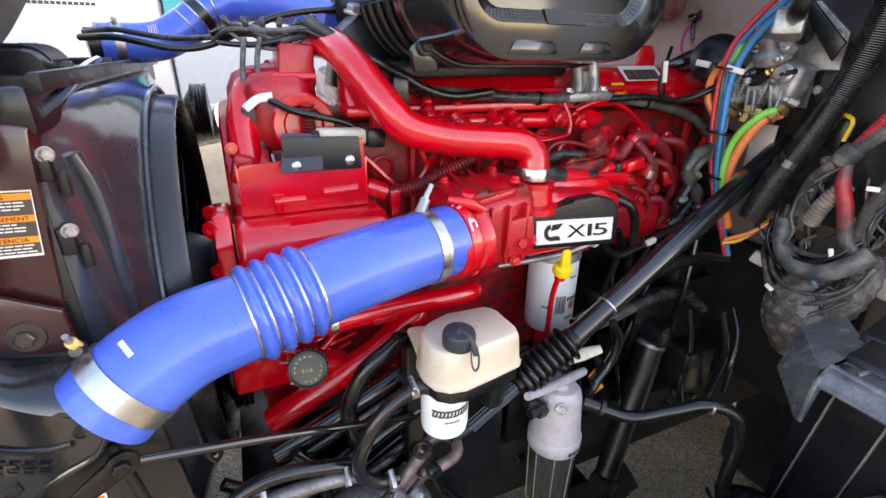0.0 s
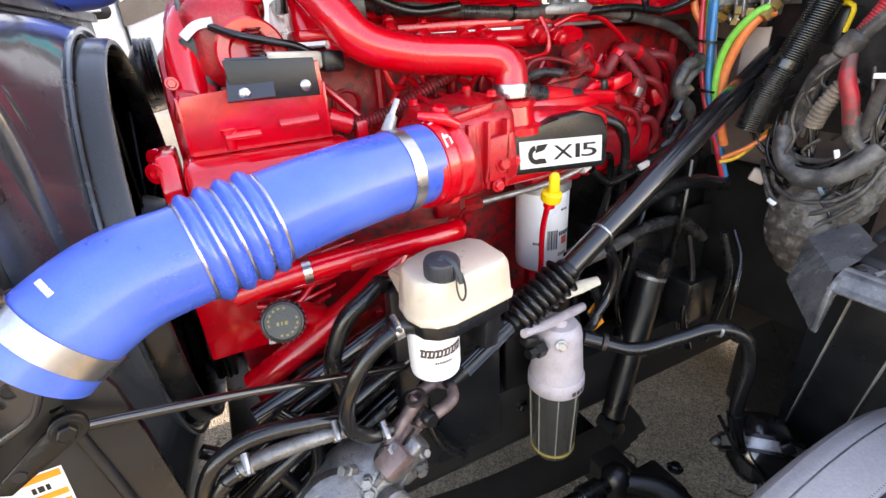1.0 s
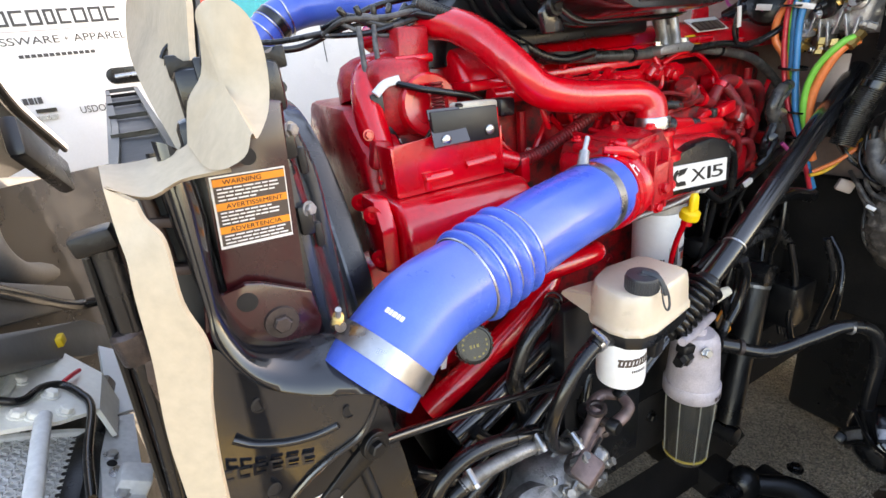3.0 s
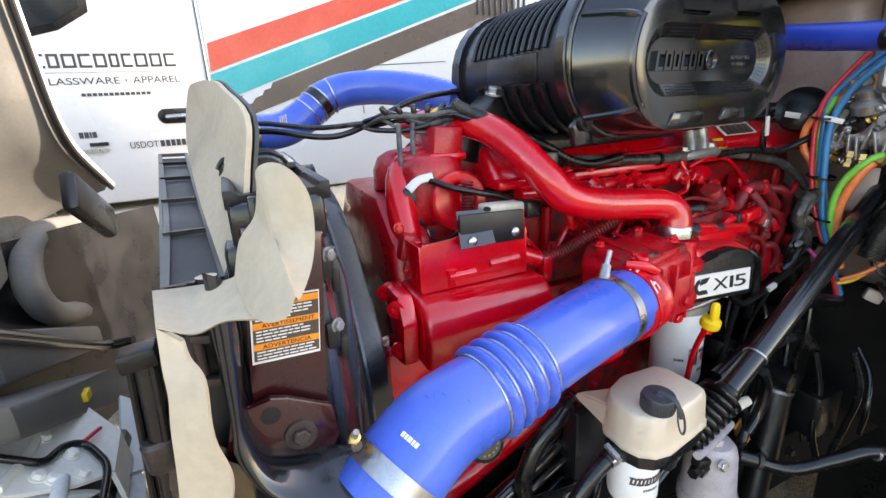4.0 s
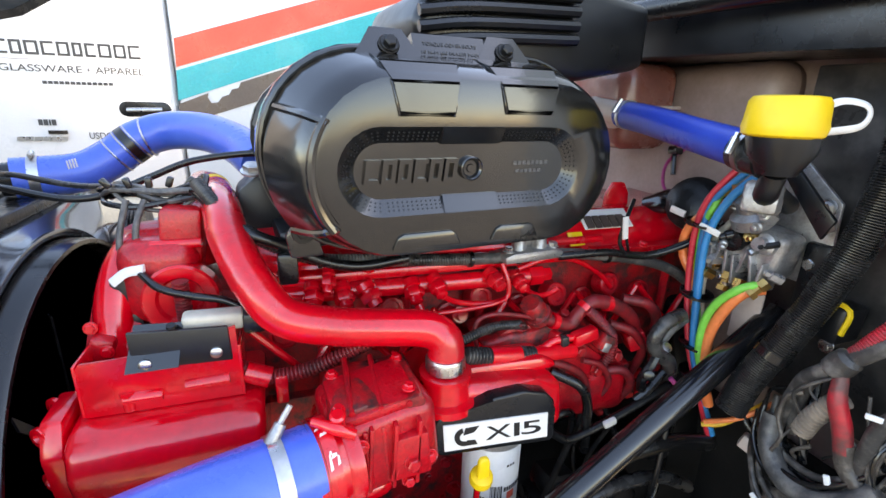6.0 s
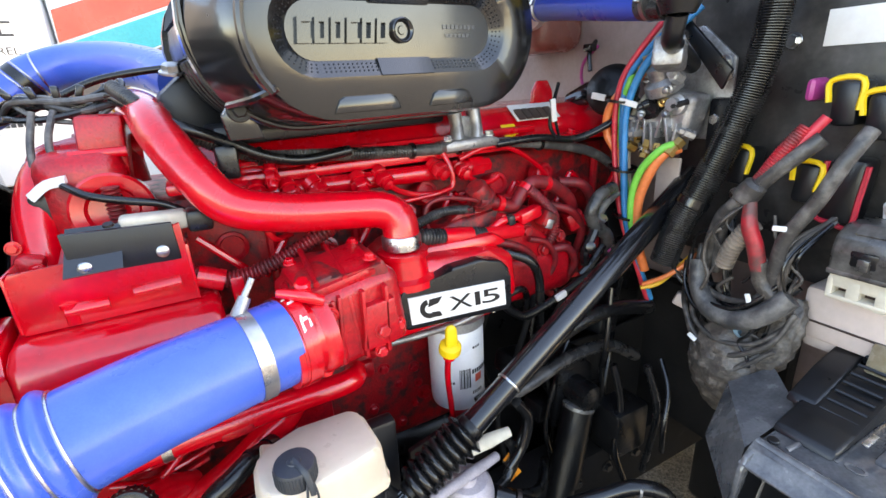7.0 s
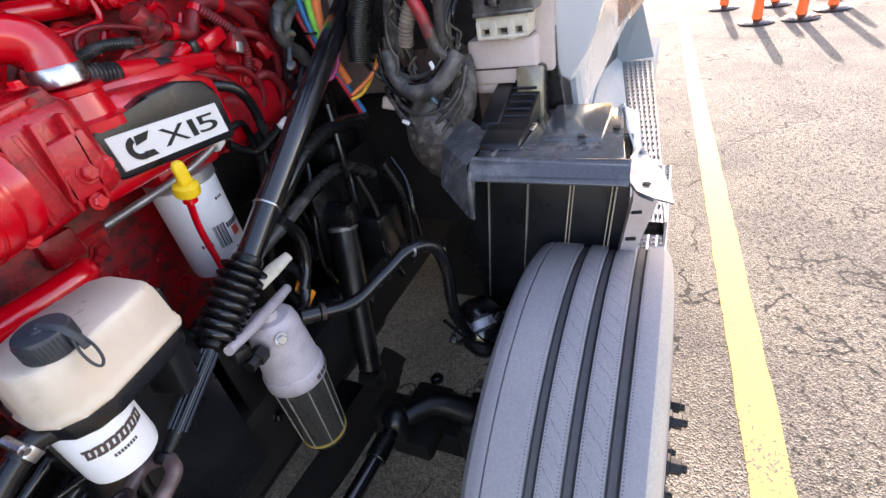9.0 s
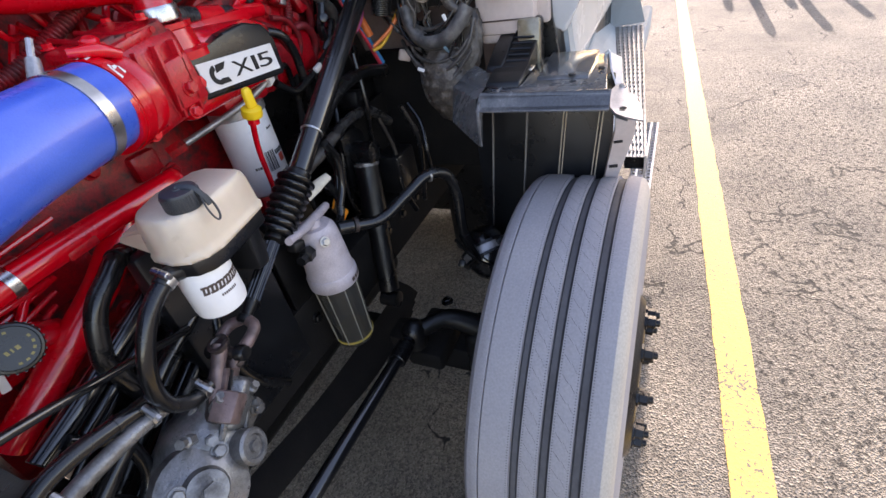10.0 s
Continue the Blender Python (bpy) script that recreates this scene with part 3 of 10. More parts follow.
# ---- neighbouring truck: a white cab and sleeper with printed stripes ----
VY = 3.4
van = thing("parked_truck", (0, VY + 1, 0), "white truck with red, teal and brown stripes parked alongside", "truck")
body = part("side_panel", box((-1.18, VY + 1.0, 2.12), (1.79, 2.0, 1.50), 0.03), WHITE, van, "white cab door side")
part("sleeper_panel", box((2.3, VY + 1.0, 2.2), (5.14, 2.0, 1.74), 0.03), WHITE, van, "white sleeper side")
part("front_panel", box((-3.3, VY + 1.0, 1.75), (2.4, 1.9, 0.9), 0.12, seg=4), WHITE, van)
part("rocker", box((-0.6, VY + 0.95, 1.04), (5.6, 1.9, 0.56), 0.05, seg=3), CREAM, van, "dusty cream side fairing")
part("chassis", box((0.5, VY + 1.0, 0.62), (7.0, 1.2, 0.25), 0.02), BLACK, van)
for x in (-2.9, 2.6, 4.0):
    part("wheel", lathe([(0.30, 0.0), (0.48, 0.0), (0.52, 0.05), (0.52, 0.25), (0.48, 0.3), (0.3, 0.3)], (x, VY + 0.06, 0.52), (0, 1, 0), 32), TYRE, van)
part("door_window", prism([(-2.0, 2.33), (-1.13, 2.30), (-0.98, 2.34), (-0.84, 2.42), (-0.8, 2.75), (-2.0, 2.75)], "y", VY - 0.006, VY + 0.01, 0.003), GLASS_DARK, van)
part("window_seal", prism([(-2.03, 2.29), (-1.12, 2.265), (-0.95, 2.31), (-0.80, 2.40), (-0.77, 2.78), (-2.03, 2.78)], "y", VY - 0.003, VY + 0.01, 0.001), RUBBER, van)
part("door_handle", tube([(-0.54, VY - 0.02, 1.845), (-0.47, VY - 0.035, 1.848), (-0.36, VY - 0.02, 1.85)], 0.014, 10, 5, flat=0.7), STEEL, van, "chrome door handle")
part("handle_recess", prism(stadium(-0.45, 1.848, 0.27, 0.085), "y", VY - 0.004, VY + 0.02, 0.002), BLACK, van)
# printed stripes
def band(name, poly, mat):
    part(name, prism(poly, "y", VY - 0.004, VY + 0.01), mat, van)
band("red_stripe", [(-0.252, 2.246), (-0.258, 2.090), (1.9, 2.82), (1.5, 2.82)], VAN_RED)
band("teal_stripe", [(-0.26, 2.072), (-0.272, 1.902), (1.9, 2.665), (1.9, 2.80)], VAN_TEAL)
band("brown_stripe", [(-0.272, 1.882), (-0.276, 1.765), (-0.235, 1.774), (0.10, 1.885), (0.45, 2.00), (1.9, 2.48), (1.9, 2.640), (0.085, 2.018), (0.068, 1.985), (0.030, 1.975), (0.012, 1.945), (-0.030, 1.930), (-0.055, 1.898), (-0.092, 1.892), (-0.110, 1.925), (-0.102, 1.950), (-0.135, 1.938)], VAN_BROWN)
# lettering on the door: a company name in plain blocks, the trade in words
LY = VY - 0.002
RT, UP = (1, 0, 0), (0, 0, 1)
frames("name_marking", (-1.112, LY, 2.122), RT, UP, [0.062, 0.052, 0.062, 0.058, 0.058, 0.046, 0.050, 0.062, 0.058, 0.058], 0.0125, 0.072, 0.002, LETTER, van, 0.0125)
part("name_rule", bars((-1.105, LY, 2.097), RT, UP, [0.69], 0, 0.004, 0.002), PRIMER, van)
for word, wide, shift, rise, tall in (("GLASSWARE", 0.376, 0.0, 0.0, 0.036), ("+", 0.020, 0.396, 0.008, 0.020), ("APPAREL", 0.238, 0.438, 0.0, 0.036)):
    part("trade_word", letters(word, wide, (-1.105 + shift, LY, 2.036 + rise), RT, UP, 0.002, tall), LETTER, van)
part("web_marking", bars((-0.925, LY, 1.974), RT, UP, [0.020] * 13, 0.006, 0.016, 0.002), LETTER, van)
frames("name_symbol", (-1.185, LY, 2.045), RT, UP, [0.040], 0, 0.15, 0.002, LETTER, van, 0.011)
part("unit_marking", bars((-0.985, LY, 1.752), RT, UP, [0.02, 0.02, 0.008, 0.02], 0.005, 0.032, 0.002), LETTER, van)
part("model_badge", bars((-0.945, LY - 0.004, 1.705), RT, UP, [0.09], 0, 0.02, 0.008), GLOSS, van)
blocks("series_badge", (-1.10, LY - 0.004, 1.668), RT, UP, [0.035] * 6, 0.005, 0.022, 0.006, STEEL, van, 0.008)
part("registry_lettering", letters("USDOT", 0.145, (-0.755, LY, 1.678), RT, UP, 0.002, 0.036), LETTER, van)
part("registry_marking", bars((-0.60, LY, 1.678), RT, UP, [0.022] * 6, 0.006, 0.036, 0.002), LETTER, van)
part("fuel_door_seam", prism([(0.655, 1.80), (0.655, 2.06), (0.70, 2.11), (1.3, 2.13), (1.3, 2.125), (0.705, 2.105), (0.660, 2.055), (0.660, 1.80)], "y", VY - 0.003, VY + 0.01), LETTER, van)
for i in range(9):
    part("vent_slat", box((1.58 + i * 0.05, VY - 0.006, 2.50), (0.016, 0.02, 0.12), 0.004), LETTER, van)

# ---- orange marker posts on the lot ----
def marker_post():
    t = thing("marker_post", (0, 0, 0), "orange plastic marker post on a black rubber base", "traffic post", "marker posts on the lot")
    part("base", lathe([(0.21, 0), (0.21, 0.02), (0.17, 0.045), (0.07, 0.06), (0, 0.06)], (0, 0, 0), (0, 0, 1), 24), RUBBER, t, "black rubber base")
    part("post", lathe([(0.07, 0.05), (0.058, 0.12), (0.05, 0.9), (0.045, 1.02), (0.02, 1.05), (0, 1.05)], (0, 0, 0), (0, 0, 1), 20), ORANGE, t)
    part("handle", tube([(-0.03, 0, 1.04), (-0.02, 0, 1.09), (0.02, 0, 1.09), (0.03, 0, 1.04)], 0.009, 8, 5), ORANGE, t)
    return t
first_post = marker_post()
posts = [(7.93, -0.93), (9.12, -0.61), (7.95, -1.41), (8.35, -1.81), (9.0, -1.25), (9.2, -1.95)]
first_post.matrix_basis = pose(*posts[0], 0)
for i, (x, y) in enumerate(posts[1:]):
    copy_thing(first_post, pose(x, y, 0, 0, 0, 40 * i))

# ---- cab of the truck with the open hood ----
cab = thing("truck_cab", (2.2, 1.05, 1.1), "white truck cab with dusty firewall and open engine bay", "truck cab")
part("firewall", box((1.29, 1.10, 1.52), (0.04, 1.55, 1.15), 0.01), FIREWALL, cab, "dusty pinkish firewall sheet")
part("firewall_bulge", box((1.25, 1.15, 1.85), (0.10, 0.7, 0.40), 0.05, seg=4), FIREWALL, cab)
part("cab_body", box((2.95, 1.06, 2.15), (3.26, 1.70, 2.0), 0.06, seg=3), CAB_WHITE, cab, "white painted cab")
part("cab_floor", box((2.9, 1.06, 1.05), (3.2, 1.6, 0.2), 0.02), BLACK, cab)
# two boxes added below the cab to block light and darken the bay floor
part("underbody_blocker", box((2.1, 0.58, 0.50), (0.5, 0.80, 0.94), 0.03), BLACK, cab)
part("underbody_screen", box((2.30, 1.30, 0.50), (0.05, 1.60, 0.96), 0.01), BLACK, cab)
part("transmission", lathe([(0.0, 0.0), (0.26, 0.0), (0.25, 0.3), (0.2, 0.9), (0.0, 0.9)], (1.22, 1.06, 0.98), (1, 0, 0), 24), BLACK, cab)
# white lower corner of the cab side
part("cowl_side", prism([(0.262, 2.05), (0.258, 1.73), (0.268, 1.60), (0.262, 1.54), (0.253, 1.478), (0.257, 1.40), (0.252, 1.36), (0.236, 1.332), (0.220, 1.312), (0.207, 1.322), (0.186, 1.368), (0.163, 1.425), (0.148, 1.474), (0.128, 1.518), (0.110, 1.572), (0.068, 1.66), (0.02, 1.80), (0.02, 2.05)], "x", 1.20, 1.235, 0.010, seg=3), CAB_WHITE, cab, "white lower cowl corner")
part("cab_side", prism([(1.24, 1.62), (1.30, 1.50), (1.6, 1.42), (4.4, 1.42), (4.4, 3.1), (1.55, 3.1), (1.30, 2.15), (1.22, 2.05)], "y", -0.02, 0.25, 0.02, seg=3), CAB_WHITE, cab, "white cab door side")
part("front_fairing", sheet((1.245, 0.214, 1.315), (2.60, 0.322, 1.200), (2.60, 0.310, 1.060), (1.245, 0.196, 1.160), 0.012), FAIRING, cab, "pale step fairing")
part("well_wall", sheet((1.245, 0.194, 1.160), (2.60, 0.310, 1.060), (2.60, 0.236, 0.992), (1.245, 0.066, 0.992), 0.010), FAIRING, cab, "pale step well wall")
part("well_edge", tube([(1.245, 0.193, 1.161), (2.60, 0.308, 1.061)], 0.006, 8, 1), FAIRING, cab)
part("well_end", sheet((2.60, 0.236, 0.992), (2.60, 0.318, 1.06), (2.62, 0.163, 1.23), (2.62, 0.100, 1.0), 0.012), FAIRING, cab)
part("door_gap", sheet((1.6, 0.262, 1.23), (2.6, 0.330, 1.12), (2.6, 0.18, 1.26), (1.6, 0.255, 1.42), 0.012), BLACK, cab, "dark gap under the door")
part("saddle_bracket", prism([(0.229, 1.225), (0.229, 1.252), (0.216, 1.280), (0.200, 1.262), (0.180, 1.256), (0.130, 1.256), (0.115, 1.265), (0.100, 1.282), (0.085, 1.25), (0.070, 1.175), (0.10, 1.16), (0.2, 1.20)], "x", 1.150, 1.158, 0.003), ALU, cab, "grey metal saddle bracket")
part("cowl_slit", prism([(0.128, 1.590), (0.122, 1.590), (0.130, 1.552), (0.142, 1.528), (0.146, 1.530), (0.136, 1.556)], "x", 1.197, 1.2005), LABEL_K, cab, "dark slit in the cowl")
part("cowl_latch", box((1.196, 0.126, 1.556), (0.008, 0.012, 0.020), 0.003, (-15, 0, 0)), STEEL, cab, "small bright latch")
part("cowl_hinge", box((1.30, 0.095, 1.62), (0.05, 0.02, 0.03), 0.004), GLOSS, cab)
part("cowl_seal", prism([(0.13, 2.05), (0.4, 2.03), (0.75, 2.045), (1.7, 2.06), (1.9, 2.2), (0.1, 2.2)], "x", 1.06, 1.30, 0.02), BLACK, cab, "black rubber cowl seal")
part("cowl_lip", tube([(1.07, 0.15, 2.115), (1.03, 0.5, 2.12), (1.0, 1.0, 2.135), (1.0, 1.6, 2.14)], 0.022, 10, 6), RUBBER, cab)
# side steps
part("step_fairing", box((2.4, 0.21, 0.86), (1.9, 0.22, 0.14), 0.02), FAIRING, cab)
bm = bmesh.new()
def frame_hole(bm, x, y, z, s, r):
    """One square of sheet with an eight-sided hole and a raised lip."""
    out = [(x + s * math.copysign(1, math.cos(a)) * min(1, abs(math.cos(a)) * 1.4142), y + s * math.copysign(1, math.sin(a)) * min(1, abs(math.sin(a)) * 1.4142), z) for a in [math.pi / 4 * k for k in range(8)]]
    mid = [(x + r * math.cos(math.pi / 4 * k), y + r * math.sin(math.pi / 4 * k), z + 0.003) for k in range(8)]
    low = [(a, b, z - 0.006) for a, b, _ in mid]
    grow(bm, out + mid + low, [(k, (k + 1) % 8, 8 + (k + 1) % 8, 8 + k) for k in range(8)] + [(8 + k, 8 + (k + 1) % 8, 16 + (k + 1) % 8, 16 + k) for k in range(8)])
STEP_L, STEP_R = lambda x: 0.162 + 0.13 * (x - 2.03), lambda x: 0.020 + 0.078 * (x - 1.5)
def slotted(bm, x0, x1, rows, cols, left, right, z):
    """Sheet with rows of punched, lipped oval holes."""
    dx = (x1 - x0) / rows
    for i in range(rows):
        for j in range(cols):
            f0, f1 = j / cols, (j + 1) / cols
            q = [(x, right(x) + (left(x) - right(x)) * f) for x, f in ((x0 + i * dx, f0), (x0 + (i + 0.5) * dx, f0), (x0 + (i + 1) * dx, f0), (x0 + (i + 1) * dx, (f0 + f1) / 2), (x0 + (i + 1) * dx, f1), (x0 + (i + 0.5) * dx, f1), (x0 + i * dx, f1), (x0 + i * dx, (f0 + f1) / 2))]
            cx, cy = sum(a for a, _ in q) / 8, sum(b for _, b in q) / 8
            hy = abs(left(cx) - right(cx)) / cols * 0.24
            mid = [(cx + dx * 0.27 * u, cy + hy * v) for u, v in ((-0.7, -0.7), (0, -1), (0.7, -0.7), (1, 0), (0.7, 0.7), (0, 1), (-0.7, 0.7), (-1, 0))]
            grow(bm, [(a, b, z) for a, b in q] + [(a, b, z + 0.0015) for a, b in mid] + [(a, b, z - 0.006) for a, b in mid], [(k, (k + 1) % 8, 8 + (k + 1) % 8, 8 + k) for k in range(8)] + [(8 + k, 8 + (k + 1) % 8, 16 + (k + 1) % 8, 16 + k) for k in range(8)])
    return bm
slotted(bm, 1.16, 2.58, 30, 6, STEP_L, STEP_R, 0.995)
bmesh.ops.remove_doubles(bm, verts=bm.verts, dist=0.0004)
part("step_plate", bm, ALU, cab, "perforated aluminium step plate", sharp=25)
part("step_plate_edge", sheet((1.16, STEP_R(1.16), 0.998), (2.58, STEP_R(2.58), 0.998), (2.58, STEP_R(2.58), 0.93), (1.16, STEP_R(1.16), 0.93), 0.006), ALU, cab)
part("step_tread_back", sheet((1.16, STEP_R(1.16) + 0.004, 0.96), (2.58, STEP_R(2.58) + 0.004, 0.96), (2.58, STEP_L(2.58), 0.96), (1.16, STEP_L(1.16), 0.96), 0.004), BLACK, cab)
bm = bmesh.new()
for i in range(40):
    for j in range(3):
        frame_hole(bm, 1.06 + i * 0.026, -0.005 + j * 0.026, 0.70, 0.013, 0.0075)
bmesh.ops.remove_doubles(bm, verts=bm.verts, dist=0.0004)
part("lower_step_plate", bm, ALU, cab, "perforated aluminium lower step", sharp=25)

# ---- steer wheel ----
WX, WY, WR = 0.81, 0.12, 0.527
wheel = thing("steer_axle_assembly", (WX, WY, 0.0), "ribbed truck tyre on a black steel wheel standing on asphalt", "tyre")
prof = [(0.30, 0.235), (0.34, 0.262), (0.41, 0.272), (0.47, 0.268), (0.505, 0.256), (0.520, 0.245)]
prof += [(WR - 0.004, 0.237), (WR - 0.001, 0.230), (WR - 0.0005, 0.2215), (WR - 0.006, 0.2210), (WR - 0.006, 0.2185), (WR, 0.2180)]
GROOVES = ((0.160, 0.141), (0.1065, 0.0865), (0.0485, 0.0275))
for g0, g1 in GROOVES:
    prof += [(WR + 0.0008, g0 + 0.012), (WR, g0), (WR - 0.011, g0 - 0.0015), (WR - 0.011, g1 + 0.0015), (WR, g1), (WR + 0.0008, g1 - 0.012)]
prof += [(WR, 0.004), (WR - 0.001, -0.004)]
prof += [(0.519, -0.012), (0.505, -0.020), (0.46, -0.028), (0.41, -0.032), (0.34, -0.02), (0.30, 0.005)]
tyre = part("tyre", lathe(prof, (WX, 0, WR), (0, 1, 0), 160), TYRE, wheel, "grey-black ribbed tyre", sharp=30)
# dark floors and darker edge rings paint the shade inside the grooves
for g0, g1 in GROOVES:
    part("groove_floor", lathe([(WR - 0.0085, g0 - 0.004), (WR - 0.007, g0 - 0.005), (WR - 0.007, g1 + 0.005), (WR - 0.0085, g1 + 0.004)], (WX, 0, WR), (0, 1, 0), 160), GROOVE_FLOOR_SHADE, tyre)
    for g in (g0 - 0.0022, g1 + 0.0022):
        part("groove_edge_shade", lathe([(WR - 0.0088, g - 0.002), (WR - 0.0082, g - 0.002), (WR - 0.0082, g + 0.002), (WR - 0.0088, g + 0.002)], (WX, 0, WR), (0, 1, 0), 160), GROOVE_SHADE, tyre)
def tread_cuts(y0, y1, n, lean, depth, wide):
    bm = bmesh.new()
    for k in range(n):
        a = 2 * math.pi * k / n
        for s0, s1, q in ((y0, y0 + 0.40 * (y1 - y0), 0.0), (y0 + 0.48 * (y1 - y0), y1, 0.42)):
            p = []
            for y, da in ((s0, 0), (s1, lean)):
                for e in (-wide, wide):
                    ang = a + (q * 2 * math.pi / n) + da + e
                    p.append((WX + math.sin(ang) * (WR + depth), y, WR + math.cos(ang) * (WR + depth)))
            grow(bm, p, [(0, 1, 3, 2)])
    return bm
# sipes and nicks: flat dark marks painted in place of shaded cuts
part("tread_sipe", tread_cuts(0.0545, 0.0805, 96, 0.030, 0.0014, 0.0007), GROOVE_SHADE, tyre, kind="stuff")
part("tread_sipe", tread_cuts(0.1125, 0.1350, 96, 0.030, 0.0014, 0.0007), GROOVE_SHADE, tyre, kind="stuff")
def edge_nicks(y, n):
    bm = bmesh.new()
    for k in range(n):
        a = 2 * math.pi * k / n
        p = []
        for e in (-0.0012, 0.0012):
            for yy in (y - 0.0010, y + 0.0010):
                p.append((WX + math.sin(a + e) * (WR + 0.0008), yy, WR + math.cos(a + e) * (WR + 0.0008)))
        grow(bm, p, [(0, 1, 3, 2)])
    return bm
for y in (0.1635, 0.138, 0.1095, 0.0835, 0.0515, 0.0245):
    part("rib_nick", edge_nicks(y, 620), GROOVE_SHADE, tyre, kind="stuff")
part("dusty_shoulder", lathe([(WR - 0.0008, -0.0035), (0.5205, -0.0125), (0.5065, -0.0207), (0.488, -0.0250)], (WX, 0, WR), (0, 1, 0), 160), TYRE_DUST, tyre, "tan dust on the outer shoulder")
part("rim", lathe([(0.30, 0.23), (0.27, 0.22), (0.265, 0.10), (0.25, 0.0), (0.20, -0.045), (0.12, -0.05), (0.12, -0.03), (0.24, 0.03), (0.29, 0.0), (0.305, -0.005)], (WX, 0, WR), (0, 1, 0), 64), GLOSS_CAST, wheel, "black painted steel wheel")
part("hub", lathe([(0.118, 0.05), (0.118, -0.025), (0.10, -0.035), (0.085, -0.045), (0.0, -0.05)], (WX, 0, WR), (0, 1, 0), 40), GLOSS_CAST, wheel, "black oil-bath hub")
for k in range(10):
    a = 2 * math.pi * (k + 0.42) / 10
    c = (WX + 0.1675 * math.sin(a), -0.045, WR + 0.1675 * math.cos(a))
    bm = lathe([(0.022, 0), (0.022, 0.006), (0.0165, 0.008), (0.0165, 0.026), (0.014, 0.028)], c, (0, -1, 0), 6)
    lathe([(0.010, 0.02), (0.010, 0.036), (0.008, 0.038), (0, 0.038)], c, (0, -1, 0), 12, bm)
    part("lug_nut", bm, GLOSS_CAST, wheel, "blackened lug nut and stud")
part("brake_drum", lathe([(0.0, 0.30), (0.20, 0.30), (0.205, 0.24), (0.205, 0.10), (0.0, 0.10)], (WX, 0, WR), (0, 1, 0), 40), GLOSS_CAST, wheel)

# ---- chassis below the engine ----
def rail(y0, y1, inward):
    w = 0.09
    a, b = (y0, y1)
    poly = [(a, 0.752), (a + w * inward, 0.752), (a + w * inward, 0.760), (a + 0.008 * inward, 0.760), (a + 0.008 * inward, 0.912), (a + w * inward, 0.912), (a + w * inward, 0.92), (a, 0.92)]
    return prism(poly, "x", -0.10, 4.0, 0.0015)
chassis = thing("chassis_rails", (1.0, 1.05, 0.6), "black painted steel frame rails under the engine", "truck frame")
part("frame_rail", rail(0.698, 0, 1), GRIMED, chassis, "black channel rail")
part("frame_rail", rail(1.402, 0, -1), GRIMED, chassis, "black channel rail")
# dark wall and sheet added to stand for the shade below the engine
part("dark_screen_wall", prism([(0.795, 0.76), (0.805, 0.76), (0.805, 1.18), (0.795, 1.18)], "x", 0.93, 1.80, 0.002), GRIMED, chassis)
part("dark_floor_sheet", prism([(0.80, 0.764), (0.98, 0.764), (0.98, 0.756), (0.80, 0.756)], "x", -0.05, 1.80, 0.002), GRIMED, chassis)
# bumper out of view, added to block light from ahead
part("unseen_bumper_beam", box((-0.95, 1.05, 0.42), (0.12, 1.9, 0.40), 0.03), GLOSS_CAST, chassis)
part("cross_member", box((-0.04, 1.05, 0.78), (0.12, 0.69, 0.14), 0.01), GLOSS_CAST, chassis)
part("cross_member", box((1.75, 1.05, 0.81), (0.12, 0.69, 0.10), 0.01), GRIMED, chassis)
for x in (-0.1, 0.06, 0.42, 0.52, 0.9, 1.0, 1.1):
    part("rail_bolt", bolt((x, 0.698, 0.86), (0, -1, 0), 0.011), GLOSS_CAST, chassis)
# far wheel out of view, added to keep light from under the truck
far = thing("opposite_axle_assembly", (WX, 1.98, 0.0), "unseen far-side truck wheel, added to block light under the bay", "wheel")
part("tyre", lathe([(0.30, 0.0), (0.42, -0.02), (0.50, 0.0), (WR - 0.002, 0.015), (WR, 0.05), (WR, 0.20), (WR - 0.002, 0.235), (0.50, 0.25), (0.42, 0.27), (0.30, 0.25)], (WX, 1.77, WR), (0, 1, 0), 64), TYRE, far)
part("rim", lathe([(0.0, 0.12), (0.26, 0.10), (0.30, 0.02), (0.30, 0.23), (0.26, 0.20), (0.0, 0.18)], (WX, 1.77, WR), (0, 1, 0), 40), GLOSS_CAST, far)
# front axle with leaf spring
axle = thing("front_axle", (0.81, 1.05, 0.4), "black forged front axle beam with leaf springs", "axle")
part("axle_beam", box((0.83, 1.05, 0.46), (0.10, 1.45, 0.10), 0.015), GRIMED, axle)
for yy in (0.745, 1.355):
    for k in range(3):
        L2, L3 = 0.72 - 0.16 * k, 0.16 - 0.03 * k
        part("spring_leaf", tube([(0.83 - L2, yy, 0.60 - 0.03 * k), (0.83 - L2 * 0.5, yy, 0.535 - 0.02 * k), (0.83, yy, 0.52 - 0.018 * k), (0.83 + L3 * 0.5, yy, 0.525 - 0.018 * k), (0.83 + L3, yy, 0.545 - 0.02 * k)], 0.042, 4, 6, flat=0.25), GRIMED, axle, "dull black leaf spring")
part("spring_seat", box((0.80, 0.55, 0.53), (0.20, 0.12, 0.07), 0.015), GRIMED, axle)
for dx in (-0.06, 0.06):
    part("u_bolt_nut", bolt((0.80 + dx, 0.52, 0.635), (0, 0, 1), 0.014), GLOSS_CAST, axle)
part("steering_knuckle", box((0.82, 0.36, 0.50), (0.13, 0.16, 0.22), 0.03, seg=3), GLOSS_CAST, axle)
part("knuckle_arm", tube([(0.80, 0.40, 0.62), (0.77, 0.48, 0.66), (0.70, 0.55, 0.66)], [0.035, 0.028, 0.024], 10, 6), GLOSS_CAST, axle)
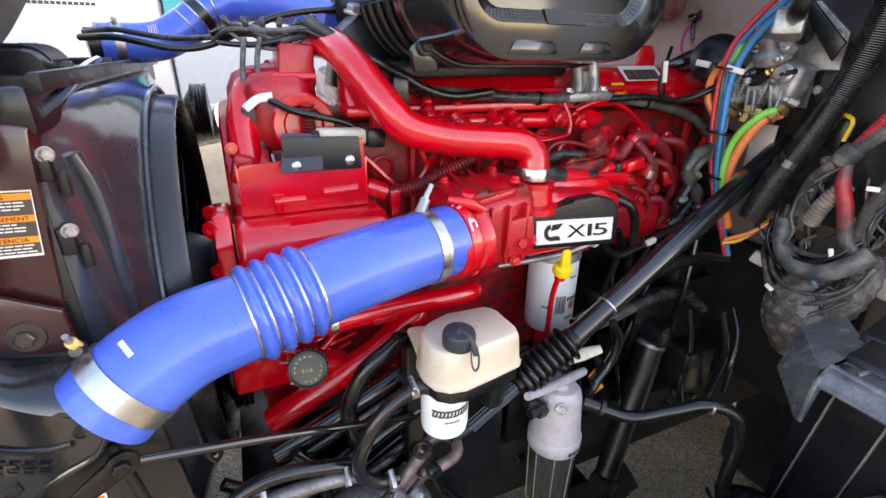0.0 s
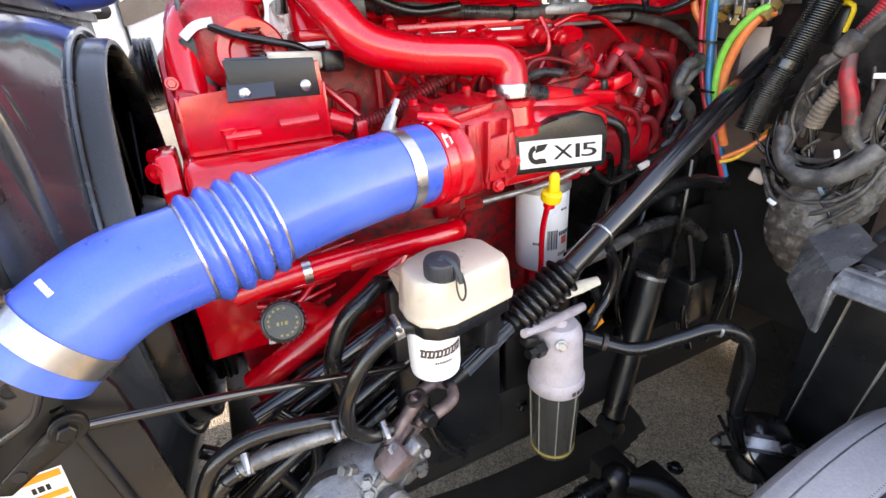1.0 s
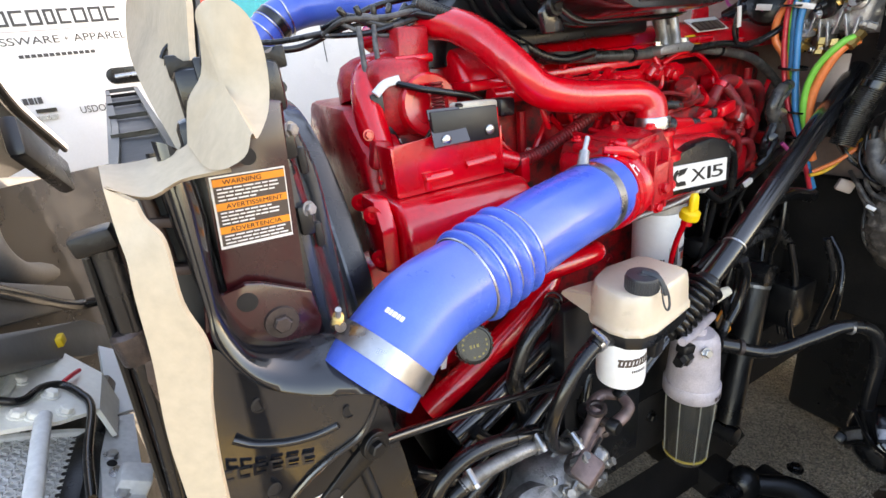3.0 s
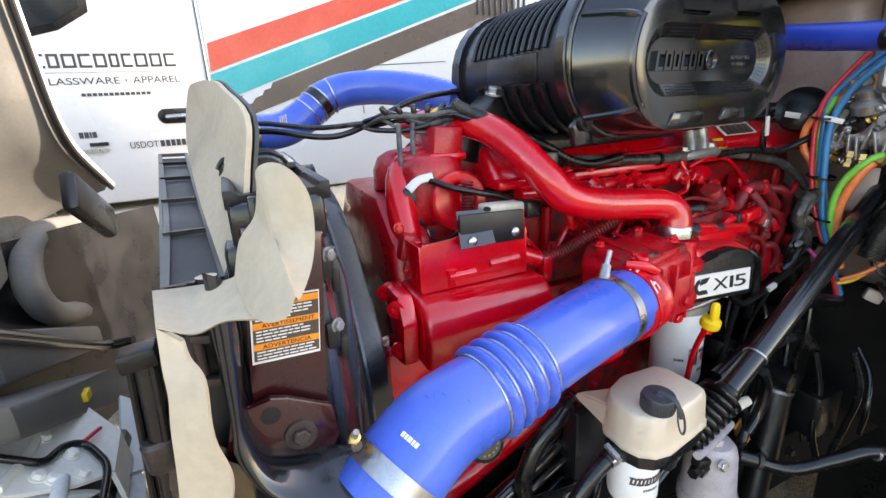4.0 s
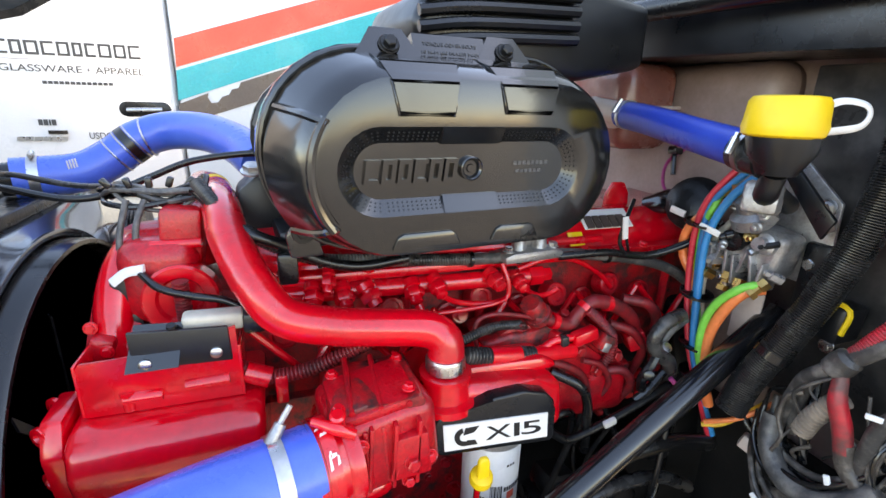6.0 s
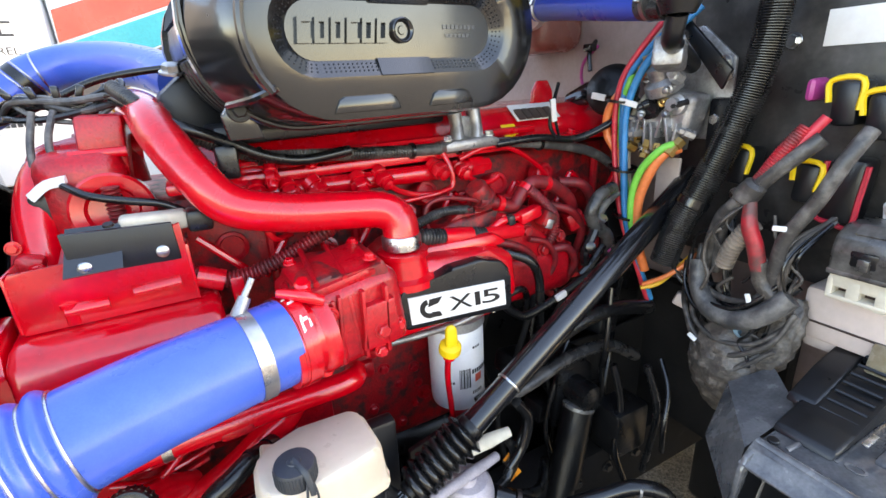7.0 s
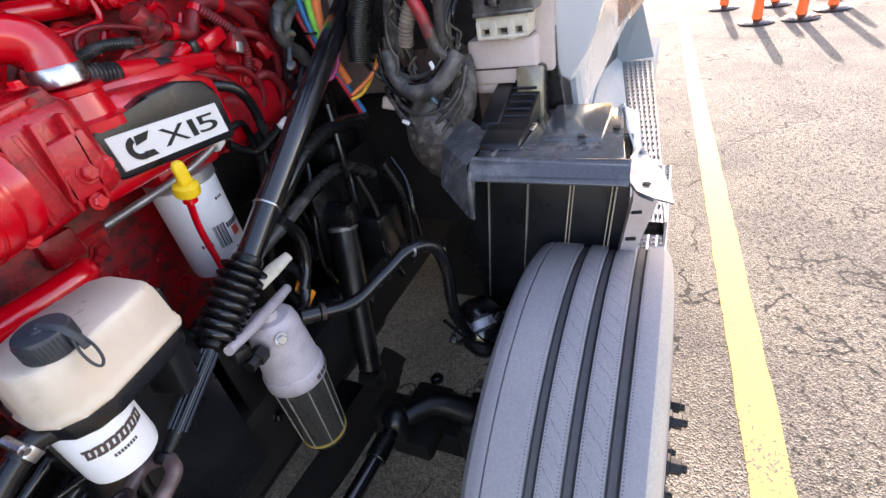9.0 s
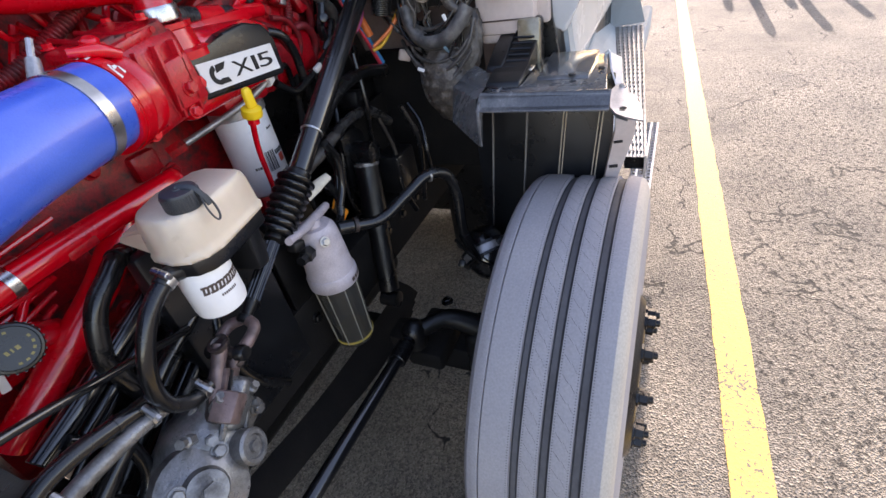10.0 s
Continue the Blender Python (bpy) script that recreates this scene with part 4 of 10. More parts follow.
drag = thing("drag_link", (0.3, 0.57, 0.65), "black tubular steering drag link", "steering rod")
part("rod", tube([(0.70, 0.556, 0.655), (0.0, 0.575, 0.65), (-0.2, 0.58, 0.65)], 0.019, 14, 4), GLOSS, drag)
part("ball_joint", lathe([(0.0, -0.05), (0.03, -0.05), (0.036, -0.02), (0.036, 0.02), (0.02, 0.04), (0.0, 0.045)], (0.70, 0.556, 0.655), (0, 0, 1), 20), GLOSS_CAST, drag)
part("end_clamp", lathe([(0.024, -0.03), (0.026, -0.028), (0.026, 0.028), (0.024, 0.03)], (0.62, 0.558, 0.654), (1, 0, 0), 16), GLOSS_CAST, drag)
shock = thing("shock_absorber", (0.76, 0.63, 0.6), "black shock absorber beside the frame rail", "shock absorber")
sa, sb = V(0.775, 0.655, 0.74), V(0.895, 0.70, 1.09)
sd = (sb - sa).normalized()
part("cylinder", tube([sa, sa + (sb - sa) * 0.55], 0.029, 20, 2), GLOSS_CAST, shock)
part("dust_tube", tube([sa + (sb - sa) * 0.5, sb], 0.035, 20, 2), GLOSS_CAST, shock)
part("tube_cap", lathe([(0.036, -0.006), (0.036, 0.002), (0.030, 0.006), (0, 0.007)], sb, sd, 20), GEAR, shock, "pale dusty cap")
part("upper_mount", lathe([(0.014, -0.04), (0.032, -0.035), (0.032, 0.035), (0.014, 0.04)], sb + sd * 0.03, (0, 1, 0), 18), RUBBER, shock)
part("lower_mount", lathe([(0.012, -0.03), (0.024, -0.027), (0.024, 0.027), (0.012, 0.03)], sa - sd * 0.03, (0, 1, 0), 18), RUBBER, shock)
part("mount_bracket", prism([(0.85, 1.02), (0.98, 1.02), (0.96, 1.16), (0.93, 1.19), (0.86, 1.18)], "y", 0.73, 0.75, 0.006), GLOSS_CAST, shock)
# brake chamber and its air hose
brake = thing("brake_chamber", (0.93, 0.40, 0.70), "black round brake chamber with steel band behind the wheel", "brake chamber")
bo, bd = V(0.935, 0.392, 0.792), V(0.55, 0.55, 0.62).normalized()
part("chamber", lathe([(0.0, -0.075), (0.030, -0.075), (0.048, -0.062), (0.066, -0.030), (0.070, -0.008), (0.070, 0.010), (0.064, 0.034), (0.052, 0.060), (0.034, 0.072), (0, 0.074)], bo, bd, 28), GLOSS, brake, "glossy black chamber")
part("band", ring(bo, bd, 0.070, 0.022, 0.004, 32), DULL_ALU, brake, "bright clamp band")
for q in (-0.015, 0.015):
    part("band_flange", ring(bo + bd * q, bd, 0.070, 0.007, 0.009, 32), GLOSS_CAST, brake)
bs = bd.orthogonal().normalized()
bt = bd.cross(bs)
for k in range(6):
    a = 2 * math.pi * k / 6 + 0.3
    c = bo + (bs * math.cos(a) + bt * math.sin(a)) * 0.082
    part("clamp_lug", box(c, (0.024, 0.024, 0.024), 0.006, (20 * k, 35, 15 * k)), GLOSS_CAST, brake)
for q in (0.02, -0.02):
    part("mount_stud", tube([bo - bd * 0.07 + bs * q * 1.8, bo - bd * 0.125 + bs * q * 1.8], 0.008, 8, 1, bolt(bo - bd * 0.10 + bs * q * 1.8, -bd, 0.014)), DULL_ALU, brake)
part("push_rod", tube([bo - bd * 0.07, bo - bd * 0.17], 0.010, 10, 1), GREASY, brake)
part("bracket", box(bo - bd * 0.115, (0.10, 0.02, 0.09), 0.006, (35, 20, 40)), GLOSS_CAST, brake)
part("sensor_cable", tube([(0.80, 0.42, 0.93), (0.84, 0.39, 0.84), (0.87, 0.33, 0.78), (0.87, 0.29, 0.66), (0.84, 0.30, 0.55)], 0.004, 8, 6), RUBBER, brake)
hose = thing("air_brake_hose", (0.75, 0.47, 0.9), "arched black rubber air hose above the axle", "hose")
part("hose", tube([(0.60, 0.60, 1.085), (0.68, 0.545, 1.06), (0.745, 0.50, 1.09), (0.80, 0.465, 1.115), (0.845, 0.435, 1.095), (0.855, 0.42, 1.03), (0.845, 0.415, 0.93), (0.87, 0.40, 0.82)], 0.0135, 14, 8), RUBBER, hose)
part("end_fitting", tube([(0.60, 0.60, 1.085), (0.625, 0.58, 1.078)], 0.0165, 10, 2), RUBBER, hose, "crimped black fitting")
part("end_fitting", tube([(0.628, 0.578, 1.0775), (0.634, 0.573, 1.0755)], 0.0175, 10, 2), GREASY, hose, "dull ferrule")
part("end_fitting", tube([(0.846, 0.415, 0.92), (0.853, 0.41, 0.885)], 0.017, 10, 2), RUBBER, hose)
part("tie", ring((0.805, 0.462, 1.112), (0.8, -0.5, -0.1), 0.0135, 0.005), DULL_ALU, hose)

# ---- engine ----
eng = thing("engine", (0.55, 1.05, 0.62), "red painted inline diesel engine with cast housings and pipes", "engine")
# block and head take the darker red as painted shade
part("block", prism([(0.90, 1.02), (0.895, 1.06), (0.90, 1.42), (1.27, 1.42), (1.27, 1.02)], "x", 0.02, 0.76, 0.02), RED_GRIME_SHADE, eng, "red engine block, shade put into its dark colour")
# low and rear castings coloured black: the shade is put into their colour
part("rear_block", box((0.965, 1.10, 1.20), (0.43, 0.30, 0.44), 0.03), GLOSS_CAST, eng, "rear end of the block, black in place of shade")
part("oil_pan", box((0.62, 1.07, 0.745), (1.15, 0.36, 0.57), 0.04, seg=3), GLOSS_CAST, eng, "oil pan, black in place of shade")
part("cylinder_head", box((0.62, 1.085, 1.52), (1.14, 0.33, 0.24), 0.015), RED_GRIME_SHADE, eng)
# head cover with its flange and bolts
part("head_cover", prism([(0.885, 1.655), (0.905, 1.70), (0.945, 1.735), (1.18, 1.735), (1.22, 1.70), (1.24, 1.655)], "x", 0.20, 1.215, 0.018, seg=3), RED, eng, "red head cover")
part("cover_flange", box((0.71, 1.055, 1.663), (1.03, 0.385, 0.018), 0.005), RED, eng)
for i in range(7):
    part("cover_bolt", bolt((0.27 + i * 0.145, 0.868, 1.672), (0, -0.3, 1), 0.0085), RED, eng)
part("cover_rib", tube([(0.28, 0.884, 1.69), (0.9, 0.884, 1.69)], 0.008, 8, 3), RED, eng)
part("data_plate", box((0.93, 0.918, 1.722), (0.12, 0.05, 0.003), 0.001, (38, 0, 0)), LABEL_W, eng, "white data plate")
part("data_plate_bars", bars((0.875, 0.896, 1.709), (1, 0, 0), (0, 0.79, 0.61), [0.016, 0.014, 0.018, 0.015, 0.017], 0.004, 0.03, 0.004), LABEL_T, eng)
part("caution_patch", box((0.845, 0.892, 1.69), (0.035, 0.03, 0.003), 0.001, (52, 0, 0)), YELLOW, eng, "small yellow caution sticker")
part("lifting_eye", prism([(0.98, 1.70), (0.985, 1.76), (1.0, 1.785), (1.03, 1.785), (1.045, 1.76), (1.05, 1.70)], "y", 0.99, 1.002, 0.004), RED, eng)
# block face: core plugs, webs, bosses
for i in range(6):
    x = 0.27 + i * 0.155
    part("core_plug", lathe([(0.027, 0), (0.027, 0.008), (0.022, 0.010), (0.019, 0.004), (0.0, 0.003)], (x, 0.918, 1.545), (0, -1, 0), 24), RED_CAST, eng)
    part("web", tube([(x + 0.065, 0.91, 1.43), (x + 0.065, 0.905, 1.60)], 0.010, 8, 2), RED_CAST, eng)
    part("strut", tube([(x - 0.05, 0.862, 1.585), (x + 0.03, 0.855, 1.50)], 0.0065, 8, 2), RED, eng)
    part("strut", tube([(x + 0.10, 0.862, 1.585), (x + 0.04, 0.855, 1.50)], 0.0065, 8, 2), RED, eng)
rng = random.Random(11)
for i in range(26):
    x, z = rng.uniform(0.06, 0.74), rng.uniform(1.06, 1.40)
    part("boss", bolt((x, 0.898, z), (0, -1, 0), rng.choice((0.008, 0.010, 0.013))), RED_CAST, eng)
for i in range(9):
    x, z = rng.uniform(0.1, 0.70), rng.uniform(1.06, 1.36)
    part("casting_pad", box((x, 0.895, z), (rng.uniform(0.05, 0.12), 0.03, rng.uniform(0.03, 0.09)), 0.008), RED_CAST, eng)
# fuel rail with fittings and injector pipes
part("fuel_rail", tube([(0.24, 0.868, 1.641), (0.725, 0.868, 1.630)], 0.0165, 18, 4), RED, eng, "red fuel rail")
part("rail_end", lathe([(0.02, 0), (0.02, 0.03), (0.014, 0.034), (0.014, 0.05), (0, 0.05)], (0.725, 0.868, 1.630), (1, 0.05, 0), 6), RED, eng)
def rail_fitting(p, q, k=1.0):
    """Hexagon nut with its sleeve, where a pipe leaves the rail."""
    p, q = Vector(p), Vector(q)
    bm = lathe([(0.013 * k, -0.016), (0.0135 * k, -0.004), (0.010 * k, -0.002), (0.010 * k, 0.002)], p, q - p, 20)
    lathe([(0.0145 * k, 0.002), (0.0160 * k, 0.004), (0.0160 * k, 0.016), (0.0145 * k, 0.018)], p, q - p, 6, bm, 0.4)
    lathe([(0.0105 * k, 0.018), (0.0105 * k, 0.028), (0.006, 0.031), (0, 0.031)], p, q - p, 16, bm)
    part("rail_fitting", bm, RED, eng)
for p, q, k in (((0.320, 0.848, 1.646), (0.318, 0.825, 1.631), 1.1), ((0.346, 0.850, 1.671), (0.342, 0.825, 1.652), 0.8), ((0.369, 0.848, 1.642), (0.372, 0.825, 1.624), 1.1), ((0.411, 0.848, 1.640), (0.429, 0.825, 1.606), 1.25), ((0.489, 0.848, 1.638), (0.491, 0.825, 1.618), 1.1), ((0.532, 0.848, 1.642), (0.536, 0.825, 1.628), 1.05), ((0.643, 0.848, 1.643), (0.649, 0.825, 1.631), 1.1), ((0.694, 0.848, 1.633), (0.696, 0.825, 1.626), 1.0)):
    rail_fitting(p, q, k)
for pts, r in (([(0.318, 0.822, 1.628), (0.316, 0.812, 1.605), (0.330, 0.815, 1.575), (0.36, 0.84, 1.57)], 0.0052), ([(0.372, 0.822, 1.622), (0.376, 0.812, 1.600), (0.392, 0.815, 1.572), (0.42, 0.84, 1.565)], 0.0052), ([(0.429, 0.822, 1.605), (0.445, 0.815, 1.585), (0.470, 0.82, 1.570), (0.50, 0.85, 1.565)], 0.006),
               ([(0.537, 0.822, 1.627), (0.561, 0.83, 1.612), (0.600, 0.835, 1.600), (0.639, 0.835, 1.598), (0.668, 0.835, 1.606), (0.669, 0.838, 1.636), (0.660, 0.85, 1.668)], 0.0055), ([(0.429, 0.825, 1.600), (0.496, 0.825, 1.595), (0.558, 0.825, 1.595), (0.623, 0.825, 1.598), (0.663, 0.83, 1.603)], 0.0042),
               ([(0.491, 0.822, 1.618), (0.494, 0.818, 1.608), (0.476, 0.818, 1.598), (0.450, 0.825, 1.592)], 0.0075), ([(0.696, 0.822, 1.624), (0.712, 0.828, 1.613), (0.734, 0.832, 1.603), (0.758, 0.835, 1.603), (0.776, 0.838, 1.609)], 0.0055), ([(0.70, 0.86, 1.65), (0.76, 0.855, 1.668), (0.83, 0.86, 1.655), (0.90, 0.87, 1.615), (0.93, 0.87, 1.585)], 0.0055)):
    part("injector_pipe", tube(pts, r, 10, 6), RED, eng)
for p in ((0.46, 0.885, 1.585), (0.633, 0.875, 1.592), (0.785, 0.85, 1.592), (0.93, 0.875, 1.59)):
    bm = lathe([(0.024, -0.03), (0.024, 0.0), (0.021, 0.003), (0.015, 0.003), (0.013, -0.002)], p, (0.1, -0.95, 0.25), 22)
    part("port_boss", bm, RED_CAST, eng)
    # darker disc paints the shade inside the port
    part("port_hollow", disc(Vector(p) - V(0.001, -0.003, 0.001), (0.1, -0.95, 0.25), 0.0135, 0.001), RED_GRIME_SHADE, eng)
for p in ((0.594, 0.885, 1.556), (0.55, 0.888, 1.50), (0.70, 0.885, 1.52), (0.43, 0.888, 1.52), (0.34, 0.888, 1.51)):
    part("flange_nut", bolt(p, (0, -1, 0.3), 0.012), RED, eng)
# fuel pump: a low grimy casting with pipes looped over it
part("fuel_pump", prism([(0.60, 1.535), (0.66, 1.552), (0.74, 1.556), (0.83, 1.545), (0.90, 1.50), (0.935, 1.44), (0.90, 1.385), (0.84, 1.37), (0.79, 1.43), (0.68, 1.47)], "y", 0.792, 0.90, 0.012, seg=3), RED_GRIME_SHADE, eng, "grimy red fuel pump housing")
part("pump_lid", prism([(0.64, 1.548), (0.665, 1.562), (0.76, 1.562), (0.80, 1.552), (0.79, 1.53), (0.66, 1.535)], "y", 0.80, 0.875, 0.006), RED_GRIME_SHADE, eng)
part("pump_face", prism([(0.70, 1.50), (0.73, 1.53), (0.80, 1.525), (0.86, 1.48), (0.87, 1.43), (0.82, 1.42), (0.75, 1.46)], "y", 0.778, 0.80, 0.006), RED_CAST, eng)
part("pump_plug", lathe([(0.026, 0), (0.026, 0.012), (0.022, 0.014), (0.022, 0.040), (0.019, 0.045), (0, 0.046)], (0.722, 0.805, 1.572), (-0.55, -0.15, 0.75), 22), RED_GRIME_SHADE, eng)
part("fuel_hose", tube([(0.591, 0.79, 1.540), (0.585, 0.79, 1.574), (0.597, 0.79, 1.593), (0.629, 0.79, 1.597), (0.674, 0.79, 1.588), (0.70, 0.79, 1.580)], 0.0042, 10, 6), RED_LOOM, eng)
part("fuel_hose", tube([(0.700, 0.79, 1.580), (0.735, 0.79, 1.571), (0.778, 0.79, 1.557), (0.800, 0.79, 1.580), (0.829, 0.79, 1.597), (0.877, 0.79, 1.584), (0.931, 0.80, 1.546), (0.958, 0.81, 1.50)], [0.010, 0.011, 0.0125, 0.0125, 0.0135, 0.014, 0.014, 0.013], 16, 7), RED_LOOM, eng, "thick red-grey fuel hose")
for p, d in (((0.745, 0.79, 1.568), (0.3, 0, -0.1)), ((0.81, 0.79, 1.588), (0.3, 0, 0.3)), ((0.86, 0.79, 1.590), (0.5, 0, -0.1))):
    part("hose_clip", ring(p, d, 0.0135, 0.012, 0.002, 20), RED, eng)
part("ribbed_hose", ridged([(0.806, 0.775, 1.590), (0.844, 0.772, 1.556), (0.868, 0.77, 1.526), (0.867, 0.77, 1.489), (0.852, 0.775, 1.461), (0.84, 0.785, 1.43)], 0.0095, 0.006, 0.2, 12), RED_LOOM, eng)
part("connector_run", tube([(0.66, 0.765, 1.522), (0.709, 0.768, 1.527), (0.737, 0.77, 1.538), (0.785, 0.77, 1.540), (0.82, 0.77, 1.545)], 0.0075, 12, 5), RED, eng)
part("connector", box((0.80, 0.768, 1.541), (0.050, 0.024, 0.024), 0.005, (0, -14, 0)), RED, eng)
part("connector", box((0.755, 0.768, 1.538), (0.016, 0.020, 0.020), 0.004, (0, -8, 0)), LOOM, eng)
part("connector", box((0.846, 0.768, 1.522), (0.034, 0.030, 0.034), 0.006, (0, 30, 0)), RED_GRIME_SHADE, eng)
part("worn_clip", box((0.843, 0.757, 1.516), (0.018, 0.010, 0.020), 0.003, (0, 20, 0)), ALU, eng, "chipped bare clip")
for pts, r in [([(0.70, 0.775, 1.50), (0.75, 0.765, 1.49), (0.80, 0.765, 1.46), (0.83, 0.775, 1.41)], 0.008), ([(0.86, 0.775, 1.45), (0.90, 0.765, 1.45), (0.93, 0.77, 1.41), (0.92, 0.79, 1.36)], 0.009), ([(0.80, 0.765, 1.49), (0.84, 0.76, 1.475), (0.87, 0.765, 1.43), (0.86, 0.78, 1.38)], 0.006),
               ([(0.88, 0.80, 1.54), (0.93, 0.785, 1.52), (0.965, 0.79, 1.47), (0.96, 0.81, 1.40)], 0.009), ([(0.92, 0.82, 1.58), (0.97, 0.80, 1.57), (1.01, 0.81, 1.52), (1.02, 0.84, 1.44)], 0.011), ([(0.74, 0.80, 1.45), (0.77, 0.785, 1.42), (0.83, 0.78, 1.39), (0.88, 0.79, 1.34)], 0.010)]:
    part("fuel_pipe", tube(pts, r, 10, 6), RED_LOOM, eng)
for p, d in [((0.72, 0.777, 1.51), (0, -1, 0.1)), ((0.80, 0.777, 1.505), (0, -1, 0)), ((0.845, 0.777, 1.455), (0, -1, 0)), ((0.76, 0.777, 1.475), (0, -1, 0.1)), ((0.82, 0.777, 1.435), (0, -1, 0)), ((0.90, 0.79, 1.47), (0, -1, 0.2)), ((0.87, 0.79, 1.40), (0, -1, 0)), ((0.68, 0.80, 1.560), (0, -0.3, 1)), ((0.78, 0.81, 1.563), (0, -0.3, 1)), ((0.88, 0.79, 1.515), (0, -0.8, 0.5))]:
    part("banjo_bolt", bolt(p, d, 0.0105), RED_GRIME_SHADE, eng)
for i in range(22):
    p = (rng.uniform(0.72, 1.02), rng.uniform(0.79, 0.84), rng.uniform(1.34, 1.54))
    part("casting_pad", box(p, (rng.uniform(0.015, 0.045), 0.04, rng.uniform(0.015, 0.04)), 0.005, (0, rng.uniform(-30, 30), rng.uniform(-20, 20))), (RED_GRIME_SHADE, RED_CAST)[i % 2], eng)
# housing coloured black to paint the shade behind the engine
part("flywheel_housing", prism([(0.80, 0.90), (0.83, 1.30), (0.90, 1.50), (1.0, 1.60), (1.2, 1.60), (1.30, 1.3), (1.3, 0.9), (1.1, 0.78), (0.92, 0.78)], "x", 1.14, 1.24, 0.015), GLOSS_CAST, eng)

# crossover pipe: the large bright red tube over the engine
part("crossover_pipe", tube([(0.135, 1.16, 1.775), (0.165, 1.06, 1.783), (0.190, 0.93, 1.775), (0.207, 0.845, 1.745), (0.238, 0.79, 1.692), (0.275, 0.768, 1.648), (0.345, 0.760, 1.627), (0.43, 0.753, 1.617), (0.487, 0.746, 1.609), (0.511, 0.735, 1.590), (0.510, 0.727, 1.55)], 0.0295, 28, 8), RED, eng, "glossy bright red crossover pipe")
part("pipe_collar", lathe([(0.030, -0.012), (0.032, -0.010), (0.032, 0.008), (0.030, 0.012)], (0.5105, 0.727, 1.558), (0, 0, 1), 28), STEEL, eng, "bare steel pipe sleeve")
part("pipe_sticker", lathe([(0.0300, -0.012), (0.0303, -0.012), (0.0303, 0.012), (0.0300, 0.012)], (0.168, 1.045, 1.783), (-0.2, 1, 0.02), 28), YELLOW, eng, "yellow paper sticker")
part("pipe_socket", lathe([(0.055, 0), (0.055, 0.012), (0.042, 0.016), (0.038, 0.045), (0.042, 0.047), (0.042, 0.055), (0.031, 0.056)], (0.5105, 0.727, 1.488), (0, 0, 1), 28), RED, eng)
# intake throttle and manifold
part("throttle_body", box((0.395, 0.712, 1.478), (0.155, 0.135, 0.125), 0.018, (0, -6, 6), 3), RED_CAST, eng, "red intake throttle casting")
part("throttle_neck", lathe([(0.0615, 0), (0.0615, 0.012), (0.058, 0.016), (0.056, 0.04), (0.06, 0.045), (0.06, 0.06)], (0.292, 0.645, 1.478), (0.97, 0.22, 0.02), 36), RED, eng)
part("throttle_band", ring((0.312, 0.651, 1.479), (0.97, 0.22, 0.02), 0.0625, 0.018, 0.002), RED, eng, "worn red band clamp")
for k in range(5):
    part("throttle_rib", box((0.345 + k * 0.026, 0.643 + k * 0.005, 1.475), (0.008, 0.02, 0.10), 0.003, (0, -6, 6)), RED_CAST, eng)
part("throttle_deck", prism([(0.318, 1.520), (0.330, 1.548), (0.372, 1.556), (0.410, 1.548), (0.450, 1.562), (0.458, 1.545), (0.456, 1.51), (0.32, 1.505)], "y", 0.655, 0.775, 0.005), RED_GRIME_SHADE, eng)
for x in (0.352, 0.392, 0.432):
    part("deck_ridge", tube([(x, 0.652, 1.548), (x + 0.006, 0.775, 1.560)], 0.0045, 8, 2), RED_CAST, eng)
for k in range(4):
    part("side_gusset", prism([(0.335 + 0.034 * k, 1.425), (0.341 + 0.034 * k, 1.425), (0.345 + 0.034 * k, 1.53), (0.339 + 0.034 * k, 1.53)], "y", 0.634, 0.66, 0.002), RED_CAST, eng)
part("side_plate", prism([(0.40, 1.435), (0.41, 1.505), (0.455, 1.51), (0.462, 1.44)], "y", 0.634, 0.655, 0.004), RED_CAST, eng)
part("corner_lug", lathe([(0.011, 0), (0.011, 0.012), (0.008, 0.015), (0, 0.015)], (0.332, 0.645, 1.548), (0, -0.3, 0.95), 16), RED, eng)
TD = V(0.97, 0.22, 0.02).normalized()
TU = (V(0, 0, 1) - TD * TD.z).normalized()
TS = TD.cross(TU)
def worn_patch(x0, a0, cells):
    """Bare patch where paint has come off the band: thin curved scales."""
    bm = bmesh.new()
    for u, v, w, h in cells:
        q = []
        for du, dv in ((0, 0), (w, 0.002), (w, h), (0.002, h)):
            a = a0 + (v + dv) / 0.065
            q.append(V(0.312, 0.651, 1.479) + TD * (x0 + u + du) + (TS * math.cos(a) + TU * math.sin(a)) * 0.0652)
        grow(bm, q, [(0, 1, 2, 3)])
    part("worn_patch", bm, LABEL_W, eng, "paint worn off the clamp")
worn_patch(-0.006, 0.55, [(0, 0, 0.004, 0.020), (0.004, 0.014, 0.008, 0.006), (0.010, 0.004, 0.004, 0.012), (0.002, 0.018, 0.004, 0.006)])
worn_patch(-0.008, 1.25, [(0, 0, 0.010, 0.005), (0.006, 0.004, 0.005, 0.009), (-0.004, 0.010, 0.006, 0.004)])
part("band_wire", lathe([(0.0600, -0.014), (0.0635, -0.013), (0.0600, -0.012)], (0.312, 0.651, 1.479), TD, 40), RED_GRIME_SHADE, eng, "thin wire spring on the band")
part("band_wire", lathe([(0.0600, -0.019), (0.0630, -0.018), (0.0600, -0.017)], (0.312, 0.651, 1.479), TD, 40), GREASY, eng)
part("band_latch", tube([(0.300, 0.648, 1.552), (0.330, 0.632, 1.546), (0.352, 0.628, 1.535)], [0.006, 0.009, 0.007], 10, 4), RED, eng, "red painted clamp barrel")
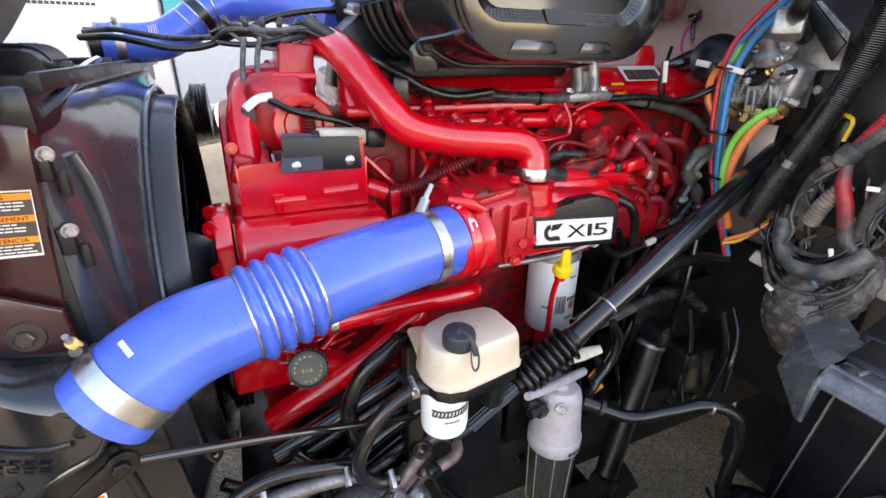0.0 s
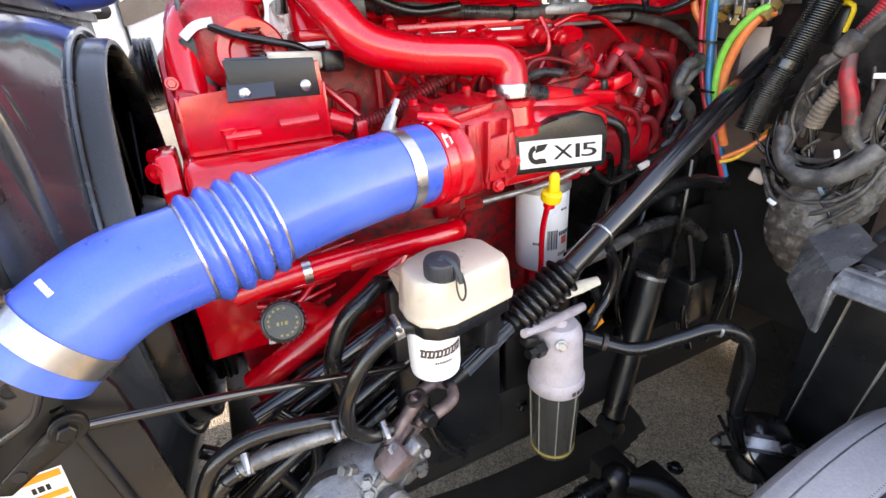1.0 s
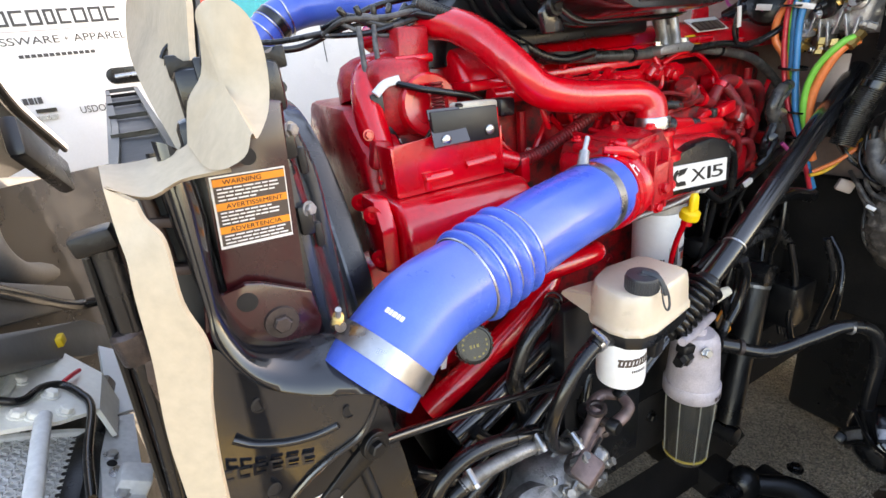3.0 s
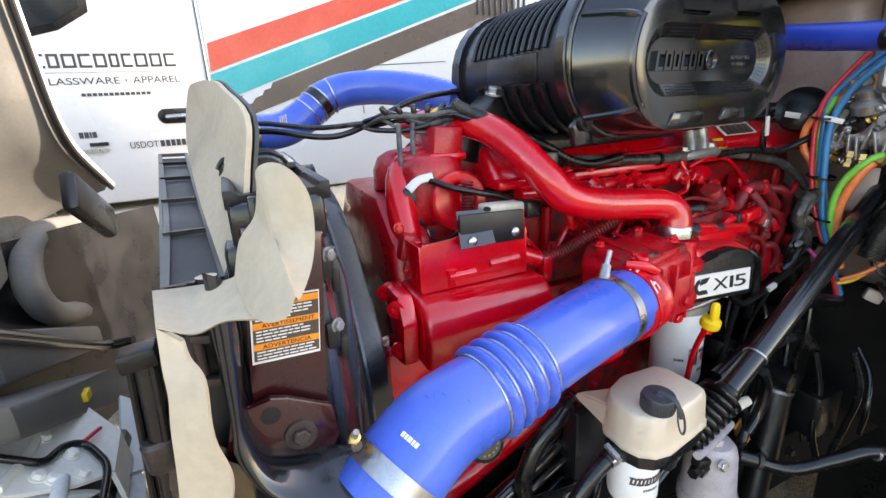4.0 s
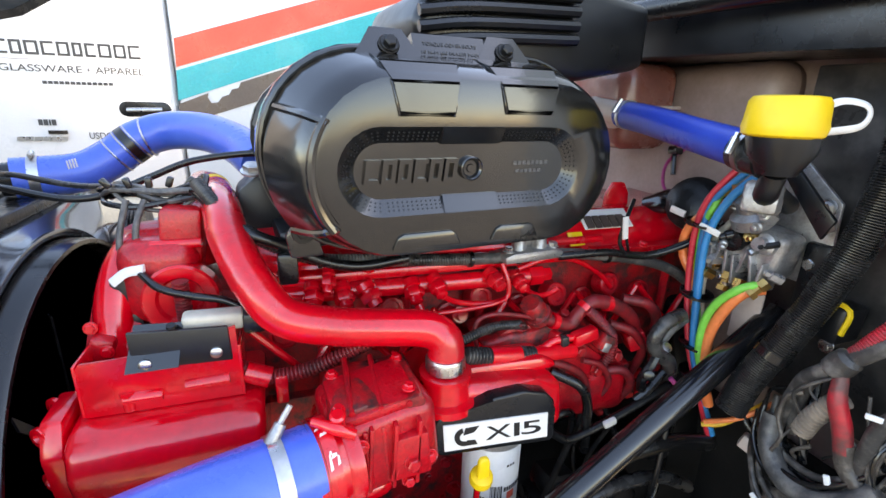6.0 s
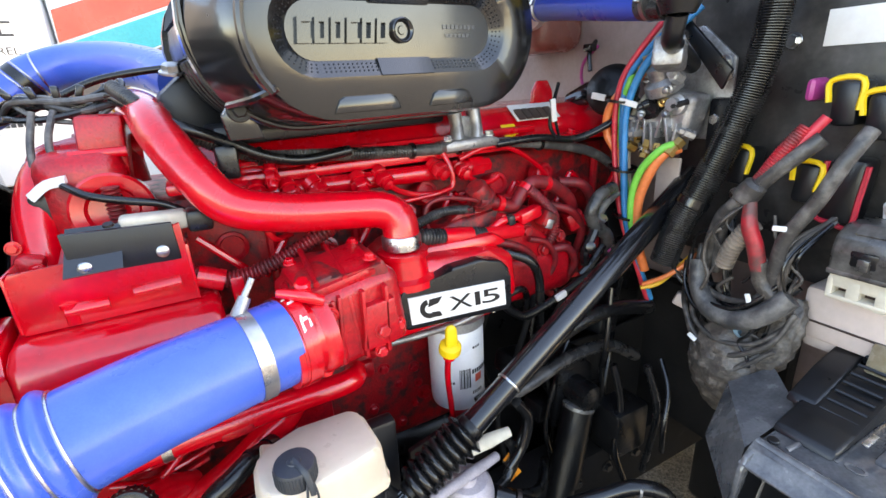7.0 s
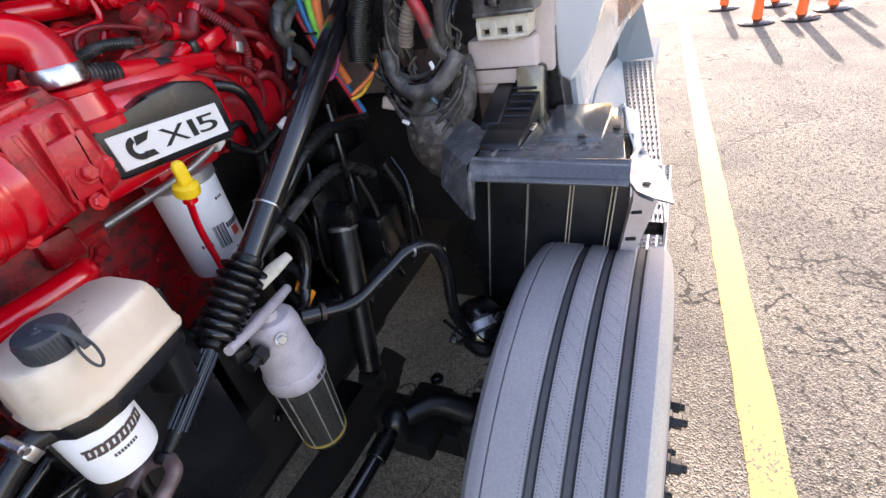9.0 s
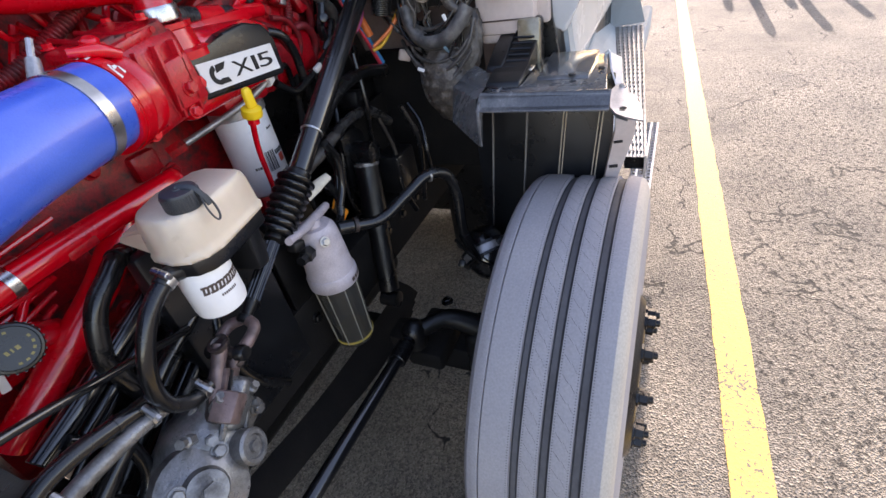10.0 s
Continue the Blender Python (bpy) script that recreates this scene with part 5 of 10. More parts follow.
part("throttle_lid", box((0.385, 0.70, 1.545), (0.12, 0.10, 0.018), 0.006, (6, -8, 6)), RED_CAST, eng)
for p in [(0.335, 0.66, 1.552), (0.435, 0.67, 1.562), (0.335, 0.745, 1.553), (0.435, 0.75, 1.563)]:
    part("lid_bolt", bolt(p, (0, -0.1, 1), 0.0075), RED, eng)
for p in [(0.345, 0.640, 1.425), (0.43, 0.645, 1.425), (0.46, 0.645, 1.46), (0.36, 0.632, 1.51)]:
    part("side_bolt", bolt(p, (0, -1, 0), 0.0085), RED, eng)
part("boss_bolt", bolt((0.432, 0.636, 1.462), (0.1, -1, 0.1), 0.010), RED_CAST, eng)
part("intake_manifold", prism([(0.46, 1.39), (0.47, 1.50), (0.55, 1.525), (0.66, 1.515), (0.72, 1.50), (0.73, 1.41), (0.66, 1.395)], "y", 0.70, 0.86, 0.02, seg=3), RED, eng, "red intake manifold")
part("manifold_top", prism([(0.46, 1.50), (0.52, 1.535), (0.70, 1.53), (0.735, 1.505), (0.60, 1.49)], "y", 0.735, 0.86, 0.012), RED, eng)
part("manifold_runner", box((0.80, 0.815, 1.40), (0.25, 0.09, 0.10), 0.02, seg=3), RED_CAST, eng)
# badge
badge = part("badge", prism([(0.490, 1.4215), (0.482, 1.428), (0.4785, 1.483), (0.486, 1.4925), (0.530, 1.4955), (0.575, 1.5100), (0.630, 1.5130), (0.672, 1.5010), (0.686, 1.485), (0.6895, 1.468), (0.6935, 1.4130), (0.686, 1.4040)], "y", 0.6765, 0.704, 0.004, seg=3), BLACK, eng, "black badge frame with white plate")
plate_r = (0.996, 0.0, -0.080)
plate_u = (-0.075, 0.0, 0.996)
po, pr, pu = V(0.4945, 0.6770, 1.4320), Vector(plate_r).normalized(), Vector(plate_u).normalized()
pn = pr.cross(pu)
bm = bmesh.new()
q = [po, po + pr * 0.184, po + pr * 0.184 + pu * 0.0480, po + pu * 0.0480]
grow(bm, q + [c + pn * 0.003 for c in q], [(0, 1, 2, 3), (4, 5, 6, 7), (0, 1, 5, 4), (1, 2, 6, 5), (2, 3, 7, 6), (3, 0, 4, 7)])
part("plate", bm, LABEL_W, badge, "white plate with dark characters")
for word, wide, shift in (("X", 0.044, 0.0), ("1", 0.010, 0.050), ("5", 0.036, 0.064)):
    part("model_letter", letters(word, wide, po + pr * (0.071 + shift) + pu * 0.0115 + pn * 0.0025, pr, pu, 0.0015, 0.0255, 0.002), LABEL_K, badge)
def arc_mark(cx, cz, r0, r1, a0, a1, n=12):
    out = []
    for r, seq in ((r1, range(n + 1)), (r0, range(n, -1, -1))):
        for k in seq:
            a = radians(a0 + (a1 - a0) * k / n)
            out.append((cx + r * math.cos(a), cz + r * math.sin(a)))
    return out
bm = bmesh.new()
for poly in (arc_mark(0.038, 0.026, 0.0095, 0.019, 100, 285), [(0.036, 0.030), (0.056, 0.034), (0.066, 0.046), (0.040, 0.044)], [(0.040, 0.0075), (0.062, 0.0075), (0.058, 0.017), (0.042, 0.018)]):
    base = [po + pr * u * 0.9 + pu * v * 0.9 + pn * 0.003 for u, v in poly]
    n = len(base)
    grow(bm, base + [c + pn * 0.0012 for c in base], [tuple(range(n)), tuple(range(n, 2 * n))] + [(k, (k + 1) % n, n + (k + 1) % n, n + k) for k in range(n)])
part("maker_mark", bm, LABEL_K, badge)

# front end: gear housing, thermostat, coolant elbow
part("gear_housing", prism([(0.85, 1.14), (0.86, 1.46), (0.88, 1.58), (0.97, 1.655), (1.20, 1.665), (1.30, 1.55), (1.32, 1.1), (1.1, 0.9), (0.95, 0.9)], "x", -0.02, 0.06, 0.015), RED_CAST, eng, "red gear housing")
part("lower_front_cover", prism([(-0.068, 1.14), (-0.066, 1.40), (0.10, 1.42), (0.10, 1.14)], "y", 0.825, 0.90, 0.008), RED, eng)
part("front_dome", lathe([(0.085, 0), (0.082, 0.04), (0.07, 0.065), (0.05, 0.075), (0, 0.078)], (0.085, 1.02, 1.66), (0.0, 0.15, 1.0), 32), RED_CAST, eng)
part("thermostat_housing", box((0.09, 0.965, 1.66), (0.12, 0.12, 0.14), 0.03, seg=3), RED_CAST, eng)
part("thermostat_cover", prism([(0.086, 1.672), (0.098, 1.778), (0.160, 1.776), (0.150, 1.668)], "y", 0.93, 1.05, 0.008), RED_CAST, eng, "square red thermostat cover")
part("cover_bead", tube([(0.082, 0.926, 1.722), (0.155, 0.926, 1.722)], 0.008, 10, 2), RED, eng)
part("round_flange", lathe([(0.052, -0.04), (0.056, -0.036), (0.056, 0.0), (0.052, 0.004), (0.036, 0.002), (0.032, -0.006), (0.0, -0.008)], (0.122, 0.885, 1.642), (0.0, -1, 0.12), 32), RED, eng)
part("flange_spring", ridged([(0.128, 0.868, 1.61), (0.128, 0.866, 1.68)], 0.012, 0.006, 0.3, 12), RED_LOOM, eng)
part("coolant_elbow", tube([(0.165, 1.03, 1.716), (0.12, 1.02, 1.718), (0.075, 1.0, 1.716), (0.040, 0.968, 1.695), (0.022, 0.935, 1.645), (0.018, 0.905, 1.585), (0.022, 0.89, 1.53)], [0.025, 0.025, 0.027, 0.029, 0.029, 0.028, 0.028], 20, 6), RED, eng, "red coolant elbow")
part("elbow_collar", lathe([(0.032, -0.02), (0.033, 0.02)], (0.10, 1.012, 1.717), (1, 0.3, 0), 24), RED, eng)
part("elbow_sensor", box((0.008, 0.875, 1.575), (0.035, 0.03, 0.05), 0.008, (0, 15, 0)), RED_CAST, eng)
part("elbow_sensor", box((0.018, 0.862, 1.535), (0.034, 0.03, 0.028), 0.006, (0, 15, 0)), RED, eng)
for p in [(-0.004, 0.885, 1.610), (0.020, 0.860, 1.580), (0.002, 0.862, 1.535)]:
    part("elbow_bolt", bolt(p, (0, -1, 0.1), 0.0075), RED, eng)
# rounded accessory cover beside the blue hose
part("accessory_cover", prism([(0.752, 1.385), (0.737, 1.45), (0.748, 1.492), (0.772, 1.508), (0.93, 1.52), (0.93, 1.385)], "x", -0.018, 0.236, 0.014, seg=3), RED, eng, "rounded red accessory cover")
part("cover_end_flange", prism([(0.775, 1.40), (0.765, 1.475), (0.785, 1.522), (0.86, 1.525), (0.86, 1.38)], "x", -0.05, -0.022, 0.006), RED, eng)
for p in [(-0.05, 0.79, 1.50), (-0.05, 0.79, 1.425), (-0.05, 0.845, 1.51)]:
    part("flange_bolt", lathe([(0.015, 0), (0.015, 0.006), (0.007, 0.007), (0.005, 0.002), (0, 0.002)], p, (-0.6, -0.8, 0), 16), RED, eng)
part("cover_stud", lathe([(0.009, 0), (0.009, 0.022), (0.011, 0.023), (0.011, 0.03), (0, 0.031)], (0.055, 0.80, 1.515), (0, 0, 1), 12), RED, eng)
# stamped bracket with ribs, and the control module on it
part("module_bracket", prism([(0.0, 1.512), (0.0, 1.590), (0.006, 1.598), (0.06, 1.598), (0.205, 1.630), (0.207, 1.512)], "y", 0.796, 0.80, 0.0015), RED, eng, "stamped red bracket")
part("bracket_return", box((-0.001, 0.83, 1.555), (0.004, 0.07, 0.08), 0.001), RED, eng)
part("bracket_return", box((0.207, 0.83, 1.555), (0.004, 0.07, 0.085), 0.001), RED, eng)
part("bracket_rib", tube([(0.05, 0.796, 1.537), (0.10, 0.796, 1.537)], 0.010, 12, 3, flat=0.6), RED, eng)
part("bracket_rib", tube([(0.13, 0.796, 1.545), (0.19, 0.796, 1.547)], 0.010, 12, 3, flat=0.6), RED, eng)
mod = part("control_module", prism([(0.072, 1.583), (0.070, 1.640), (0.196, 1.634), (0.198, 1.580)], "y", 0.786, 0.793, 0.0015), BLACK, eng, "black module plate with two bolts")
part("module_top", sheet((0.064, 0.776, 1.584), (0.130, 0.776, 1.585), (0.136, 0.812, 1.637), (0.075, 0.812, 1.640), 0.004), PIANO, mod, "glossy black top plate")
part("module_connector", box((0.174, 0.825, 1.630), (0.085, 0.035, 0.026), 0.007, (0, 3, 4), 3), CREAM, mod, "cream connector body")
part("module_plug", box((0.231, 0.822, 1.625), (0.034, 0.038, 0.032), 0.006, (0, 3, 4)), BLACK, mod)
for p in [(0.089, 0.780, 1.594), (0.178, 0.787, 1.596)]:
    part("module_bolt", lathe([(0.0085, 0), (0.0085, 0.004), (0.006, 0.006), (0, 0.006)], p, (0, -1, 0), 16), STEEL, mod, "zinc bolt")
part("module_screw", lathe([(0.007, 0), (0.006, 0.003), (0, 0.003)], (0.125, 0.790, 1.642), (0, -0.3, 0.95), 12), GLOSS_CAST, mod)
# loom along the engine side
part("loom", ridged([(0.205, 0.82, 1.545), (0.24, 0.815, 1.525), (0.30, 0.81, 1.53), (0.36, 0.80, 1.555), (0.42, 0.79, 1.585), (0.47, 0.80, 1.60)], 0.0125, 0.0065, 0.2, 14), RED_LOOM, eng, "corrugated loom with red overspray")
part("loom_clip", box((0.262, 0.815, 1.505), (0.02, 0.03, 0.05), 0.004), RED, eng)
part("loom_sleeve", tube([(0.21, 0.815, 1.54), (0.245, 0.812, 1.525)], 0.017, 14, 2), RED, eng)
part("loom", ridged([(0.553, 0.752, 1.548), (0.60, 0.755, 1.538)], 0.0155, 0.0065, 0.2, 14), LOOM, eng, "black corrugated loom")
part("loom_tee", tube([(0.60, 0.755, 1.538), (0.66, 0.76, 1.528)], 0.0165, 12, 2), RED, eng)
part("loom", ridged([(0.66, 0.76, 1.528), (0.69, 0.762, 1.522)], 0.0155, 0.0065, 0.2, 14), LOOM, eng)
part("loom_tee", tube([(0.69, 0.762, 1.522), (0.78, 0.77, 1.512)], 0.015, 12, 2), RED, eng)
part("loom", ridged([(0.555, 0.775, 1.562), (0.62, 0.79, 1.572), (0.68, 0.80, 1.565)], 0.009, 0.005, 0.2, 12), LOOM, eng)
# lower red pipes and oil filler
part("oil_pipe", tube([(0.0, 0.755, 1.298), (0.119, 0.757, 1.307), (0.255, 0.760, 1.308), (0.40, 0.768, 1.304), (0.425, 0.80, 1.30)], 0.0212, 18, 6), RED, eng)
part("oil_pipe_band", ring((0.119, 0.757, 1.307), (0.99, 0, 0.03), 0.0216, 0.014), STEEL, eng)
part("oil_pipe_lug", box((0.215, 0.752, 1.300), (0.05, 0.03, 0.018), 0.005, (0, -2, 0)), RED_CAST, eng)
for pts in ([(0.02, 0.79, 1.275), (0.10, 0.785, 1.268), (0.17, 0.80, 1.262)], [(0.03, 0.785, 1.250), (0.09, 0.775, 1.240), (0.13, 0.79, 1.262), (0.18, 0.82, 1.27)]):
    part("thin_pipe", tube(pts, 0.0065, 10, 5), RED, eng)
part("drain_pipe", tube([(0.315, 0.80, 1.290), (0.287, 0.785, 1.264), (0.260, 0.778, 1.250), (0.21, 0.775, 1.215), (0.155, 0.775, 1.184), (0.10, 0.778, 1.153), (0.05, 0.78, 1.126), (-0.01, 0.79, 1.09)], 0.0265, 20, 6), RED, eng, "large red lower pipe")
part("filler_neck", tube([(0.13, 0.80, 1.19), (0.09, 0.765, 1.225), (0.064, 0.725, 1.246)], 0.022, 16, 4), RED, eng)
cap_d = V(-0.15, -0.88, 0.35).normalized()
cap_o = V(0.064, 0.722, 1.247)
filler = part("oil_filler_cap", lathe([(0.031, 0), (0.0345, 0.003), (0.0345, 0.016), (0.0325, 0.020), (0.0295, 0.0205), (0.0285, 0.0185), (0, 0.0185)], cap_o, cap_d, 32), BLACK, eng, "black ribbed oil filler cap")
for k in range(24):
    a = 2 * math.pi * k / 24
    s = cap_d.orthogonal().normalized()
    t2 = cap_d.cross(s)
    c = cap_o + (s * math.cos(a) + t2 * math.sin(a)) * 0.0343 + cap_d * 0.009
    part("grip_rib", tube([c - cap_d * 0.007, c + cap_d * 0.007], 0.0018, 6, 1), BLACK, filler)
CAP_MARK = surf("dull_yellow_print", (0.26, 0.21, 0.06), 0.5, bump=0.0, amount=0.4)
for k in range(16):
    if k % 8 in (0, 7):
        continue
    a = 2 * math.pi * k / 16
    q = (s * math.cos(a) + t2 * math.sin(a))
    part("cap_marking", bars(cap_o + cap_d * 0.0186 + q * 0.0205, cap_d.cross(q), q, [0.0042], 0, 0.0034, 0.0004), CAP_MARK, filler)
part("cap_symbol", bars(cap_o + cap_d * 0.0186 + V(-0.010, 0.0, -0.005), (1, -0.17, 0), (0, 0.37, 0.93), [0.004, 0.0025, 0.005], 0.003, 0.006, 0.0004), CAP_MARK, filler)
part("dipstick_bracket", box((0.11, 0.79, 1.31), (0.09, 0.02, 0.03), 0.004), RED_CAST, eng)
for i in range(7):
    z = 1.20 + 0.02 * i
    part("thin_pipe", tube([(0.02 + 0.01 * i, 0.82, z), (0.09, 0.80, z + 0.006), (0.16 + 0.012 * i, 0.815, z + 0.015)], 0.0045, 8, 4), RED, eng)
# dipstick with yellow handle
dip = thing("dipstick", (0.585, 0.72, 1.2), "yellow-handled dipstick beside the white fuel filter", "dipstick")
part("tube", tube([(0.556, 0.672, 1.362), (0.566, 0.700, 1.29), (0.582, 0.722, 1.20), (0.598, 0.75, 1.10)], 0.0058, 10, 5), RED, dip)
part("collar", lathe([(0.011, 0), (0.011, 0.014), (0.008, 0.016)], (0.556, 0.671, 1.352), (0, -0.25, 1), 14), RED, dip)
part("handle", lathe([(0.012, 0), (0.0185, 0.003), (0.0195, 0.008), (0.0185, 0.018), (0.012, 0.022), (0, 0.0225)], (0.555, 0.667, 1.364), (0.0, -0.3, 1), 18), YELLOW, dip, "yellow plastic handle")
part("grip", prism([(0.544, 1.382), (0.545, 1.412), (0.549, 1.420), (0.561, 1.420), (0.565, 1.412), (0.566, 1.382)], "y", 0.652, 0.663, 0.004, seg=3), YELLOW, dip)
# front pulleys and belt
drive = thing("belt_drive", (-0.06, 1.05, 1.2), "black pulleys and ribbed belt at the engine front", "belt drive")
for y, z, r in ((1.45, 1.612, 0.070), (1.25, 1.18, 0.12), (1.05, 1.05, 0.09)):
    part("pulley", lathe([(0.02, 0.035), (r * 0.5, 0.03), (r * 0.9, 0.012), (r, 0.012), (r, 0.006)] + [(r - (0.003 if k % 2 else 0), 0.004 - k * 0.004) for k in range(7)] + [(r, -0.026), (r * 0.9, -0.026), (0.02, -0.03)], (-0.075, y, z), (-1, 0, 0), 36), GLOSS_CAST, drive)
part("belt", tube([(-0.07, 1.37, 1.18), (-0.07, 1.33, 1.28), (-0.07, 1.22, 1.305), (-0.07, 1.06, 1.15), (-0.07, 0.965, 1.05), (-0.07, 1.04, 0.96), (-0.07, 1.20, 1.05), (-0.07, 1.33, 1.09), (-0.07, 1.37, 1.18)], 0.009, 6, 6, flat=0.4), RUBBER, drive)
fan = thing("cooling_fan", (-0.13, 1.10, 1.2), "black cooling fan between radiator and engine", "fan")
part("fan_hub", lathe([(0.0, 0.04), (0.09, 0.04), (0.11, 0.0), (0.11, -0.04), (0.0, -0.04)], (-0.12, 1.10, 1.28), (1, 0, 0), 32), GLOSS_CAST, fan)
for k in range(9):
    a = 2 * math.pi * k / 9 + 0.2
    s, c = math.sin(a), math.cos(a)
    p0, p1 = V(-0.15, 1.10 + 0.10 * c, 1.28 + 0.10 * s), V(-0.15, 1.10 + 0.29 * c, 1.28 + 0.29 * s)
    w = V(0.03, -0.05 * s, 0.05 * c)
    bm = bmesh.new()
    q = [p0 - w * 0.8, p0 + w * 0.8, p1 + w * 1.1, p1 - w * 1.1]
    off = V(0.004, 0, 0)
    grow(bm, q + [v + off for v in q], [(0, 1, 2, 3), (4, 5, 6, 7), (0, 1, 5, 4), (1, 2, 6, 5), (2, 3, 7, 6), (3, 0, 4, 7)])
    part("blade", bm, BLACK, fan)

# ---- blue charge-air hose ----
ch = thing("charge_air_hose", (0.05, 0.58, 1.38), "large blue silicone charge-air hose with bellows and steel clamps", "hose")
HP = [V(-0.174, 0.532, 1.392), V(-0.138, 0.541, 1.419), V(-0.082, 0.560, 1.443), V(-0.005, 0.578, 1.453), V(0.088, 0.596, 1.469), V(0.18, 0.614, 1.480), V(0.305, 0.645, 1.484)]
HR = 0.0575
line, par = spline(HP, 14)
cum = [0.0]
for a, b in zip(line, line[1:]):
    cum.append(cum[-1] + (b - a).length)
total = cum[-1]
def along(d):
    i = min(max(j for j in range(len(cum)) if cum[j] <= d), len(line) - 2)
    return line[i].lerp(line[i + 1], (d - cum[i]) / (cum[i + 1] - cum[i]))
BEL0, PITCH, NB = 0.179, 0.0225, 4
pts, rad = [], []
d = 0.0
while d < total:
    r = HR
    if BEL0 <= d <= BEL0 + PITCH * NB:
        r = HR + 0.0105 * abs(math.sin(math.pi * (d - BEL0) / PITCH)) ** 0.8 - 0.002
    pts.append(along(d)), rad.append(r)
    d += 0.0022 if BEL0 - 0.01 < d < BEL0 + PITCH * NB + 0.01 else 0.007
bm = bmesh.new()
sweep(bm, pts, rad, 48, cap=False)
sweep(bm, pts[:6], [r - 0.005 for r in rad[:6]], 48, cap=False)
part("hose_body", bm, BLUE, ch, "blue silicone with bellows", sharp=60)
lip = bmesh.new()
t0 = (pts[1] - pts[0]).normalized()
lathe([(HR - 0.005, 0), (HR, 0), (HR - 0.0005, 0.002)], pts[0], t0, 48, lip)
part("hose_lip", lip, BLUE, ch)
for k in range(NB + 1):
    dd = BEL0 + PITCH * k
    t = (along(dd + 0.004) - along(dd - 0.004)).normalized()
    part("wire_ring", lathe([(HR + 0.0022 * math.cos(a), 0.0022 * math.sin(a)) for a in [2 * math.pi * q / 8 for q in range(9)]], along(dd), t, 40), STEEL, ch, "steel wire ring")
for dd, w, up in ((0.034, 0.024, (-0.62, 0.20, 0.75)), (total - 0.052, 0.018, (-0.1, 0.35, 0.9))):
    t = (along(dd + 0.004) - along(dd - 0.004)).normalized()
    cl = part("clamp", ring(along(dd), t, HR + 0.0005, w, 0.0016, 48), STEEL, ch, "wide polished steel clamp")
    u = (Vector(up) - t * Vector(up).dot(t)).normalized()
    c = along(dd) + u * (HR + 0.008)
    s = t.cross(u)
    if w > 0.02:
        part("clamp_screw", tube([c - s * 0.012, c + s * 0.010], 0.0065, 10, 2), GREASY, cl)
        tip = V(-0.187, 0.532, 1.492)
        part("clamp_spring", ridged([c - s * 0.004, c.lerp(tip, 0.62)], 0.0062, 0.0035, 0.3, 10), BRASS, cl, "coppery clamp spring")
        part("clamp_stud", tube([c, tip], 0.0034, 8, 1), DULL_ALU, cl)
    else:
        part("clamp_screw", tube([(0.248, 0.640, 1.536), (0.262, 0.650, 1.556)], [0.0095, 0.008], 10, 1), DULL_ALU, cl, "dull clamp barrel")
        part("clamp_stud", tube([(0.252, 0.644, 1.545), (0.275, 0.657, 1.576)], 0.0042, 8, 1), ALU, cl, "upright clamp stud")
t = (along(0.075) - along(0.07)).normalized()
u = (V(-0.25, -0.55, 0.75) - t * V(-0.25, -0.55, 0.75).dot(t)).normalized()
s = t.cross(u)
part("print_marking", bars(along(0.066) + u * (HR + 0.0002) - s * 0.012, s, -t, [0.004, 0.003, 0.005, 0.003, 0.004], 0.001, 0.006, 0.0008), LABEL_W, ch)
part("inner_pipe", tube([pts[0] + t0 * 0.004, pts[0] + t0 * 0.03], HR - 0.006, 32, 2), BLACK, ch)

# ---- radiator, shroud and side panel ----
rad_t = thing("radiator", (-0.26, 1.1, 0.7), "black radiator pack with fan shroud and warning label", "radiator")
part("core", box((-0.235, 1.10, 1.24), (0.09, 0.98, 0.90), 0.01), BLACK, rad_t)
part("side_tank", prism([(-0.300, 0.95), (-0.279, 1.535), (-0.267, 1.650), (-0.262, 1.712), (-0.181, 1.695), (-0.190, 1.633), (-0.199, 1.54), (-0.207, 1.45), (-0.21, 0.95)], "y", 0.600, 0.66, 0.004), RED_REFLECTION, rad_t, "glossy black side plate, red reflection put into its colour")
part("side_recess", prism([(-0.335, 0.95), (-0.335, 1.635), (-0.28, 1.635), (-0.28, 0.95)], "y", 0.628, 0.66, 0.003), BLACK, rad_t)
part("recess_tube", tube([(-0.300, 0.610, 1.665), (-0.298, 0.606, 1.58), (-0.292, 0.600, 1.49)], 0.0105, 14, 4), GLOSS, rad_t, "glossy tube in the recess")
part("recess_tube", tube([(-0.322, 0.615, 1.66), (-0.320, 0.612, 1.56)], 0.006, 10, 2), SOOT, rad_t)
for z in (1.60, 1.55):
    part("recess_clip", box((-0.312, 0.612, z), (0.03, 0.016, 0.010), 0.003, (0, 12, 0)), SOOT, rad_t)
part("plate_hole", disc((-0.227, 0.5995, 1.648), (0, -1, 0), 0.0085, 0.0008, 0.0002), LABEL_K, rad_t)
part("top_tank", box((-0.2225, 1.10, 1.708), (0.095, 0.99, 0.05), 0.008), BLACK, rad_t)
ladder = part("top_ladder", plate([(-0.337, 0.62, 1.650), (-0.285, 0.62, 1.650), (-0.349, 1.42, 1.728), (-0.406, 1.46, 1.728)], (0, 0, -0.004)), FLAP_BACK, rad_t, "grey ladder-shaped top member")
for pts in ([(-0.338, 0.618, 1.655), (-0.357, 0.90, 1.676), (-0.408, 1.46, 1.735)], [(-0.284, 0.618, 1.656), (-0.312, 0.95, 1.689), (-0.348, 1.42, 1.735)], [(-0.408, 1.46, 1.736), (-0.348, 1.42, 1.736)]):
    part("ladder_rail", tube(pts, 0.0055, 4, 2), GREY_HOOD, ladder)
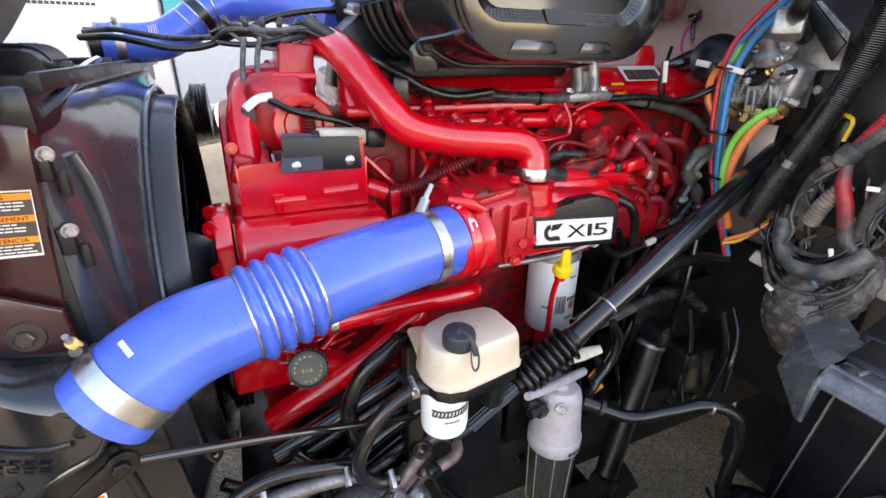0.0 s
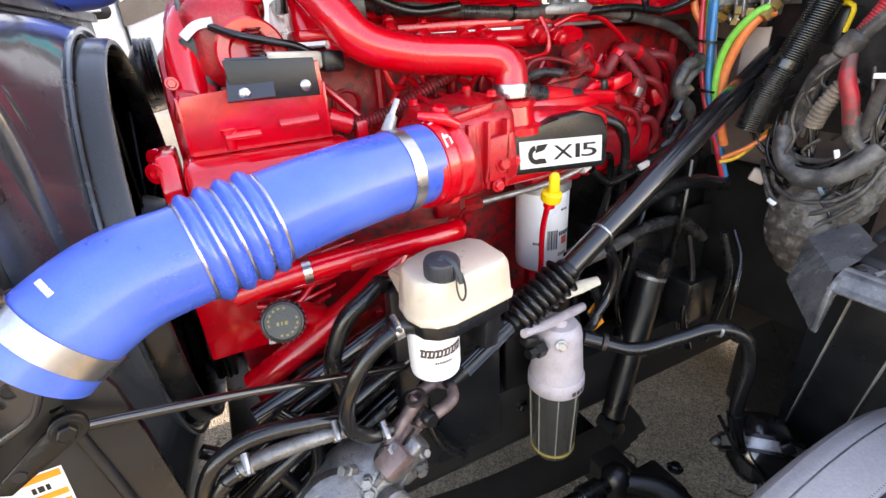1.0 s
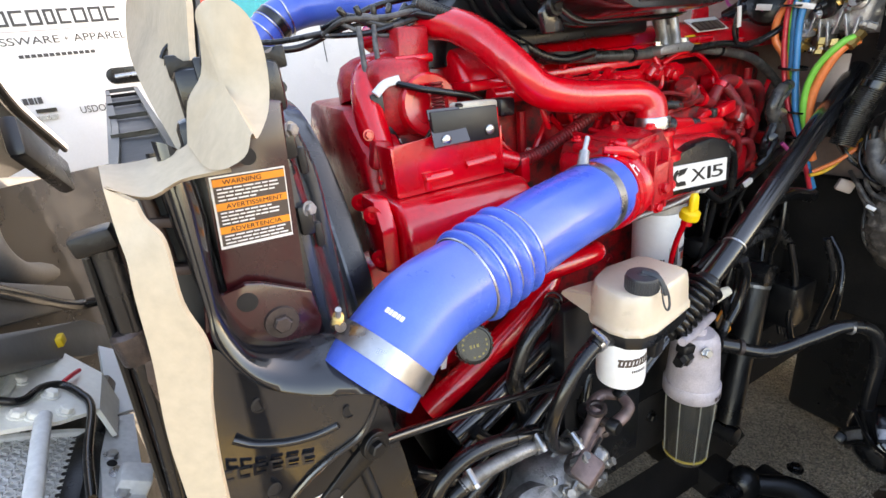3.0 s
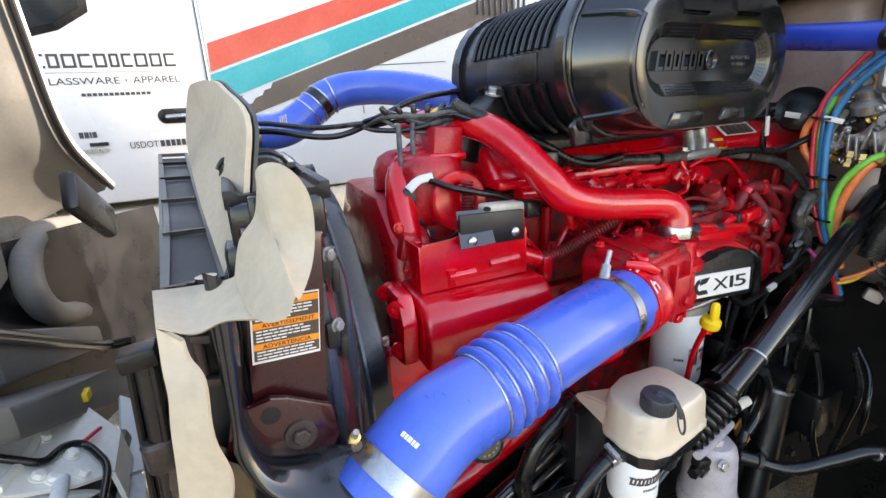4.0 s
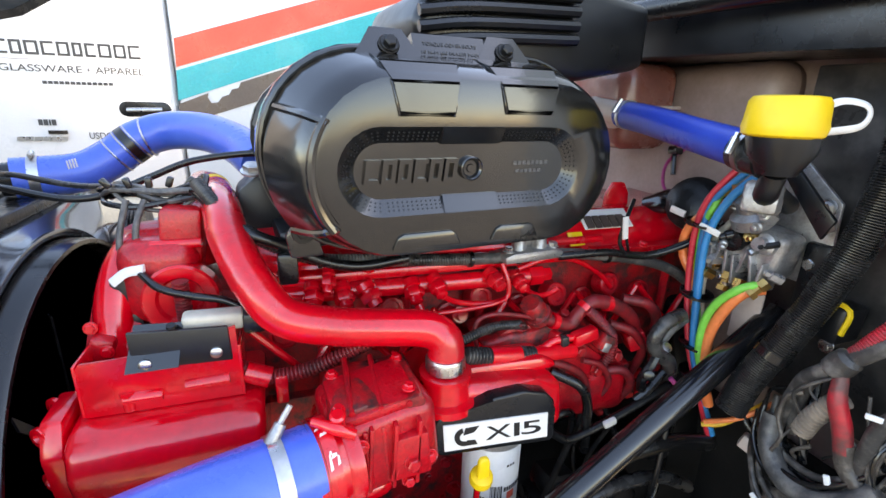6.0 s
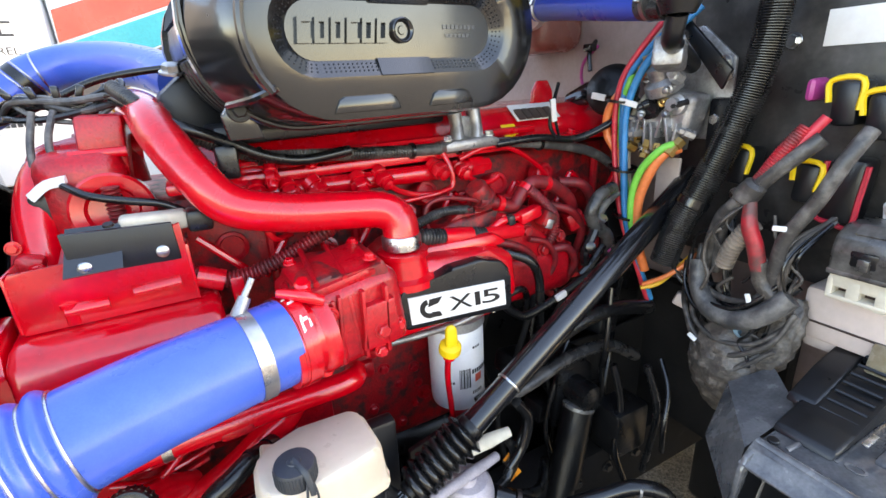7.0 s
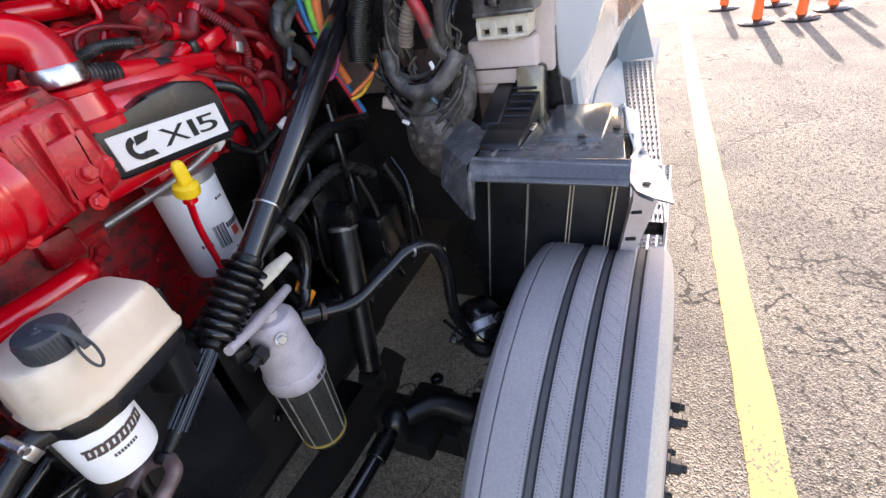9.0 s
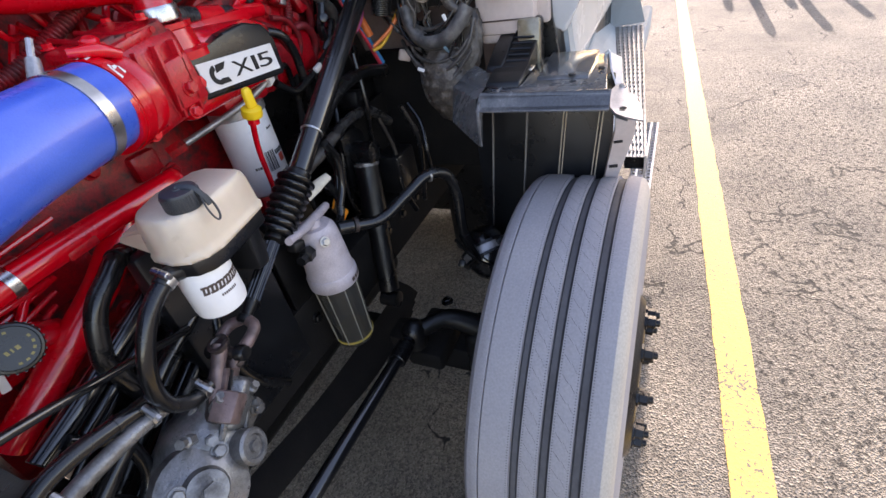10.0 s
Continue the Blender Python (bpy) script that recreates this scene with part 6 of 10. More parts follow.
for u in (0.0, 0.22, 0.44, 0.66, 0.86):
    a, b = V(-0.338, 0.62, 1.655).lerp(V(-0.408, 1.46, 1.735), u), V(-0.284, 0.62, 1.656).lerp(V(-0.348, 1.42, 1.735), u)
    part("ladder_rung", tube([a, b], 0.0045, 4, 1), GLOSS_CAST, ladder)
part("ladder_skirt", plate([(-0.343, 0.622, 1.655), (-0.412, 1.46, 1.735), (-0.43, 1.46, 1.30), (-0.39, 0.65, 1.30)], (0.004, 0.004, 0)), GREY_HOOD, rad_t, "grey side sheet")
part("top_channel", prism([(-0.272, 1.725), (-0.272, 1.745), (-0.262, 1.745), (-0.258, 1.737), (-0.18, 1.737), (-0.175, 1.745), (-0.165, 1.745), (-0.165, 1.725)], "y", 0.62, 1.62, 0.002), GLOSS_CAST, rad_t, "black steel top channel")
for k in range(3):
    part("channel_gusset", box((-0.215, 0.80 + 0.25 * k, 1.745), (0.08, 0.008, 0.012), 0.002), GLOSS_CAST, rad_t)
# shroud: from the square radiator edge to the round fan opening
bm = bmesh.new()
def sq(a, hw, hh, p):
    c, s = math.cos(a), math.sin(a)
    k = (abs(c) ** p + abs(s) ** p) ** (-1 / p)
    return hw * c * k, hh * s * k
rows = []
for x, hw, hh, p in ((-0.200, 0.486, 0.430, 16), (-0.186, 0.486, 0.430, 14), (-0.180, 0.480, 0.427, 10), (-0.172, 0.466, 0.423, 7), (-0.160, 0.446, 0.418, 4.6), (-0.152, 0.430, 0.413, 3.3), (-0.143, 0.416, 0.409, 2.6), (-0.135, 0.407, 0.405, 2.2), (-0.130, 0.405, 0.405, 2.0), (-0.128, 0.4075, 0.4075, 2.0), (-0.124, 0.4075, 0.4075, 2.0), (-0.123, 0.404, 0.404, 2.0), (-0.125, 0.396, 0.396, 2.0), (-0.133, 0.390, 0.390, 2.0), (-0.160, 0.388, 0.388, 2.0)):
    rows.append([(x, 1.10 + u, 1.295 + v) for u, v in [sq(2 * math.pi * k / 96, hw, hh, p) for k in range(96)]])
grow(bm, [v for r in rows for v in r], [(i * 96 + k, i * 96 + (k + 1) % 96, (i + 1) * 96 + (k + 1) % 96, (i + 1) * 96 + k) for i in range(len(rows) - 1) for k in range(96)])
part("fan_shroud", bm, FAN_PLASTIC, rad_t, "smooth black plastic fan shroud", sharp=50)
part("corner_pocket", prism([(0.790, 1.676), (0.842, 1.690), (0.850, 1.668), (0.815, 1.652)], "x", -0.188, -0.170, 0.004), LABEL_K, rad_t, "dark pocket in the shroud corner")
part("corner_facet", prism([(0.700, 1.664), (0.742, 1.686), (0.790, 1.678), (0.812, 1.650), (0.760, 1.630)], "x", -0.190, -0.164, 0.010, seg=3), FAN_PLASTIC, rad_t)
part("shroud_brow", tube([(-0.176, 0.622, 1.706), (-0.172, 0.70, 1.718), (-0.172, 0.839, 1.742), (-0.176, 0.95, 1.750)], 0.006, 8, 4), FAN_PLASTIC, rad_t, "raised shroud brow")
for y, r in ((0.665, 0.010), (0.715, 0.007)):
    part("shroud_rib", tube([(-0.170, y, 1.655), (-0.158, y + 0.004, 1.60), (-0.156, y + 0.006, 1.48), (-0.160, y + 0.004, 1.36), (-0.170, y, 1.28)], r, 10, 5), FAN_PLASTIC, rad_t)
part("fan_ring", lathe([(0.380, 0.0), (0.389, 0.0), (0.387, 0.034), (0.384, 0.040), (0.376, 0.040), (0.374, 0.034), (0.374, 0.0)], (-0.128, 1.10, 1.295), (1, 0, 0), 64), RUBBER, rad_t, "black round fan ring")
for z in (1.36, 1.58, 1.665):
    part("shroud_clip", box((-0.184, 0.616, z - 0.012), (0.016, 0.016, 0.034), 0.004), BLACK, rad_t)
    part("clip_slot", box((-0.172, 0.6215, z - 0.034), (0.010, 0.012, 0.030), 0.004), LABEL_K, rad_t)
    part("shroud_bolt", bolt((-0.179, 0.612, z), (0.5, -0.8, 0), 0.0065), DULL_ALU, rad_t)
cover = part("ribbed_cover", loft([stadium(-0.232, 1.742, 0.085 * k, 0.050 * k, 8) for k in (0.86, 1.0, 1.0, 0.86)], [0.760, 0.768, 0.842, 0.850]), BLACK, rad_t, "ribbed black cover on the top tank")
for k in range(6):
    part("cover_rib", tube([(x, 0.773 + k * 0.013, z) for x, z in stadium(-0.232, 1.742, 0.088, 0.053, 8) if z > 1.742], 0.0032, 6, 2), BLACK, cover)
# warning label on the side plate
LR, LU = V(0.999, 0.0, -0.035).normalized(), V(0.105, 0.0, 0.99).normalized()
lo = V(-0.2735, 0.5985, 1.563)
lab = part("warning_label", bars(lo, LR, LU, [0.0705], 0, 0.0725, 0.001), LABEL_W, rad_t, "white, orange and dark brown warning label")
ln = LR.cross(LU)
part("label_ground", bars(lo + LR * 0.002 + LU * 0.003 + ln * 0.0008, LR, LU, [0.0675], 0, 0.068, 0.0006), LABEL_T, lab)
for k, (word, w) in enumerate((("ADVERTENCIA", 0.050), ("AVERTISSEMENT", 0.054), ("WARNING", 0.036))):
    o = lo + LR * 0.002 + LU * (0.0155 + 0.0235 * k) + ln * 0.0013
    part("label_band", bars(o, LR, LU, [0.0675], 0, 0.0072, 0.0006), LABEL_O, lab)
    part("label_word", letters(word, w, o + LR * 0.009 + LU * 0.0014 + ln * 0.0005, LR, LU, 0.0005, 0.0045), LABEL_K, lab)
    for j in range(4):
        rg = random.Random(k * 7 + j)
        ws = [rg.uniform(0.004, 0.010) for _ in range(7 - (j == 3) * 3)]
        part("label_text", bars(o + LR * 0.003 - LU * (0.0034 + 0.0036 * j), LR, LU, ws, 0.0012, 0.0014, 0.0006), LABEL_W, lab)
# curved frame tube and mounting plate
part("mount_plate", prism([(-0.300, 1.530), (-0.286, 1.517), (-0.262, 1.527), (-0.246, 1.522), (-0.200, 1.497), (-0.196, 1.455), (-0.21, 1.43), (-0.29, 1.43), (-0.315, 1.47)], "y", 0.585, 0.593, 0.003), RED_REFLECTION, rad_t, "black mounting plate, red reflection put into its colour")
part("mount_hole", disc((-0.265, 0.5852, 1.506), (0, -1, 0), 0.0105, 0.001, 0.0003), LABEL_K, rad_t)
part("mount_bolt", bolt((-0.238, 0.585, 1.473), (0, -1, 0), 0.010, lathe([(0.0185, 0), (0.0175, 0.004), (0, 0.004)], (-0.238, 0.585, 1.473), (0, -1, 0), 24)), GREASY, rad_t, "dull flange bolt")
# moulded frame edge: a broad rounded band that swells towards the outside
outer, _ = spline([V(-0.302, 0.590, 1.675), V(-0.302, 0.585, 1.640), V(-0.303, 0.570, 1.524), V(-0.304, 0.560, 1.484), V(-0.279, 0.545, 1.438), V(-0.238, 0.530, 1.414), V(-0.179, 0.512, 1.396), V(-0.166, 0.506, 1.378)], 6)
inner, _ = spline([V(-0.279, 0.596, 1.66), V(-0.279, 0.592, 1.604), V(-0.285, 0.590, 1.551), V(-0.285, 0.588, 1.513), V(-0.275, 0.588, 1.473), V(-0.249, 0.582, 1.452), V(-0.213, 0.568, 1.449), V(-0.185, 0.552, 1.448)], 6)
n = min(len(outer), len(inner))
bm = bmesh.new()
rows = []
for i in range(n):
    o, q = outer[i], inner[i]
    away = V(0.15, -0.9, 0.25).normalized()
    fade = min(1, (n - 1 - i) / 8)
    rows.append([o + V(0, 0.012, -0.012)] + [o + (q - o) * u + away * (0.016 * fade * math.sin(math.pi * (0.12 + 0.88 * u)) ** 0.8) for u in [k / 7 for k in range(8)]] + [q + V(0.002, 0.02, -0.004)])
m = len(rows[0])
grow(bm, [v for r in rows for v in r], [(i * m + k, i * m + k + 1, (i + 1) * m + k + 1, (i + 1) * m + k) for i in range(n - 1) for k in range(m - 1)])
part("frame_edge", bm, SHROUD, rad_t, "broad moulded black frame edge", sharp=70)
bm = bmesh.new()
rows = []
outline = [(-0.320, 1.486), (-0.304, 1.476), (-0.279, 1.438), (-0.238, 1.414), (-0.205, 1.404), (-0.179, 1.396), (-0.166, 1.378)]
def depth(x):
    """How far across the panel lies: it swells outwards towards its tip."""
    u = min(1.0, max(0.0, (x + 0.345) / 0.19))
    return 0.572 - 0.062 * u ** 1.25
def right_edge(z):
    """The side panel's edge sweeps inwards below its tip."""
    pts = [(1.40, -0.164), (1.375, -0.168), (1.338, -0.190), (1.315, -0.225), (1.293, -0.255), (1.25, -0.290), (1.15, -0.312), (1.0, -0.325)]
    for (za, xa), (zb, xb) in zip(pts, pts[1:]):
        if z >= zb:
            return xa + (xb - xa) * (za - z) / (za - zb)
    return pts[-1][1]
NR = 26
for f in [k / NR for k in range(NR + 1)]:
    r = []
    for i, (x, z) in enumerate(outline):
        zz = z + (1.03 - z) * f
        lim = right_edge(zz) - 0.0022 * (6 - i)
        px = min(x, lim) - (0.01 + 0.09 * f if i == 0 else 0)
        r.append((px, depth(px) + 0.03 * f * f + (0.012 if i == 0 else 0), zz))
    rows.append(r)
back = [[(x, y + 0.02, z) for x, y, z in r] for r in rows]
n = 7
fs = [(i * n + k, i * n + k + 1, (i + 1) * n + k + 1, (i + 1) * n + k) for i in range(NR) for k in range(n - 1)]
m0 = (NR + 1) * n
grow(bm, [v for r in rows for v in r] + [v for r in back for v in r], fs + [tuple(m0 + q for q in f) for f in fs] + [(i * n + n - 1, (i + 1) * n + n - 1, m0 + (i + 1) * n + n - 1, m0 + i * n + n - 1) for i in range(NR)])
panel = part("side_panel", bm, SHROUD, rad_t, "black moulded side panel with raised marks", sharp=60)
def panel_y(x):
    return depth(x) - 0.0005
ex = [-0.343 + 0.0165 * k for k in range(6)]
for k, x in enumerate(ex):
    o = V(x, panel_y(x), 1.3165 - 0.0006 * k)
    frames("maker_emboss", o, V(0.0165, panel_y(x + 0.0165) - panel_y(x), -0.0006), (0.05, 0, 1), [0.0132], 0, 0.0150, 0.0022, SHROUD, panel, 0.0034, 0.002)
bead = []
for x, z in ((-0.318, 1.366), (-0.300, 1.354), (-0.271, 1.347), (-0.240, 1.348), (-0.214, 1.356)):
    bead.append((x, panel_y(x) + 0.001, z))
part("raised_bead", tube(bead, 0.0042, 10, 6), SHROUD, panel, "raised moulded bead")
for x, z in ((-0.284, 1.403), (-0.201, 1.372), (-0.296, 1.286)):
    part("dimple", lathe([(0.0085, 0), (0.0085, 0.0015), (0.0065, 0.002), (0.006, 0.0006), (0, 0.0006)], (x, panel_y(x) + 0.0005, z), (0.3, -0.95, 0.05), 20), LABEL_K, panel)
part("panel_edge_bead", tube([(right_edge(z) - 0.003, depth(right_edge(z)) - 0.001, z) for z in (1.385, 1.36, 1.335, 1.31, 1.285, 1.25, 1.20, 1.12)], 0.0035, 8, 4), SHROUD, panel, "rolled panel edge")
part("lower_leaf", prism([(-0.34, 1.36), (-0.165, 1.37), (-0.140, 1.30), (-0.132, 1.22), (-0.122, 1.10), (-0.118, 0.90), (-0.34, 0.90)], "y", 0.588, 0.600, 0.004), BLACK, rad_t)
part("leaf_fold", tube([(-0.200, 0.586, 1.30), (-0.188, 0.586, 1.22), (-0.176, 0.586, 1.12), (-0.170, 0.586, 1.0)], 0.007, 10, 4), BLACK, rad_t)
part("rod_arm", prism([(-0.168, 1.302), (-0.178, 1.318), (-0.205, 1.300), (-0.252, 1.262), (-0.262, 1.246), (-0.250, 1.240), (-0.215, 1.262), (-0.176, 1.285)], "y", 0.538, 0.545, 0.002), GLOSS_CAST, rad_t)
part("arm_hole", disc((-0.236, 0.5375, 1.262), (0, -1, 0), 0.007, 0.0006, 0.0002), LABEL_K, rad_t)
lr2, lu2 = V(0.063, 0, 0.001).normalized(), V(0.004, 0, 0.062).normalized()
low = part("lower_label", bars(V(-0.292, 0.5875, 1.158), lr2, lu2, [0.065], 0, 0.062, 0.0012), LABEL_W, rad_t, "white and orange label")
for v, h in ((0.050, 0.010), (0.020, 0.009), (0.004, 0.009)):
    part("lower_label_band", bars(V(-0.2895, 0.5862, 1.158) + lu2 * v, lr2, lu2, [0.060], 0, h, 0.0006), LABEL_O, low)
part("lower_label_mark", bars(V(-0.262, 0.5862, 1.158) + lu2 * 0.034, lr2, lu2, [0.004, 0.006, 0.004], 0.002, 0.009, 0.0006), LABEL_K, low)
part("tie_rod", tube([(-0.195, 0.548, 1.294), (-0.161, 0.565, 1.278), (-0.012, 0.597, 1.226), (0.13, 0.635, 1.165), (0.24, 0.668, 1.115)], 0.0068, 14, 4), GLOSS, rad_t, "black painted stay rod")
part("rod_bracket", bolt((-0.180, 0.536, 1.303), (0.25, -0.95, 0), 0.010, disc((-0.180, 0.544, 1.303), (0.25, -0.95, 0), 0.018, 0.010)), GLOSS_CAST, rad_t)
# rubber air seals, dusty tan
seal = thing("air_seal", (-0.33, 0.6, 1.3), "dusty tan rubber air baffle around the radiator edge", "rubber seal")
def ribbon(name, left, right, off, parent, label=""):
    """A rubber strip between two edges."""
    l, _ = spline(left, 5)
    r, _ = spline(right, 5)
    off = Vector(off)
    n = len(l)
    bm = bmesh.new()
    mid = [(a + b) / 2 for a, b in zip(l, r)]
    rows = l + mid + r
    top = rows + [v + off for v in rows]
    f = [(k * n + i, k * n + i + 1, (k + 1) * n + i + 1, (k + 1) * n + i) for k in range(2) for i in range(n - 1)]
    m = 3 * n
    f += [tuple(m + q for q in g) for g in f]
    f += [(i, i + 1, m + i + 1, m + i) for i in range(n - 1)] + [(2 * n + i, 2 * n + i + 1, m + 2 * n + i + 1, m + 2 * n + i) for i in range(n - 1)]
    grow(bm, top, f)
    return part(name, bm, TAN, parent, label, sharp=60)
ribbon("top_strip", [(-0.346, 0.600, 1.663), (-0.319, 0.600, 1.661), (-0.281, 0.580, 1.667), (-0.266, 0.560, 1.680)], [(-0.337, 0.525, 1.654), (-0.312, 0.530, 1.640), (-0.285, 0.520, 1.650), (-0.250, 0.490, 1.655)], (0, 0.004, -0.003), seal, "tan rubber top strip")
ribbon("vertical_strip", [(-0.337, 0.525, 1.654), (-0.338, 0.515, 1.621), (-0.337, 0.505, 1.6), (-0.34, 0.5, 1.574), (-0.345, 0.497, 1.517), (-0.355, 0.497, 1.449), (-0.36, 0.497, 1.375), (-0.375, 0.5, 1.12)], [(-0.321, 0.52, 1.64), (-0.318, 0.51, 1.627), (-0.309, 0.495, 1.61), (-0.311, 0.487, 1.562), (-0.304, 0.485, 1.518), (-0.317, 0.485, 1.462), (-0.33, 0.485, 1.367), (-0.348, 0.488, 1.12)], (0.002, 0.005, 0), seal, "tan rubber side strip")
def flap(name, edge, mid, off, parent, label):
    """A rubber flap: a rounded outline drawn in to its middle."""
    mid, off = Vector(mid), Vector(off)
    q, _ = spline(list(edge) + [edge[0]], 4)
    q = q[:-1]
    n = len(q)
    inner = [v.lerp(mid, 0.5) for v in q]
    v = q + inner + [mid]
    m = len(v)
    f = [(k, (k + 1) % n, n + (k + 1) % n, n + k) for k in range(n)] + [(n + k, n + (k + 1) % n, 2 * n) for k in range(n)]
    bm = bmesh.new()
    grow(bm, v + [c + off for c in v], f + [tuple(m + i for i in g) for g in f] + [(k, (k + 1) % n, m + (k + 1) % n, m + k) for k in range(n)])
    return part(name, bm, TAN, parent, label, sharp=50)
flap("ear_flap", [(-0.272, 0.556, 1.672), (-0.262, 0.565, 1.705), (-0.246, 0.565, 1.725), (-0.240, 0.556, 1.751), (-0.238, 0.546, 1.770), (-0.225, 0.528, 1.776), (-0.212, 0.513, 1.766), (-0.204, 0.508, 1.746), (-0.205, 0.504, 1.717), (-0.213, 0.492, 1.692), (-0.228, 0.468, 1.676), (-0.232, 0.463, 1.680), (-0.241, 0.462, 1.665), (-0.262, 0.495, 1.656)], (-0.236, 0.525, 1.715), (-0.002, 0.006, 0), seal, "rounded tan rubber ear")
flap("upright_flap", [(-0.284, 0.622, 1.660), (-0.262, 0.630, 1.700), (-0.246, 0.66, 1.76), (-0.236, 0.69, 1.815), (-0.250, 0.86, 1.852), (-0.262, 0.97, 1.872), (-0.290, 1.12, 1.880), (-0.308, 1.20, 1.870), (-0.318, 1.05, 1.79), (-0.305, 0.82, 1.725)], (-0.272, 0.86, 1.79), (0.006, 0.002, 0), seal, "stiff tan rubber flap")
flap("upright_backing", [(-0.270, 0.656, 1.672), (-0.253, 0.641, 1.700), (-0.237, 0.661, 1.76), (-0.227, 0.691, 1.815), (-0.241, 0.861, 1.852), (-0.253, 0.971, 1.872), (-0.281, 1.121, 1.880), (-0.299, 1.201, 1.870), (-0.309, 1.051, 1.79), (-0.296, 0.821, 1.725)], (-0.263, 0.861, 1.79), (0.004, 0.001, 0), seal, "grey rubber backing").data.materials[0] = FLAP_BACK
part("flap_clip", box((-0.245, 0.60, 1.71), (0.012, 0.012, 0.06), 0.003), BLACK, seal)
# condenser pipes at the radiator front
cond = thing("condenser_pipe", (-0.40, 0.62, 1.2), "black insulated pipe with metal couplings beside the radiator", "pipe")
part("pipe", tube([(-0.366, 0.602, 1.59), (-0.370, 0.600, 1.50), (-0.378, 0.600, 1.40), (-0.393, 0.60, 1.25), (-0.40, 0.60, 1.1)], [0.011, 0.011, 0.009, 0.009, 0.009], 14, 6), RUBBER, cond)
part("side_channel", sheet((-0.381, 0.612, 1.592), (-0.354, 0.606, 1.592), (-0.386, 0.606, 1.10), (-0.415, 0.612, 1.10), 0.02), SOOT, cond, "dark brown radiator side channel")
part("channel_bead", tube([(-0.381, 0.605, 1.585), (-0.390, 0.605, 1.45), (-0.400, 0.605, 1.32), (-0.415, 0.605, 1.10)], 0.004, 8, 3), GLOSS_CAST, cond)
part("channel_cap", box((-0.370, 0.602, 1.600), (0.034, 0.03, 0.02), 0.004, (0, -6, 0)), GLOSS_CAST, cond)
part("coupling", lathe([(0.0145, 0), (0.0155, 0.003), (0.0155, 0.03), (0.012, 0.034)], (-0.372, 0.600, 1.475), (-0.08, 0, 1), 18), GREASY, cond)
part("bracket", box((-0.362, 0.600, 1.455), (0.03, 0.02, 0.06), 0.005, (0, -10, 0)), GREASY, cond)

# ---- power-steering reservoir with its filter ----
ps = thing("steering_reservoir", (0.29, 0.58, 1.27), "milky white fluid reservoir with black cap and strap", "fluid reservoir")
plan = [(0.222, 0.596), (0.220, 0.556), (0.229, 0.530), (0.248, 0.515), (0.274, 0.511), (0.332, 0.521), (0.380, 0.531), (0.389, 0.544), (0.386, 0.618), (0.372, 0.636), (0.292, 0.640), (0.242, 0.620)]
def shrink(p, k, cx=0.298, cy=0.572):
    return [(cx + (x - cx) * k, cy + (y - cy) * k) for x, y in p]
bm = bmesh.new()
lv = [(shrink(plan, 0.94), 1.284), (shrink(plan, 1.0), 1.287), (shrink(plan, 1.022), 1.289), (shrink(plan, 1.022), 1.295), (shrink(plan, 0.992), 1.298), (shrink(plan, 0.982), 1.306), (shrink(plan, 0.955), 1.338), (shrink(plan, 0.935), 1.347), (shrink(plan, 0.905), 1.352), (shrink(plan, 0.86), 1.354)]
n = len(plan)
grow(bm, [(x, y, z) for p, z in lv for x, y in p], [(i * n + k, i * n + (k + 1) % n, (i + 1) * n + (k + 1) % n, (i + 1) * n + k) for i in range(len(lv) - 1) for k in range(n)] + [tuple(range(n)), tuple(range((len(lv) - 1) * n, len(lv) * n))])
bmesh.ops.bevel(bm, geom=[e for e in bm.edges if abs(e.verts[0].co.z - e.verts[1].co.z) > 0.003], offset=0.006, segments=2, affect="EDGES")
part("tank", bm, WHITE_TANK, ps, "milky white plastic tank", sharp=50)
bm = bmesh.new()
grow(bm, [(0.226, 0.570, 1.290), (0.268, 0.628, 1.290), (0.238, 0.690, 1.296), (0.236, 0.576, 1.338), (0.276, 0.622, 1.344), (0.242, 0.686, 1.308)], [(0, 1, 2), (3, 4, 5), (0, 2, 5, 3), (1, 2, 5, 4), (0, 1, 4, 3)])
bmesh.ops.bevel(bm, geom=bm.edges[:], offset=0.003, segments=2, affect="EDGES")
part("tank_spout", bm, WHITE_TANK, ps)
cap = part("filler_cap", lathe([(0.022, 0), (0.0250, 0.003), (0.0250, 0.024), (0.0235, 0.0275), (0.0085, 0.029), (0.0075, 0.0305), (0.004, 0.0305), (0.003, 0.0325), (0, 0.0325)], (0.272, 0.541, 1.352), (0.0, -0.05, 1), 36), CAP_GREY, ps, "dark grey knurled filler cap")
for k in range(40):
    a = 2 * math.pi * k / 40
    part("grip_rib", tube([(0.272 + 0.0249 * math.cos(a), 0.5405 + 0.0249 * math.sin(a), 1.357), (0.272 + 0.0249 * math.cos(a), 0.5400 + 0.0249 * math.sin(a), 1.375)], 0.0009, 5, 1), CAP_GREY, cap)
part("strap_root", tube([(0.272, 0.540, 1.383), (0.279, 0.520, 1.380), (0.283, 0.511, 1.366), (0.284, 0.507, 1.352)], [0.0045, 0.0042, 0.004, 0.0035], 8, 5, flat=0.6), CAP_GREY, cap)
part("cap_strap", tube([(0.280, 0.512, 1.366), (0.277, 0.507, 1.350), (0.278, 0.503, 1.336), (0.282, 0.501, 1.330), (0.287, 0.502, 1.336), (0.289, 0.506, 1.350), (0.287, 0.511, 1.366)], 0.0019, 8, 6, flat=0.7), CAP_GREY, cap, "looped cap strap")
part("strap_band", prism(shrink(plan, 0.95), "z", 1.262, 1.286, 0.003), BLACK, ps, "black mounting band")
